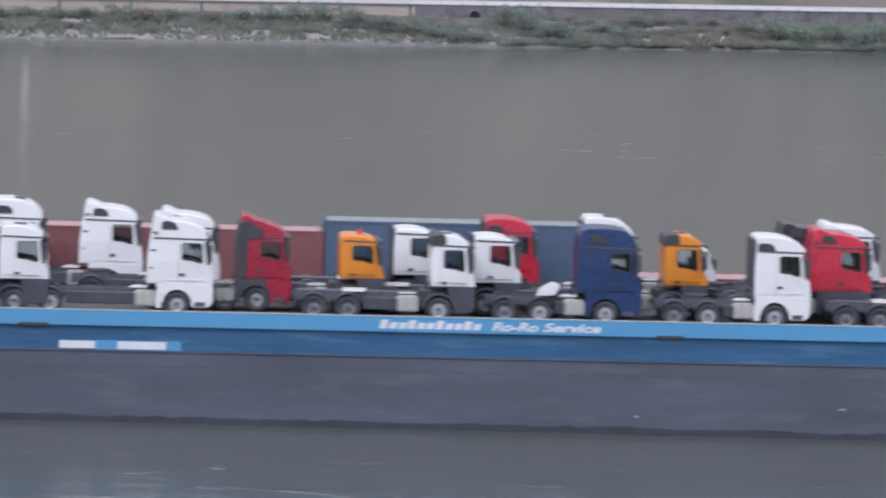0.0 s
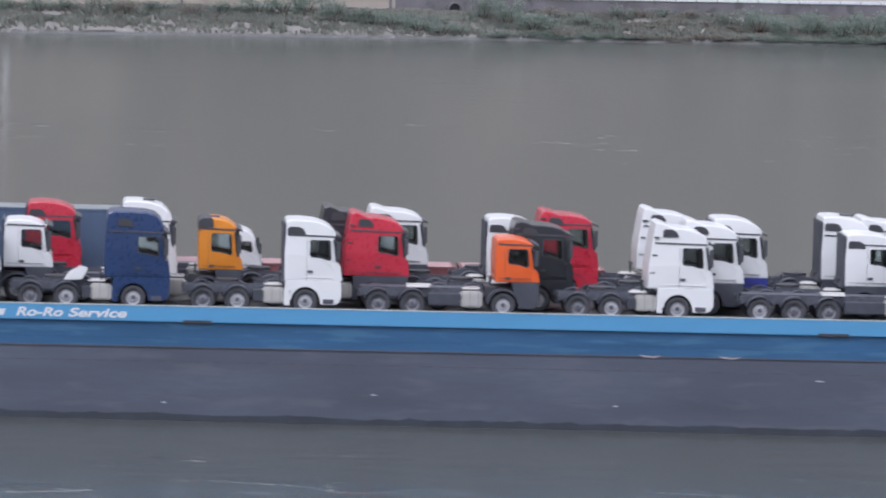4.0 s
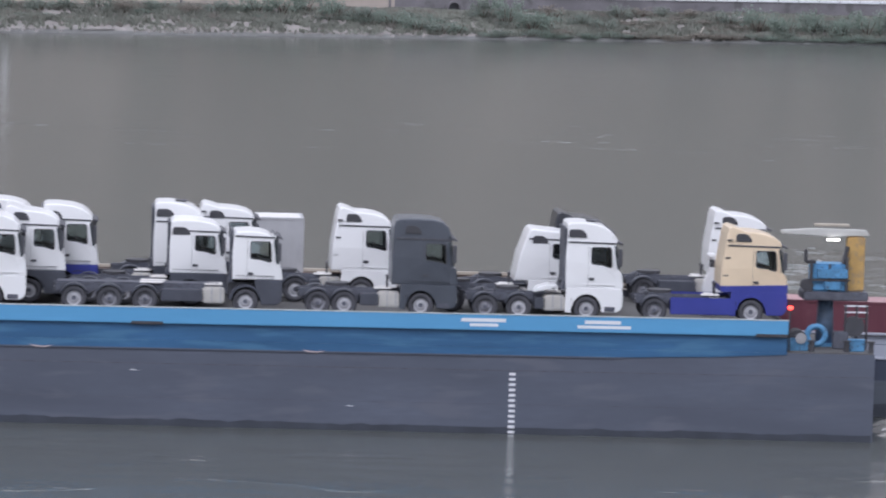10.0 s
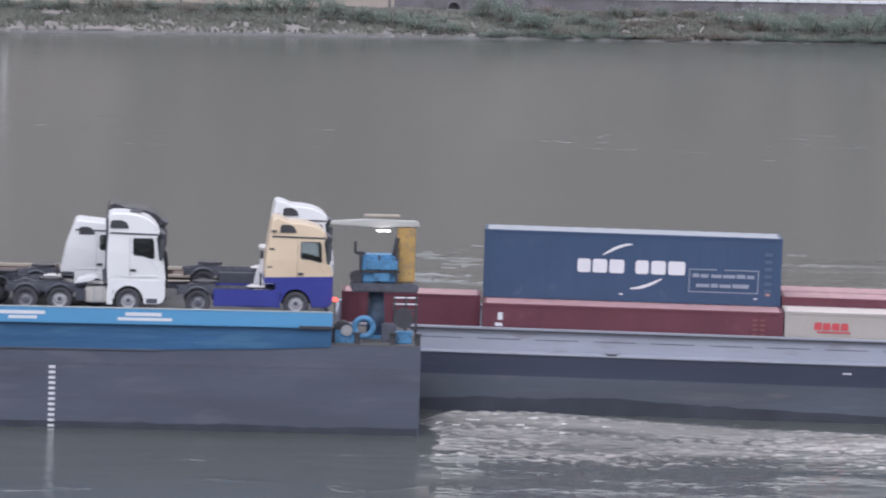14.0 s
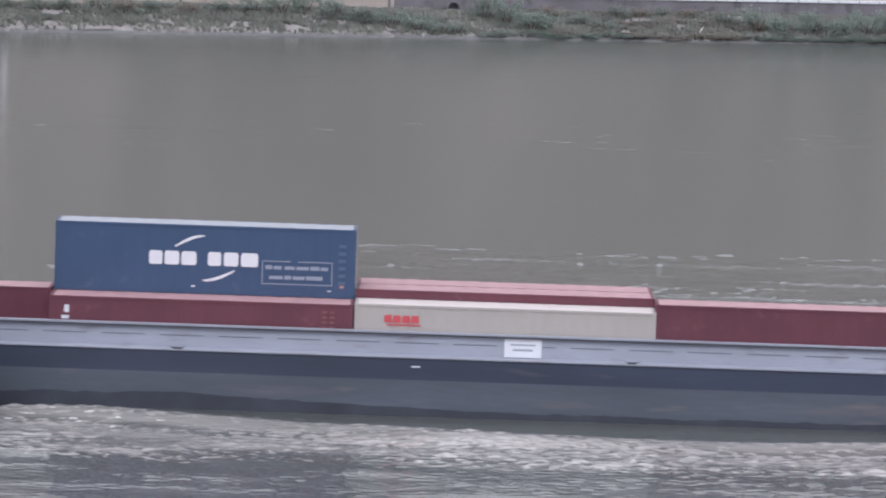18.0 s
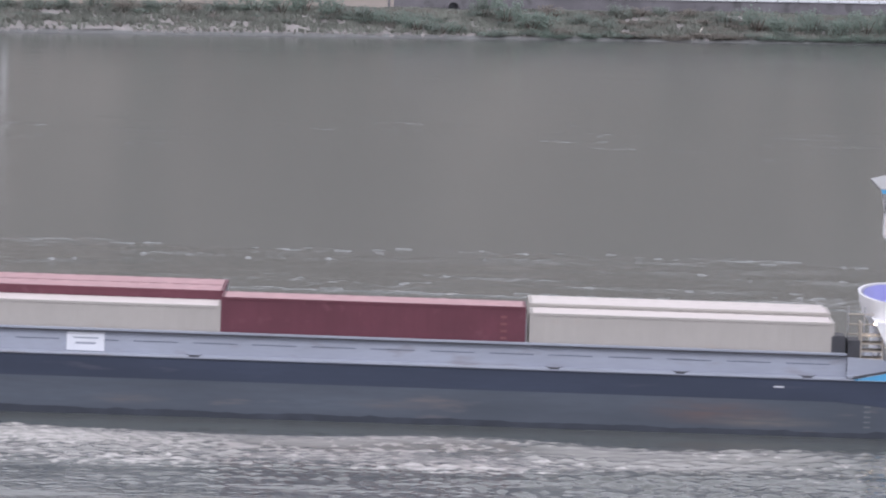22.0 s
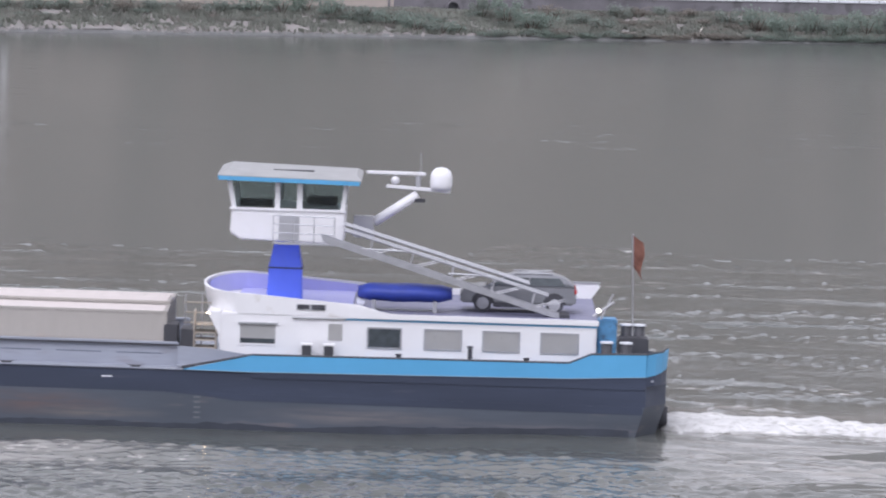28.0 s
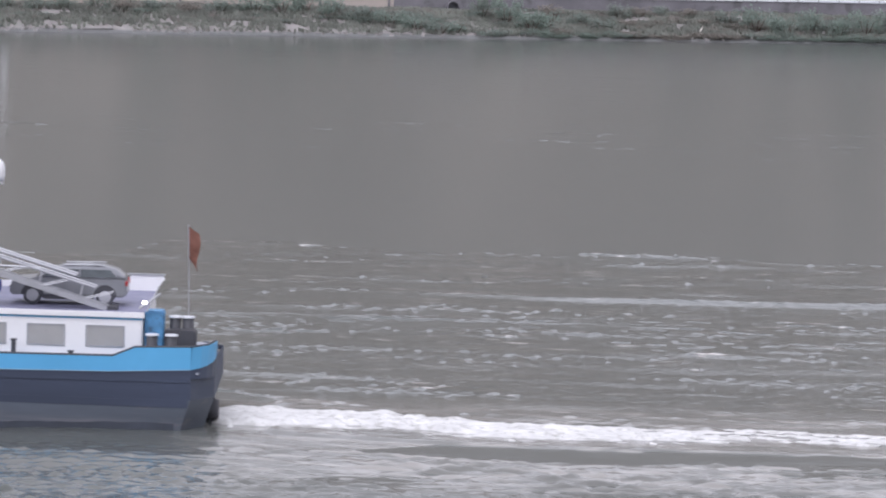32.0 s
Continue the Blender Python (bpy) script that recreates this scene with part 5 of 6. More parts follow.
label_bars(navy, [(8.4, 11.26, -0.005, 0.49, 0.53), (8.4, 9.55, -0.005, 1.41, 1.45), (9.85, 11.26, -0.005, 1.41, 1.45), (8.4, 8.44, -0.005, 0.53, 1.41), (11.22, 11.26, -0.005, 0.53, 1.41)], FAINT, "border_bar")
label_bars(navy, [(8.55, 8.82, -0.005, 1.1, 1.26), (8.88, 9.2, -0.005, 1.1, 1.24), (9.32, 9.74, -0.005, 1.1, 1.24), (9.8, 10.3, -0.005, 1.1, 1.24), (10.36, 10.72, -0.005, 1.1, 1.26), (10.78, 11.08, -0.005, 1.1, 1.24),
                  (8.7, 9.25, -0.005, 0.7, 0.84), (9.31, 9.6, -0.005, 0.7, 0.86), (9.66, 10.14, -0.005, 0.7, 0.84), (10.2, 10.86, -0.005, 0.7, 0.86)], FAINT, "lettering_bar")
label_bars(navy, [(5.55, 5.72, -0.005, 0.28, 0.34), (11.08, 11.22, -0.005, 0.26, 0.31)], MARK, "number_bar")
for i in range(6):
    label_bars(navy, [(11.5, 11.8, -0.005, 0.55 + 0.3 * i, 0.68 + 0.3 * i)], BOX["slate"], "number_bar")
label_bars(navy, [(11.56, 11.74, -0.005, 0.42, 0.52)], ROOFS["maroon"], "number_bar")
ship_boxes = [o for o, m in MOVERS if o.name.startswith("container.") or o.name == "container"]
red_first, ivory = [o for o in ship_boxes if o["label"].startswith("maroon container with number")][0], [o for o in ship_boxes if o["label"].startswith("ivory container with red")][0]
maroon_long = [o for o in ship_boxes if o["label"] == "maroon container with pale pink roof"][0]
label_bars(red_first, [(0.6, 0.8, -0.005, 1.72, 2.02), (0.5, 0.8, -0.005, 1.46, 1.6)], MARK, "number_bar")
label_bars(red_first, [(10.95 + 0.3 * k, 11.15 + 0.3 * k, -0.005, 1.4 + 0.2 * i, 1.5 + 0.2 * i) for i in range(4) for k in range(2)], BOX["brown"], "number_bar")
label_bars(maroon_long, [(11.1, 11.35, -0.005, 1.5 + 0.28 * i, 1.6 + 0.28 * i) for i in range(4)], BOX["brown"], "number_bar")
for i in range(4):  # plain red blocks for a company mark
    x0 = 1.2 + 0.36 * i
    made("red_marking", RED_MARK, lambda bm, x0=x0, i=i: prism(bm, [(x0, 1.74), (x0 + 0.29, 1.74), (x0 + 0.31, 1.8), (x0 + 0.29, 2.03 if i else 2.06), (x0 + 0.03, 2.03), (x0 - 0.01, 1.95)], -0.006, 0.0), ivory, "red painted block")
made("red_marking", RED_MARK, boxes((1.3, 2.66, -0.006, 0.0, 1.62, 1.68)), ivory, "red painted underline")
container(HOLD @ pose(38.3, 6.25, 1.91), 12.1, "cream", "ivory container in the third row", 2.6)
container(HOLD @ pose(26.05, 3.75, 1.91), 12.1, "maroon", "maroon container sunk in the second row", 2.3)

# ---- crane at the stern of the near barge ----
crane = thing("deck_crane", BARGE @ pose(0, 0, 3.4), "blue deck crane with pale jib and ochre mast", "crane")
made("pedestal", mat("grimy blue pedestal paint", (0.075, 0.11, 0.17), 0.6, var=0.3, scale=3), lambda bm: [tube(bm, (-1.75, 3.0, 0), (-1.75, 3.0, 1.9), 0.38, 14, 0.3)], crane, smooth=True)
made("base_flange", CRANE_BLUE, lambda bm: tube(bm, (-1.75, 3.0, 0), (-1.75, 3.0, 0.12), 0.6, 14), crane)
made("platform", CHASSIS, boxes((-2.75, -0.15, 2.2, 3.8, 1.85, 2.2)), crane, "dark slewing platform", bevel=0.05)
made("machine_house", CRANE_BLUE, boxes((-2.4, -0.95, 2.4, 3.5, 2.2, 3.3)), crane, "blue machine house", bevel=0.06)
made("frame_rail", BLACK, boxes((-2.5, -0.9, 2.28, 2.36, 2.62, 2.7), (-2.5, -2.4, 2.28, 2.38, 2.2, 3.45), (-1.75, -1.68, 2.28, 2.38, 2.2, 3.3), (-1.08, -0.98, 2.28, 2.38, 2.2, 3.6)), crane, "black guard frame")
made("hydraulic_block", CRANE_BLUE, boxes((-2.2, -1.0, 2.25, 2.42, 2.75, 3.1), (-1.9, -1.3, 2.2, 2.4, 2.3, 2.6)), crane)
made("control_seat", BLACK, lambda bm: [box(bm, -2.65, -2.25, 2.4, 2.8, 3.3, 3.42), box(bm, -2.7, -2.6, 2.4, 2.8, 3.35, 3.85)], crane, bevel=0.03)
made("hose_drum", BLACK, lambda bm: tube(bm, (-2.6, 2.3, 2.45), (-2.6, 2.7, 2.45), 0.24, 12), crane)
made("lever", BLACK, lambda bm: tube(bm, (-1.15, 2.5, 3.3), (-1.0, 2.5, 4.0), 0.1, 6), crane)
made("mast", CRANE_ORANGE, boxes((-0.98, -0.28, 2.7, 3.3, 2.2, 4.35)), crane, "ochre painted mast", bevel=0.05)
made("jib", mat("pale grey jib paint", (0.52, 0.52, 0.5), 0.6, var=0.08), lambda bm: prism(bm, [(-3.6, 4.42), (-3.6, 4.56), (-2.2, 4.66), (-0.2, 4.62), (-0.1, 4.4), (-1.8, 4.34)], 2.8, 3.2), crane, "pale grey folded jib", bevel=0.03)
made("jib_ram", COVER, lambda bm: tube(bm, (-2.3, 3.0, 4.8), (-0.9, 3.0, 4.8), 0.06, 8), crane)
made("work_lamp", WHITE_LAMP, boxes((-1.8, -1.3, 2.7, 2.8, 4.2, 4.26)), crane)
made("winch_ring", CRANE_BLUE, lambda bm: loft(bm, [[(-2.3 + (0.36 + 0.12 * math.cos(k)) * math.cos(a), 1.4 + 0.12 * math.sin(k), 0.55 + (0.36 + 0.12 * math.cos(k)) * math.sin(a)) for k in np.arange(0, 6.28, 0.785)] for a in np.linspace(0, 2 * math.pi, 17)], caps=False), crane, smooth=True)
sails(crane)
winch = thing("anchor_winch", BARGE @ pose(-3.1, 1.2, 3.4), "dark anchor winch with blue frame", "winch")
made("drum", BLACK, lambda bm: tube(bm, (0, -0.4, 0.45), (0, 0.5, 0.45), 0.36, 14), winch)
for y in (-0.5, 0.6):
    made("winch_frame", CRANE_BLUE, boxes((-0.4, 0.4, y - 0.05, y + 0.05, 0, 0.5)), winch, bevel=0.02)
made("hand_wheel", STEEL, lambda bm: tube(bm, (0.1, -0.62, 0.5), (0.1, -0.58, 0.5), 0.22, 12), winch)
sails(winch)
locker = thing("deck_locker", BARGE @ pose(-0.75, 1.0, 3.4), "small blue steel deck locker", "locker")
made("body", CRANE_BLUE, boxes((-0.3, 0.3, -0.25, 0.25, 0, 0.42)), locker, bevel=0.02)
made("lid", CRANE_BLUE, boxes((-0.32, 0.32, -0.27, 0.27, 0.42, 0.46)), locker)
sails(locker)
for x, y in ((-1.2, 0.5), (-0.25, 0.35), (-2.6, 0.35)):
    b = thing("bollard", BARGE @ pose(x, y, 3.4), "black steel mooring bollard on the stern deck", "bollard", "barge bollards")
    made("post", BLACK, lambda bm: tube(bm, (0, 0, 0), (0, 0, 0.4), 0.11, 10), b)
    made("cap", BLACK, lambda bm: tube(bm, (0, 0, 0.4), (0, 0, 0.46), 0.16, 10), b)
    sails(b)
rail = thing("guard_rail", BARGE @ pose(0, 0, 3.4), "worn guard rail round the stern winches", "railing")
for x in (-1.1, -0.65, -0.25):
    made("post", BLACK, lambda bm, x=x: tube(bm, (x, 1.8, 0), (x, 1.8, 1.75), 0.05, 6), rail)
for z, m in ((0.75, BLACK), (1.2, BLACK), (1.45, MARK), (1.7, MARK)):
    made("bar", m, lambda bm, z=z: tube(bm, (-1.15, 1.8, z), (-0.2, 1.8, z), 0.035, 6), rail)
made("hose_reel", BLACK, lambda bm: tube(bm, (-0.75, 1.6, 0.9), (-0.75, 1.95, 0.9), 0.4, 14), rail)
made("cable_box", CHASSIS, boxes((-1.6, -1.0, 1.5, 1.9, 0, 0.7)), rail, bevel=0.04)
sails(rail)
lamp = thing("signal_lamp", BARGE @ pose(-3.5, 0.3, 3.4), "red signal lamp on a thin post", "lamp")
made("post", BLACK, lambda bm: tube(bm, (0, 0, 0), (0, 0, 1.65), 0.03, 6), lamp)
made("lamp_glass", RED_LAMP, boxes((-0.1, 0.1, -0.08, 0.08, 1.65, 1.8)), lamp, "glowing red lamp", bevel=0.03)
sails(lamp)
deflector = thing("wind_deflector", BARGE @ pose(-13.1, 1.2, DECK_Z), "white roof wind deflector lying on a chassis", "deflector")
made("panel", PAINT["white"], lambda bm: prism(bm, [(-0.5, 1.1), (-0.3, 1.3), (0.1, 1.42), (0.45, 1.4), (0.2, 1.22)], -0.4, 0.6), deflector, bevel=0.03)
sails(deflector)
deflector2 = thing("wind_deflector", BARGE @ pose(-58.6, 1.4, DECK_Z), "white roof wind deflector lying on a chassis", "deflector")
made("panel", PAINT["white"], lambda bm: prism(bm, [(-0.5, 1.1), (-0.25, 1.4), (0.15, 1.62), (0.45, 1.55), (0.25, 1.15)], -0.4, 0.6), deflector2, bevel=0.03)
sails(deflector2)

deflector3 = thing("wind_deflector", BARGE @ pose(-6.3, 4.2, DECK_Z), "white wind deflector standing behind a cream cab", "deflector")
made("panel", PAINT["white"], lambda bm: prism(bm, [(-0.3, 0.0), (0.3, 0.0), (0.28, 2.2), (0.05, 2.3), (0.0, 1.7), (-0.1, 1.5), (-0.2, 1.1)], -0.1, 0.6), deflector3, bevel=0.03)
made("cap", PAINT["white"], boxes((-0.05, 0.26, -0.14, 0.64, 2.3, 2.46)), deflector3, bevel=0.04)
made("slot", BLACK, boxes((0.0, 0.24, -0.11, -0.1, 1.95, 2.25)), deflector3)
sails(deflector3)

# ---- on the motor vessel: mast, gangway, boat, car, flag, stern gear ----
mast = thing("radar_mast", VESSEL @ pose(0, 5.5, 0), "white folding radar mast with domes", "mast")
made("strut", WHITE, lambda bm: tube(bm, (58.3, 0, 7.8), (60.0, 0, 8.95), 0.19, 8), mast, smooth=True)
made("strut_foot", GREY_BOX, boxes((57.5, 58.3, -0.3, 0.3, 7.2, 8.05)), mast, bevel=0.04)
made("cross_arm", WHITE, lambda bm: prism(bm, [(58.75, 9.2), (58.75, 9.32), (61.3, 9.18), (61.3, 9.04)], -0.12, 0.12), mast, bevel=0.02)
made("radar_scanner", WHITE, lambda bm: prism(bm, [(57.95, 9.72), (57.95, 9.85), (60.3, 9.84), (60.3, 9.7)], -0.12, 0.12), mast, "white radar bar", bevel=0.03)
made("scanner_foot", GREY_BOX, lambda bm: tube(bm, (60.0, 0, 9.2), (60.0, 0, 9.72), 0.09, 8), mast)
made("satellite_dome", WHITE, lambda bm: loft(bm, [[(60.92 + r * math.cos(2 * math.pi * i / 16), r * math.sin(2 * math.pi * i / 16), z) for i in range(16)] for r, z in ((0.4, 9.18), (0.44, 9.35), (0.44, 9.7), (0.36, 9.92), (0.2, 10.04), (0.01, 10.07))]), mast, "white satellite dome", smooth=True)
made("small_dome", WHITE, lambda bm: ball(bm, (59.1, 0, 9.5), 0.17, 0.17, 0.17), mast, smooth=True)
made("antenna", STEEL, lambda bm: tube(bm, (60.1, 0.2, 9.2), (60.1, 0.2, 10.6), 0.012, 5), mast)
made("floodlight", BLACK, boxes((59.9, 60.3, -0.15, 0.15, 8.65, 8.8)), mast)
sails(mast)
gang = thing("gangway", VESSEL @ pose(0, 2.5, 0), "pale grey truss gangway from wheelhouse down to the stern", "gangway")
for y in (-0.4, 0.4):
    made("stringer", STEEL, lambda bm, y=y: prism(bm, [(56.3, 7.5), (56.4, 7.25), (65.95, 4.42), (65.95, 4.62)], y - 0.05, y + 0.05), gang, "broad sloping stringer")
    made("upper_rail", STEEL, lambda bm, y=y: tube(bm, (57.2, y, 7.95), (64.5, y, 5.85), 0.055, 6), gang)
    made("lower_rail", STEEL, lambda bm, y=y: tube(bm, (57.2, y, 7.72), (65.25, y, 5.4), 0.05, 6), gang)
    for x in np.arange(58.2, 65, 1.6):
        z = 7.45 - (x - 56.3) * 0.296
        made("rail_post", STEEL, lambda bm, x=x, y=y, z=z: tube(bm, (x, y, z - 0.1), (x + 0.15, y, z + 0.6), 0.03, 6), gang)
        made("brace", STEEL, lambda bm, x=x, y=y, z=z: tube(bm, (x, y, z - 0.1), (x + 1.3, y, z + 0.22), 0.02, 6), gang)
for x in np.arange(57.0, 65.6, 0.45):
    z = 7.3 - (x - 56.3) * 0.296
    made("tread", STEEL, boxes((x, x + 0.3, -0.36, 0.36, z, z + 0.03)), gang)
for x, z in ((57.9, 7.02), (61.3, 6.16)):
    made("level_tie", STEEL, lambda bm, x=x, z=z: tube(bm, (x, -0.4, z), (x + 1.8, -0.4, z - 0.05), 0.04, 6), gang)
made("foot_block", BLACK, boxes((65.7, 66.1, -0.5, 0.5, 4.56, 4.7)), gang)
sails(gang)
boat = thing("lifeboat", VESSEL @ pose(59.65, 3.0, 4.72), "inflatable boat under a blue tarpaulin on the house roof", "boat")


def hull_of_boat(bm):
    rings = []
    for i in range(9):
        x = -1.85 + 3.7 * i / 8
        k = (1 - abs(i - 4) / 4 * 0.12) if i not in (0, 8) else 0.6
        rings.append([(x, 0.85 * k * math.cos(a), 0.56 + 0.38 * k * math.sin(a) + 0.012 * math.sin(4 * x)) for a in [2 * math.pi * j / 12 for j in range(12)]])
    loft(bm, rings)


made("cover", TARP, hull_of_boat, boat, "wrinkled blue tarpaulin", smooth=True)
made("cradle", STEEL, boxes((-1.3, -1.15, -0.7, 0.7, -0.16, 0.3), (1.1, 1.25, -0.7, 0.7, -0.16, 0.3), (-1.3, 1.25, -0.05, 0.05, -0.16, -0.1)), boat)
made("lashing", MARK, boxes((-1.9, -1.55, -0.4, 0.4, 0.05, 0.3)), boat, bevel=0.05)
sails(boat)
car = thing("car", VESSEL @ pose(64.1, 4.4, 4.56), "silver grey sport utility car parked on the roof", "car")
made("body", PAINT["silver"], lambda bm: prism(bm, [(-2.28, 0.35), (-2.3, 0.75), (-2.1, 0.95), (-1.1, 1.05), (-0.5, 1.08), (2.15, 1.08), (2.26, 0.95), (2.28, 0.5), (2.2, 0.35)], -0.92, 0.92), car, "silver grey body", bevel=0.07)


ROOF_LINE = [(-1.35, 1.02), (-0.62, 1.4), (-0.2, 1.52), (0.6, 1.57), (1.3, 1.53), (1.8, 1.4), (2.12, 1.18), (2.24, 1.02)]


def cabin(bm):  # rounded side outline, narrower towards the roof
    prism(bm, ROOF_LINE, -0.9, 0.9)
    for v in bm.verts:
        v.co.y *= 1 - 0.36 * (v.co.z - 1.02)


made("cabin", PAINT["silver"], cabin, car, bevel=0.05, smooth=True)
for s in (-1, 1):
    made("side_glass", GLASS, lambda bm, s=s: loft(bm, [[(x, s * y, z) for x, z, y in ((-1.0, 1.12, 0.876), (1.85, 1.12, 0.876), (1.6, 1.4, 0.79), (-0.5, 1.4, 0.79))],
                                                       [(x, s * y, z) for x, z, y in ((-1.0, 1.12, 0.84), (1.85, 1.12, 0.84), (1.6, 1.4, 0.75), (-0.5, 1.4, 0.75))]]), car, "dark side window")
    made("roof_rail", RIM, lambda bm, s=s: tube(bm, (-0.2, s * 0.7, 1.55), (1.35, s * 0.7, 1.57), 0.025, 6), car)
    made("door_pillar", PAINT["silver"], lambda bm, s=s: prism(bm, [(0.35, 1.1), (0.45, 1.1), (0.47, 1.42), (0.39, 1.42)], s * 0.8, s * 0.89), car)
made("windscreen", GLASS, lambda bm: loft(bm, [[(-1.28, -0.75, 1.07), (-1.28, 0.75, 1.07), (-1.2, 0.75, 1.07), (-1.2, -0.75, 1.07)], [(-0.7, -0.66, 1.39), (-0.7, 0.66, 1.39), (-0.62, 0.66, 1.39), (-0.62, -0.66, 1.39)]]), car)
for x in (-1.4, 1.42):
    for s in (-1, 1):
        w = made("wheel", RUBBER, lambda bm, s=s: tube(bm, (0, -0.11, 0), (0, 0.11, 0), 0.36, 18), car, at=(x, s * 0.84, 0.36))
        made("rim", RIM, lambda bm, s=s: tube(bm, (0, s * 0.1, 0), (0, s * 0.125, 0), 0.24, 14), w)
        made("wheel_arch", BLACK, lambda bm, s=s, x=x: prism(bm, arch(x, 0.38, 0.45, 9, 180, 0), s * 0.9, s * 0.925), car)
made("tail_light", TAIL, boxes((2.2, 2.29, -0.9, -0.6, 0.8, 1.0)), car, bevel=0.02)
made("tail_light", TAIL, boxes((2.2, 2.29, 0.6, 0.9, 0.8, 1.0)), car, bevel=0.02)
made("sill", PLASTIC, boxes((-1.0, 1.0, -0.94, 0.94, 0.22, 0.4)), car, bevel=0.03)
sails(car)
flag = thing("flag", VESSEL @ pose(68.6, 5.7, 2.44), "dark red flag drooping from a leaning staff", "flag")
made("staff", STEEL, lambda bm: tube(bm, (0.15, 0, 0), (0, 0, 5.2), 0.025, 6), flag)
CLOTH = mat("faded red flag cloth", (0.2, 0.085, 0.06), 0.8, var=0.25, scale=4)
made("cloth", CLOTH, lambda bm: loft(bm, [[(0.02, 0, 5.15 - 0.2 * i), (0.2 + 0.1 * math.sin(i * 1.3), 0.12 * math.sin(i * 2.1), 5.0 - 0.24 * i), (0.42 + 0.07 * math.sin(i), 0.1 * math.cos(i * 1.7), 4.86 - 0.25 * i)] for i in range(7)], closed=False), flag, "drooping dark red cloth", smooth=True)
sails(flag)
wall = thing("roof_bulwark", VESSEL @ pose(0, 0, 4.56), "white low bulwark at the end of the house roof", "bulwark")
made("end_panel", WHITE, lambda bm: prism(bm, [(66.1, 0.0), (67.15, 0.0), (67.5, 0.5), (67.4, 0.62), (66.2, 0.66), (66.1, 0.55)], VB - 1.1, VB - 1.0), wall)
made("far_panel", WHITE, boxes((59.0, 66.1, VB - 1.08, VB - 1.0, 0.0, 0.25)), wall)
made("cap_rail", STEEL, boxes((66.0, 67.5, VB - 1.14, VB - 0.96, 0.62, 0.68)), wall)
sails(wall)
gear = thing("capstan", VESSEL @ pose(0, 0, 2.44), "blue and black mooring capstans on the stern deck", "capstan")
made("housing", CRANE_BLUE, boxes((67.2, 67.95, 1.4, 2.4, 0, 2.2)), gear, "sky blue steel housing", bevel=0.05)
made("light_bracket", STEEL, lambda bm: [tube(bm, (67.3, 1.2, 2.2), (67.75, 1.2, 3.2), 0.04, 6), tube(bm, (67.0, 1.2, 2.3), (67.8, 1.2, 2.9), 0.05, 6)], gear)
made("stern_light", WHITE_LAMP, lambda bm: ball(bm, (67.2, 1.15, 2.55), 0.085, 0.085, 0.075), gear, "lit white stern light", smooth=True)
for x, y in ((67.55, 0.5), (68.3, 0.5), (68.35, 2.2), (68.85, 2.2)):
    made("winch_drum", BLACK, lambda bm, x=x, y=y: tube(bm, (x, y, 0), (x, y, 1.35 if y < 1 else 1.9), 0.22, 12), gear, smooth=True)
    made("drum_cap", MARK, lambda bm, x=x, y=y: tube(bm, (x, y, 1.35 if y < 1 else 1.9), (x, y, 1.41 if y < 1 else 1.96), 0.26, 12), gear)
made("winch_body", BLACK, boxes((68.0, 69.2, 1.2, 2.2, 0, 1.5)), gear, bevel=0.05)
sails(gear)
rudder = thing("rudder", VESSEL @ pose(70.0, 3.0, 0), "dark rudder head with fender at the transom", "rudder")
made("fender", RUBBER, lambda bm: tube(bm, (-0.2, 0, 0.4), (-0.2, 0, 1.1), 0.3, 12), rudder, smooth=True)
made("stock", BLACK, boxes((-0.3, -0.05, -0.1, 0.1, -1.0, 1.2)), rudder)
sails(rudder)
stair = thing("companionway", VESSEL @ pose(0, 1.3, 2.44), "white steps and grey locker before the deckhouse", "stairs")
made("locker", BLACK, boxes((50.95, 51.45, 0, 1.5, 0, 1.3)), stair, "dark steel locker", bevel=0.03)
for z in (1.4, 1.8, 2.2):
    made("guard_rail", COVER, lambda bm, z=z: tube(bm, (51.0, 1.6, z), (52.4, 1.6, z), 0.03, 6), stair)
for x in (51.05, 51.7, 52.3):
    made("guard_post", STEEL, lambda bm, x=x: tube(bm, (x, 1.6, 0), (x, 1.6, 2.5), 0.03, 6), stair)
for i in range(5):
    made("step", COVER, boxes((51.5, 52.35, 0.1, 1.1, 0.25 + 0.3 * i, 0.3 + 0.3 * i)), stair)
made("stringer", COVER, boxes((51.45, 51.5, 0.0, 1.2, 0, 2.0), (52.3, 52.36, 0.0, 0.08, 0, 2.0)), stair)
made("lamp_glass", WARM_LAMP, boxes((52.0, 52.3, -0.06, 0.06, 1.95, 2.05)), stair, "lit deck lamp")
sails(stair)
for x0, x1, y in ((50.3, 50.85, 1.2),):
    k = thing("hatch_box", VESSEL @ pose(0, 0, 2.4), "black steel box at the end of the hold", "box")
    made("body", BLACK, boxes((x0, x1, y, y + 1.5, 0, 1.5)), k, bevel=0.03)
    sails(k)


# ---- wake: wave sheet and foam that run with the ship ----
def smooth(v, a, b):
    k = np.clip((v - a) / (b - a), 0, 1)
    return k * k * (3 - 2 * k)


def waves(x, y, lengths, amp, seed, skew=1.0):
    r = np.random.default_rng(seed)
    out = np.zeros_like(x)
    for n in range(26):
        lam = lengths[0] * (lengths[1] / lengths[0]) ** r.random()
        a = r.uniform(0, 2 * math.pi)
        kx, ky = math.cos(a) * skew, math.sin(a)
        out += lam * np.sin(2 * math.pi / lam * (kx * x + ky * y) + r.uniform(0, 6.28))
    return amp * out / 26 ** 0.5


def patches(x, y, size, seed):
    return waves(x, y, (size, size * 3), 1 / size, seed) * 0.5


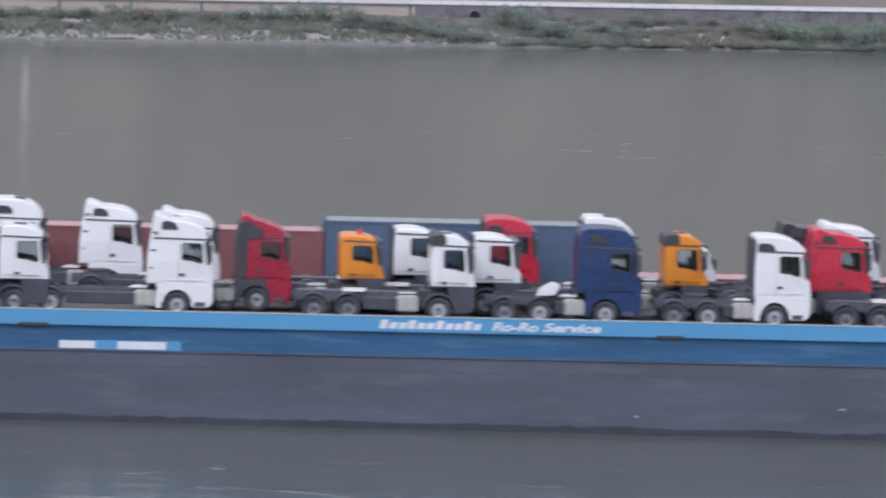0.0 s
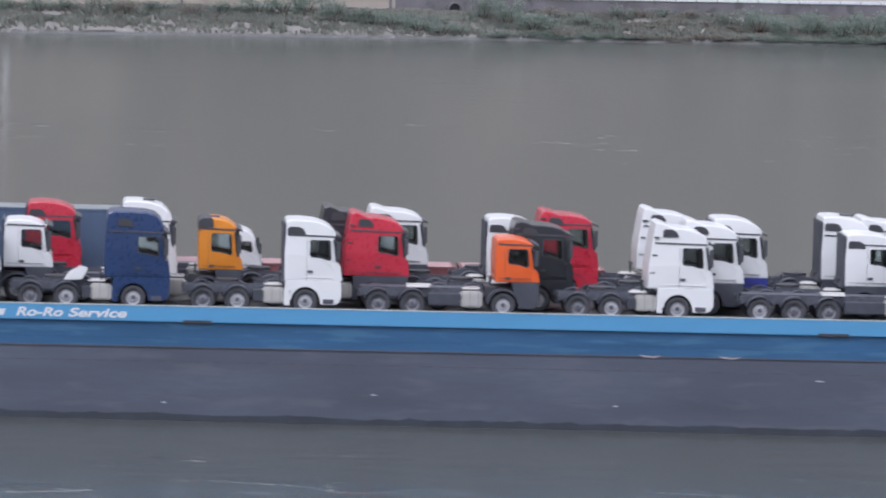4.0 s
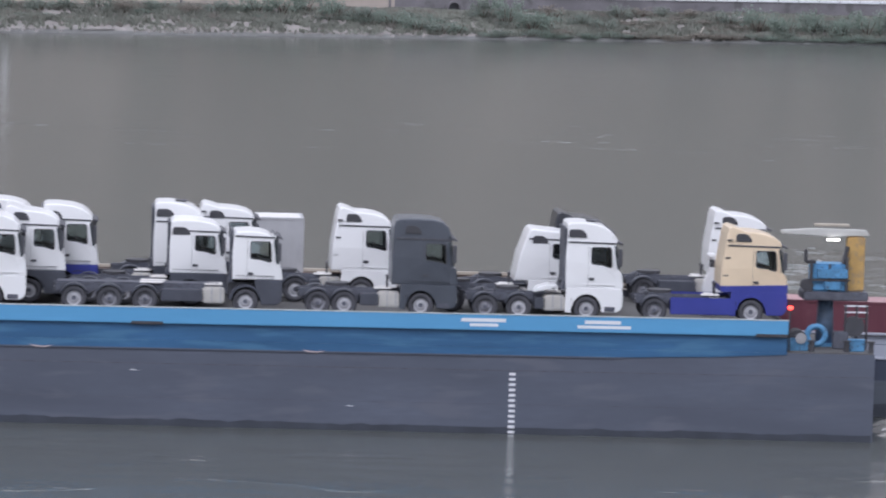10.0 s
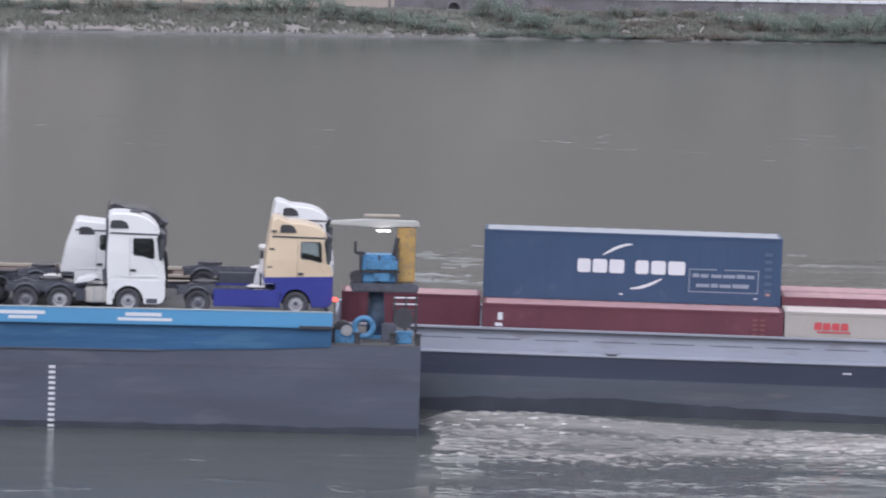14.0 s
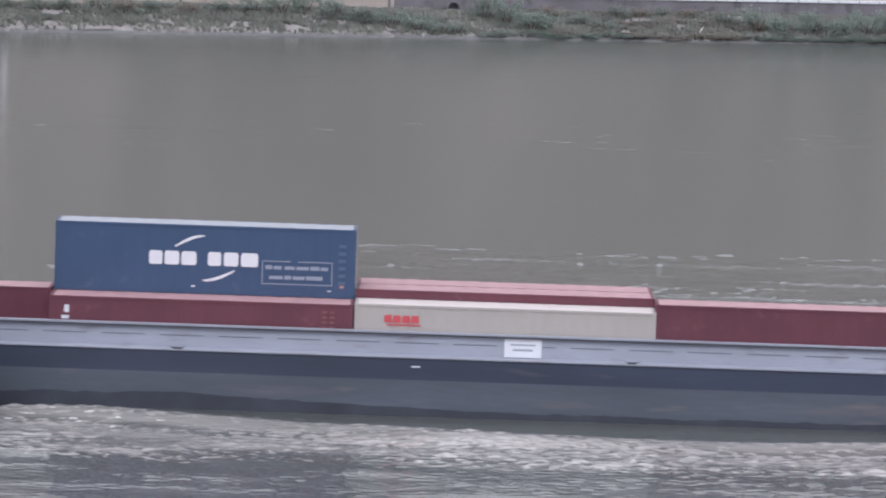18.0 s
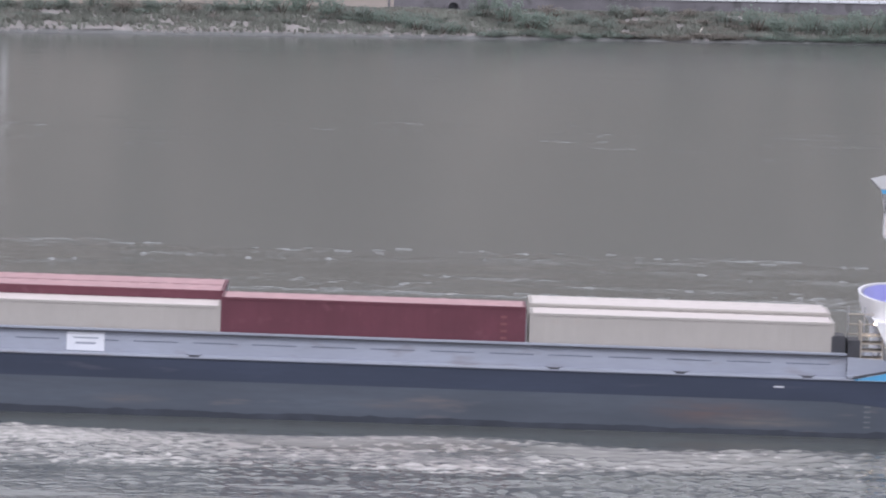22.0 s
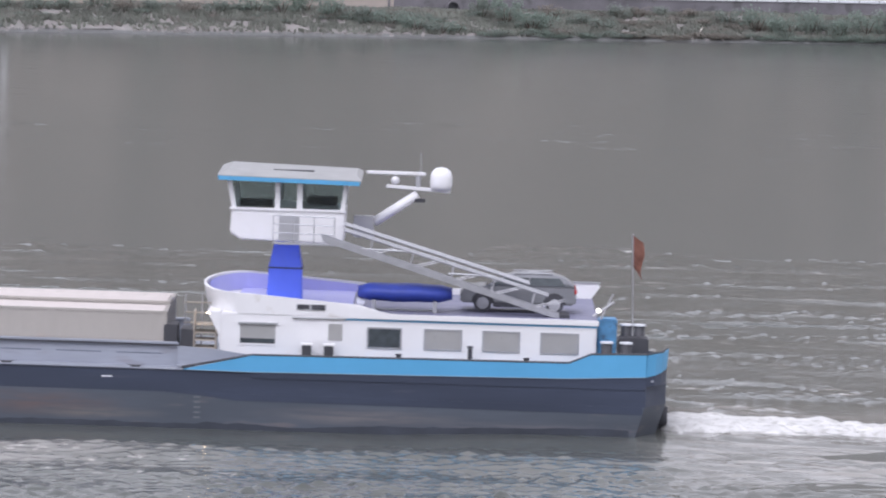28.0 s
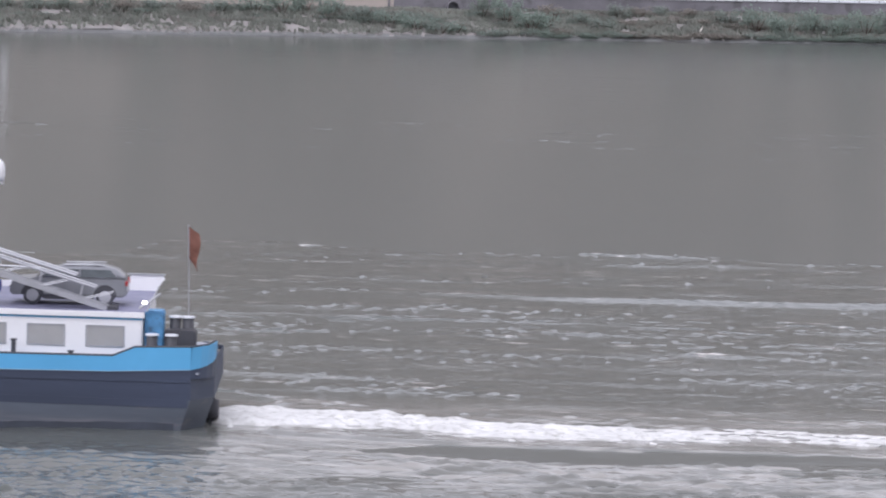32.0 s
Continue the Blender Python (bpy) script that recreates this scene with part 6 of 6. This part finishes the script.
def wake_height(X, Y):
    """The water's height over the plain river, in the ship's space."""
    edge = smooth(X, -16, -8) * (1 - smooth(X, 120, 129.5)) * smooth(Y, -34, -26) * (1 - smooth(Y, 84, 94.5))
    near = smooth(-Y + 2.8 * (1 - smooth(X, 6, 20)), 3.2, 4.6) * smooth(X, -2, 1)
    astern = smooth(X + 9 * smooth(Y, 12, 22), 69.5, 74) * smooth(Y, -3, 2) * (1 - smooth(Y, 20, 60) * 0.4)
    side = smooth(Y, 44, 58) * (1 - smooth(Y, 70, 92)) * smooth(X, -12, 6) * (1 - 0.5 * smooth(X, 60, 75))
    spot = smooth(patches(X * 0.6, Y * 1.6, 6, 3), -0.25, 0.5)
    spot2 = smooth(patches(X * 0.6, Y * 1.3, 9, 5), -0.2, 0.5)
    zone = np.clip(near + astern + side, 0, 1) * edge
    grain = waves(X * 0.8, Y * 1.2, (0.7, 1.9), 0.4, 14)
    share = np.clip(near * 0.95 + astern * 1.0 + side * 0.95, 0, 1)
    show = smooth(zone * (share + 0.3 * (spot - 0.5) + 0.2 * (spot2 - 0.5)) + 0.22 * grain * zone, 0.32, 0.5)
    chop = smooth(-Y, 8, 11.5) * (1 - 0.5 * smooth(X, 68, 78))
    w = waves(X, Y, (0.5, 1.0), 1.0, 11, 0.75)
    near_side = (0.012 * w + 0.04 * np.clip(w - 0.25 - 0.55 * smooth(-Y, 14, 20) * (1 - smooth(X, 32, 46)), 0, None)) * (1 + 0.5 * smooth(X, 34, 50)) * (1 - chop * (0.25 - 0.6 * smooth(X, 8, 28)))
    w = waves(X, Y, (0.5, 0.95), 1.0, 12, 0.85)
    behind = 0.006 * w + 0.055 * np.clip(w - 1.05 + 0.6 * spot, 0, None)
    near_side = near_side + (waves(X * 0.6, Y, (0.5, 1.1), 0.043, 16, 0.7) - 0.4 * near_side) * smooth(X, 64, 72)
    far = smooth(Y, -3, 3)
    fine = near_side * (1 - far) + behind * far + waves(X * 0.5, Y, (2.5, 6), 0.008, 15)
    swell = 0.05 * np.sin(2 * math.pi * (Y + 0.12 * X) / 9.5) * smooth(X, 64, 76) * smooth(-Y, -2, 4) * edge
    crest_y = -6.4 + 2.6 * (1 - smooth(X, 4, 20)) - 0.03 * X + 0.5 * np.sin(X * 0.21) + 0.3 * np.sin(X * 0.53 + 1)
    d = Y - crest_y
    crest = np.where(d > 0, 0.34 * np.exp(-(d / 1.2) ** 2), 0.34 * np.exp(-(d / 2.6) ** 2))
    crest = crest + 0.12 * np.exp(-((d + 6.4) / 1.5) ** 2)
    crest = crest * smooth(X, -2, 1) * (1 - smooth(X, 62, 78) * 0.8) * (0.85 + 0.25 * np.sin(X * 0.4)) * edge
    calm = 1 - 0.65 * np.exp(-((d + 1.8) / 1.3) ** 2) * near * (1 - smooth(X, 60, 70))
    stern_wave = 0.3 * smooth(X, 55, 66) * (1 - smooth(X, 69, 84)) * np.where(Y < 0, np.exp(-(Y / 4.5) ** 2), 1 - smooth(Y, 9, 16)) * edge
    far_line = 0.12 * np.exp(-((Y - 60.5 - 0.6 * np.sin(X * 0.2)) / 1.2) ** 2) * smooth(X, 60, 92) * edge
    return -0.09 + 0.12 * show + fine * show * (0.5 + 0.5 * spot) * calm * (1 + 0.3 * near + 0.6 * near * smooth(X, 66, 74)) + crest + far_line + swell + stern_wave


def wave_sheet(name, gx, gy, height, m, words):
    X, Y = np.meshgrid(gx, gy)
    idx = np.arange(X.size).reshape(X.shape)
    quads = np.stack([idx[:-1, :-1], idx[:-1, 1:], idx[1:, 1:], idx[1:, :-1]], -1).reshape(-1, 4)
    me = bpy.data.meshes.new(name)
    me.from_pydata(np.stack([X, Y, height(X, Y)], -1).reshape(-1, 3).tolist(), [], quads.tolist())
    me.polygons.foreach_set("use_smooth", [True] * len(quads))
    me.materials.append(RUFFLED)
    ob = new(name, me)
    if m:
        ob.matrix_basis = m
    return tagged(ob, words, "water", kind="stuff")


sails(wave_sheet("wake_water", np.concatenate([np.arange(-16, 0, 0.5), np.arange(0, 130, 0.22)]), np.concatenate([np.arange(-34, -2, 0.12), np.arange(-2, 60, 0.18), np.arange(60, 95, 0.3)]),
                 wake_height, WAKE, "ruffled wake water running with the ship"))


def ripple_height(X, Y):
    edge = smooth(X, -75, -60) * (1 - smooth(X, 60, 75)) * smooth(Y, 362, 372) * (1 - smooth(Y, 402, 414))
    spot = smooth(patches(X * 0.5, Y * 1.8, 4.2, 55), 0.66, 1.2)
    return -0.05 + 0.06 * smooth(spot * edge + 0.7 * waves(X * 1.1, Y * 1.5, (0.9, 1.8), 0.6, 52) * spot, 0.5, 0.8) + waves(X * 0.8, Y * 1.3, (0.9, 1.8), 0.009, 53) * spot * edge


wave_sheet("current_ripples", np.arange(-76, 76, 0.28), np.arange(361, 415, 0.28), ripple_height, None, "bright ripples where the current runs")


def shallow_height(X, Y):
    edge = smooth(X, -40, -30) * (1 - smooth(X, 30, 40)) * smooth(Y, 161, 168) * (1 - smooth(Y, 207, 212))
    spot = smooth(patches(X * 0.6, Y * 1.4, 3.2, 61), 0.45, 1.0) * edge
    w = waves(X, Y, (0.5, 1.1), 1.0, 63, 0.8)
    return -0.02 + 0.03 * smooth(spot, 0.1, 0.6) + 0.05 * np.clip(w - 0.95, 0, None) * spot


wave_sheet("near_ripples", np.arange(-41, 41, 0.25), np.arange(160, 213, 0.2), shallow_height, None, "scattered ripples on the near water")

FOAM = mat("white river foam", (0.66, 0.65, 0.64), 0.7, var=0.2, scale=1.2, dirt=(0.4, 0.39, 0.37), dirt_at=0.52, bump=0.6, bump_scale=4)


def foam_sheet(name, xs, ys, mask, lift, label):
    """Small lumps of foam wherever the mask says so."""
    FX, FY_ = np.meshgrid(xs, ys)
    m = mask(FX, FY_)
    h = 0.03 + lift(FX, FY_)
    h = np.where(m > 0.0, h, h - 0.25)
    keep = m > 0.0
    k = np.arange(FX.size).reshape(FX.shape)
    any4 = keep[:-1, :-1] | keep[:-1, 1:] | keep[1:, 1:] | keep[1:, :-1]
    q = np.stack([k[:-1, :-1], k[:-1, 1:], k[1:, 1:], k[1:, :-1]], -1)[any4]
    used = np.unique(q)
    back = np.full(FX.size, -1)
    back[used] = np.arange(len(used))
    v = np.stack([FX, FY_, h], -1).reshape(-1, 3)[used]
    mesh = bpy.data.meshes.new(name)
    mesh.from_pydata(v.tolist(), [], back[q].tolist())
    mesh.polygons.foreach_set("use_smooth", [True] * len(q))
    mesh.materials.append(FOAM)
    ob = new(name, mesh)
    ob.matrix_basis = WAKE
    tagged(ob, label, "foam", kind="stuff")
    return sails(ob)


def wash_mask(x, y):
    x = x + 1.2
    c = 4.6 + 0.03 * (x - 70) + 0.5 * np.sin(x * 0.35) + 0.3 * np.sin(x * 0.9)
    wdt = 2.6 * smooth(x, 69.6, 72) * (1 - 0.45 * smooth(x, 74, 100))
    n = waves(x, y * 1.7, (0.5, 2.5), 0.5, 21)
    return 1 - ((y - c) / np.maximum(wdt, 0.05)) ** 2 + n * (0.4 + 0.03 * (x - 70)) - 0.35 * smooth(x, 80, 125)


def wash_lift(x, y):
    return (0.12 + 0.13 * np.abs(waves(x, y, (0.5, 2.0), 0.5, 22))) * (1 - 0.75 * smooth(x, 72, 100)) * np.clip(wash_mask(x, y), 0, 1) + 0.3 * (1 - smooth(x, 69, 84))


foam_sheet("propeller_foam", np.arange(68.4, 127, 0.22), np.arange(0.5, 10.5, 0.16), wash_mask, wash_lift, "white churning propeller wash")


def bow_mask(x, y):
    n = waves(x * 0.5, y * 1.6, (0.35, 1.2), 0.9, 31)
    return n - 0.75 - 0.9 * smooth(x, 3, 16) - ((y + 5.2 + 0.12 * x) / 2.2) ** 2 * 0.6


foam_sheet("bow_foam", np.arange(-0.4, 18, 0.1), np.arange(-11, -2.2, 0.1), bow_mask, wake_height, "streaks of foam beside the hull")


# ---- far bank: walls, rocks, scrub ----
WALL_PALE = mat("pale beige retaining wall", (0.46, 0.4, 0.36), 0.85, var=0.1, scale=0.25, dirt=(0.33, 0.29, 0.27), dirt_at=0.58, bump=0.3, bump_scale=3)
WALL_DARK = mat("dark weathered stone wall", (0.19, 0.18, 0.195), 0.85, var=0.2, scale=0.4, dirt=(0.1, 0.1, 0.1), dirt_at=0.55, bump=0.4, bump_scale=3)
wall_l = tagged(made("wall_west", WALL_PALE, boxes((-120, -2.6, 9.0, 9.6, 1.2, 3.45)), None, "pale beige retaining wall above the bank"), kind="structure")
wall_l.matrix_basis = SHORE
for x in np.arange(-94.2, -3, 7.0):
    made("wall_joint", WALL_DARK, boxes((float(x), float(x) + 0.22, 8.94, 9.0, 1.4, 3.45)), wall_l)
made("wall_coping", WALL_DARK, boxes((-120, -2.6, 8.9, 9.7, 3.45, 3.6)), wall_l)
wall_r = tagged(made("wall_east", WALL_DARK, boxes((-2.6, 120, 9.0, 9.7, 0.8, 3.6)), None, "dark stone retaining wall above the bank"), kind="structure")
wall_r.matrix_basis = SHORE
made("wall_coping", MARK, boxes((-2.6, 120, 8.9, 9.75, 3.6, 3.82)), wall_r, "white painted coping")
for x in np.arange(0, 110, 2.2):
    made("coping_joint", WALL_DARK, boxes((float(x), float(x) + 0.06, 8.88, 9.76, 3.6, 3.825)), wall_r)
road = tagged(made("road", mat("pale concrete road", (0.42, 0.4, 0.4), 0.8, var=0.08, scale=0.5), boxes((-120, 120, 9.7, 22, 3.3, 3.5))), label="pale road behind the wall", kind="structure")
road.matrix_basis = SHORE
culvert = thing("culvert", SHORE @ pose(3.4, 8.6, 2.1), "dark round culvert mouth in the wall", "culvert")
made("ring", WALL_DARK, lambda bm: loft(bm, [[(r * math.cos(2 * math.pi * i / 16), y, 0.4 + r * math.sin(2 * math.pi * i / 16)) for i in range(16)] for r, y in ((0.7, 0.4), (0.7, 0.0), (0.55, 0.0), (0.55, 0.4))], caps=False), culvert)
made("bore", BLACK, lambda bm: tube(bm, (0, 0.3, 0.4), (0, 0.42, 0.4), 0.56, 16), culvert)
pole = thing("marker_pole", SHORE @ pose(-41.0, 9.8, 3.5), "tall white marker pole above the bank", "pole")
made("shaft", WHITE, lambda bm: tube(bm, (0, 0, 0), (0, 0, 5.2), 0.3, 12, 0.28), pole)
made("foot", WALL_DARK, boxes((-0.6, 0.6, -0.6, 0.6, 0, 0.3)), pole)

STONE = mat("pale river stone", (0.3, 0.285, 0.275), 0.85, var=0.3, scale=0.8)


def rocks(bm_count, seed):
    r = random.Random(seed)
    verts, faces = [], []
    for _ in range(bm_count):
        x = r.uniform(-62, 62)
        t = noise.noise((x * 0.13, 3.3, 0))
        if r.random() > (0.22 if x < 2 else 0.08) + 0.8 * t:
            continue
        y = abs(r.gauss(0, 0.5)) if r.random() < 0.85 else r.uniform(0, 8)
        s = r.uniform(0.07, 0.19) * (1.4 if y < 1 else 0.9)
        z = bank_z(x, y)
        b = len(verts)
        a0 = r.uniform(0, 6)
        for k in range(5):
            a = a0 + k * 1.2566
            verts.append((x + s * 1.3 * math.cos(a) * r.uniform(0.7, 1.2), y + s * math.sin(a) * r.uniform(0.7, 1.2), z - 0.1))
        for k in range(5):
            a = a0 + 0.3 + k * 1.2566
            verts.append((x + s * 0.8 * math.cos(a) * r.uniform(0.7, 1.2), y + s * 0.7 * math.sin(a), z + s * r.uniform(0.5, 0.9)))
        faces += [(b + k, b + (k + 1) % 5, b + 5 + (k + 1) % 5, b + 5 + k) for k in range(5)] + [(b + 5, b + 6, b + 7, b + 8, b + 9)]
    me = bpy.data.meshes.new("bank_stones")
    me.from_pydata(verts, [], faces)
    me.materials.append(STONE)
    ob = new("bank_stones", me)
    ob.matrix_basis = SHORE
    return tagged(ob, "pale loose stones along the water's edge", "stones", kind="stuff")


rocks(1100, 5)
# leaf and grass colours are lightened to carry the distant haze
LEAF = [mat("grey green willow leaves", (0.325, 0.385, 0.335), 0.7, var=0.2, scale=1.2), mat("dull green scrub leaves", (0.315, 0.355, 0.315), 0.7, var=0.2, scale=1.2),
        mat("dry olive scrub", (0.35, 0.325, 0.29), 0.8, var=0.2, scale=1.2)]
GRASS = mat("rough bank grass", (0.36, 0.372, 0.33), 0.85, var=0.25, scale=0.25, dirt=(0.36, 0.325, 0.3), dirt_at=0.55)
for m in LEAF + [GRASS]:  # light shines through the leaves
    n, l = m.node_tree.nodes, m.node_tree.links
    thin, both = n.new("ShaderNodeBsdfTranslucent"), n.new("ShaderNodeMixShader")
    l.new(n["Principled BSDF"].inputs["Base Color"].links[0].from_socket, thin.inputs["Color"])
    both.inputs[0].default_value = 0.6
    l.new(n["Principled BSDF"].outputs[0], both.inputs[1]), l.new(thin.outputs[0], both.inputs[2])
    l.new(both.outputs[0], n["Material Output"].inputs["Surface"])


def leaf_cloud(bm, seed, n, rx, ry, rz, size):
    r = random.Random(seed)
    lobes = [(r.uniform(-0.6, 0.6) * rx, r.uniform(-0.5, 0.5) * ry, r.uniform(0.35, 0.8) * rz, r.uniform(0.3, 0.6)) for _ in range(9)]
    for _ in range(n):
        lx, ly, lz, k = r.choice(lobes)
        d = Vector((r.gauss(0, 1), r.gauss(0, 1), r.gauss(0, 1))).normalized() * r.uniform(0.5, 1.05)
        c = Vector((lx + d.x * rx * k, ly + d.y * ry * k, max(0.05, lz + d.z * rz * k * 0.7)))
        u = Vector((r.gauss(0, 1), r.gauss(0, 1), r.gauss(0, 1))).normalized()
        v = u.cross(Vector((r.gauss(0, 1), r.gauss(0, 1), r.gauss(0, 1)))).normalized()
        s = size * r.uniform(0.6, 1.4)
        bm.faces.new([bm.verts.new(c + p) for p in (u * s, v * s * 0.5, -u * s, -v * s * 0.5)])


CROWNS = []
for i in range(5):
    bm = bmesh.new()
    leaf_cloud(bm, 60 + i, 520, 1.15, 0.8, 1.0, 0.075)
    me = bpy.data.meshes.new("crown")
    bm.to_mesh(me)
    bm.free()
    me.materials.append(LEAF[0])
    CROWNS.append(me)
STEMS = shared("stem", BROWN, lambda bm: [tube(bm, (0, 0, -0.2), (0.5 * math.cos(a), 0.4 * math.sin(a), 0.7), 0.03, 5, 0.01) for a in np.arange(0, 6.2, 0.9)])
r = random.Random(12)
BUSHES = [(-39, 5.5, 1.6, 1.3, 1), (-36.5, 6, 1.7, 1.2, 1), (-33, 6.5, 1.5, 1.6, 1), (-30.5, 5.5, 1.6, 1.3, 2), (-27, 6, 1.8, 1.1, 1), (-24, 5.5, 1.6, 1.1, 2), (-21, 6, 1.9, 1.3, 1), (-17.5, 6, 1.8, 1.7, 0),
          (-15, 5.5, 1.6, 1.8, 0), (-12.5, 6, 1.7, 1.9, 0), (-10, 5, 1.9, 1.8, 0), (-7.5, 4, 2.0, 1.5, 1), (-5, 3, 1.8, 1.5, 0), (-2.5, 2, 2.0, 1.4, 0), (-0.5, 1.2, 1.8, 1.2, 1), (1.2, 1.5, 1.4, 1.2, 0),
          (5.2, 5.5, 1.6, 2.0, 1), (7.2, 4, 1.8, 2.4, 0), (9.0, 1.8, 1.9, 1.4, 0), (10.8, 2.5, 1.7, 1.5, 0), (12.5, 5.5, 1.7, 1.5, 2), (14.5, 3.5, 1.6, 1.4, 1), (16.4, 2.2, 1.5, 1.3, 1), (19.5, 6, 1.3, 1.4, 1), (22, 6.5, 1.3, 1.1, 2),
          (24.5, 7, 1.3, 1.0, 1), (27, 6.5, 1.4, 1.0, 2), (30.5, 5, 1.5, 1.4, 1), (33, 3.5, 2.0, 1.9, 0), (35.5, 2, 1.9, 1.6, 0), (38.5, 2.5, 2.0, 1.9, 0), (41, 1.5, 1.9, 1.7, 0), (44, 2, 2.0, 2.1, 0), (47, 2, 2.0, 2.0, 1), (50, 3, 2, 2, 0),
          (-42, 6, 1.6, 1.2, 1), (-45, 5.5, 1.8, 1.4, 1), (-48, 6, 1.8, 1.4, 0)]
for _ in range(60):  # low growth that fills the gaps between the taller scrub
    x = r.uniform(-50, 52)
    low = 5 < x < 20 or x > 32
    BUSHES.append((x, r.uniform(0.6, 5) if low else r.uniform(2.4, 7), r.uniform(1.1, 1.9), r.uniform(0.35, 0.75), r.choice((0, 1, 1, 2)) if not 18 < x < 31 else 2))
for _ in range(75):  # growth that hangs over the water
    x = r.uniform(2, 52)
    BUSHES.append((x, r.uniform(0.1, 1.0), r.uniform(1.0, 1.7), r.uniform(0.25, 0.6), r.choice((0, 1)) if not 19 < x < 31 else 2))
for i, (x, y, wd, ht, tone) in enumerate(BUSHES):
    words = ("grey green willow scrub on the stony bank", "dull green scrub on the stony bank", "dry olive scrub on the stony bank")[tone]
    b = thing("bush", SHORE @ pose(x, y, bank_z(x, y) - 0.1, 0, 0, r.uniform(0, 30)), words, "bush", "bank scrub")
    st = part("stem", STEMS, BROWN, b)
    st.scale = (wd, wd, ht)
    cr = part("crown", CROWNS[i % 5], LEAF[tone], b)
    cr.scale = (wd, wd * 0.9, ht * (1.2 if x > 30 or 5 < x < 12 else 1.0))


def tufts(n, seed):
    q = random.Random(seed)
    verts, faces = [], []
    for _ in range(n):
        x, y = q.uniform(-58, 58), q.uniform(0.5, 9)
        if y < 2.2 and x < 3 and q.random() < 0.6 or noise.noise((x * 0.3, y * 0.5, 4.0)) < -0.3 + 0.4 * q.random() - 0.2:
            continue
        z, s = bank_z(x, y), q.uniform(0.12, 0.34) * (1.3 + 0.9 * noise.noise((x * 0.15, y * 0.3, 8.0)))
        for k in range(4):
            a = q.uniform(0, 3.14)
            dx, dy, lean = 0.13 * math.cos(a), 0.13 * math.sin(a), q.uniform(-0.25, 0.25)
            b = len(verts)
            verts += [(x - dx, y - dy, z - 0.05), (x + dx, y + dy, z - 0.05), (x + dx * 0.4 + lean, y + dy * 0.4, z + s), (x - dx * 0.6 + lean, y - dy * 0.6, z + s * 0.8)]
            faces.append((b, b + 1, b + 2, b + 3))
    me = bpy.data.meshes.new("bank_grass")
    me.from_pydata(verts, [], faces)
    me.materials.append(GRASS)
    ob = new("bank_grass", me)
    ob.matrix_basis = SHORE
    tagged(ob, "rough green and dry grass on the bank", "grass", kind="stuff")


tufts(17000, 9)
log = thing("driftwood", SHORE @ pose(26.0, 0.9, 0.2), "bleached dead branch stranded at the water", "driftwood")
made("trunk", mat("bleached driftwood", (0.5, 0.45, 0.4), 0.8, var=0.15), lambda bm: [tube(bm, (-0.8, 0, 0.15), (0.0, 0.3, 0.4), 0.1, 7, 0.08), tube(bm, (0, 0.3, 0.4), (0.75, 1.0, 1.2), 0.08, 7, 0.04)], log)
made("twig", STONE, lambda bm: tube(bm, (0, 0.3, 0.4), (0.9, -0.2, 0.3), 0.06, 6, 0.03), log)
log2 = thing("driftwood", SHORE @ pose(-34.5, 0.5, 0.25), "long bleached log lying on the stones", "driftwood")
made("trunk", STONE, lambda bm: tube(bm, (-1.6, 0, 0.1), (1.5, 0.2, 0.15), 0.13, 8, 0.09), log2)
made("twig", STONE, lambda bm: tube(bm, (0.9, 0.1, 0.15), (1.9, 0.6, 0.5), 0.06, 6, 0.03), log2)


# ---- motions ----
TRACK = [(0, -63.25), (2, -54.22), (4, -45.177), (6, -36.13), (8, -27.1), (10, -17.979), (12, -8.957), (14, 0), (16, 8.83), (18, 17.594),
         (20, 26.351), (22, 35.134), (24, 43.975), (26, 52.843), (28, 61.706), (30, 70.566), (32, 79.421)]
COURSE = radians(8.3528)


def motions():
    """The whole convoy runs down river together."""
    for ob, m in MOVERS:
        walk(ob, [(t, Matrix.Translation((-math.cos(COURSE) * s, -math.sin(COURSE) * s, 0)) @ m) for t, s in TRACK])


motions()
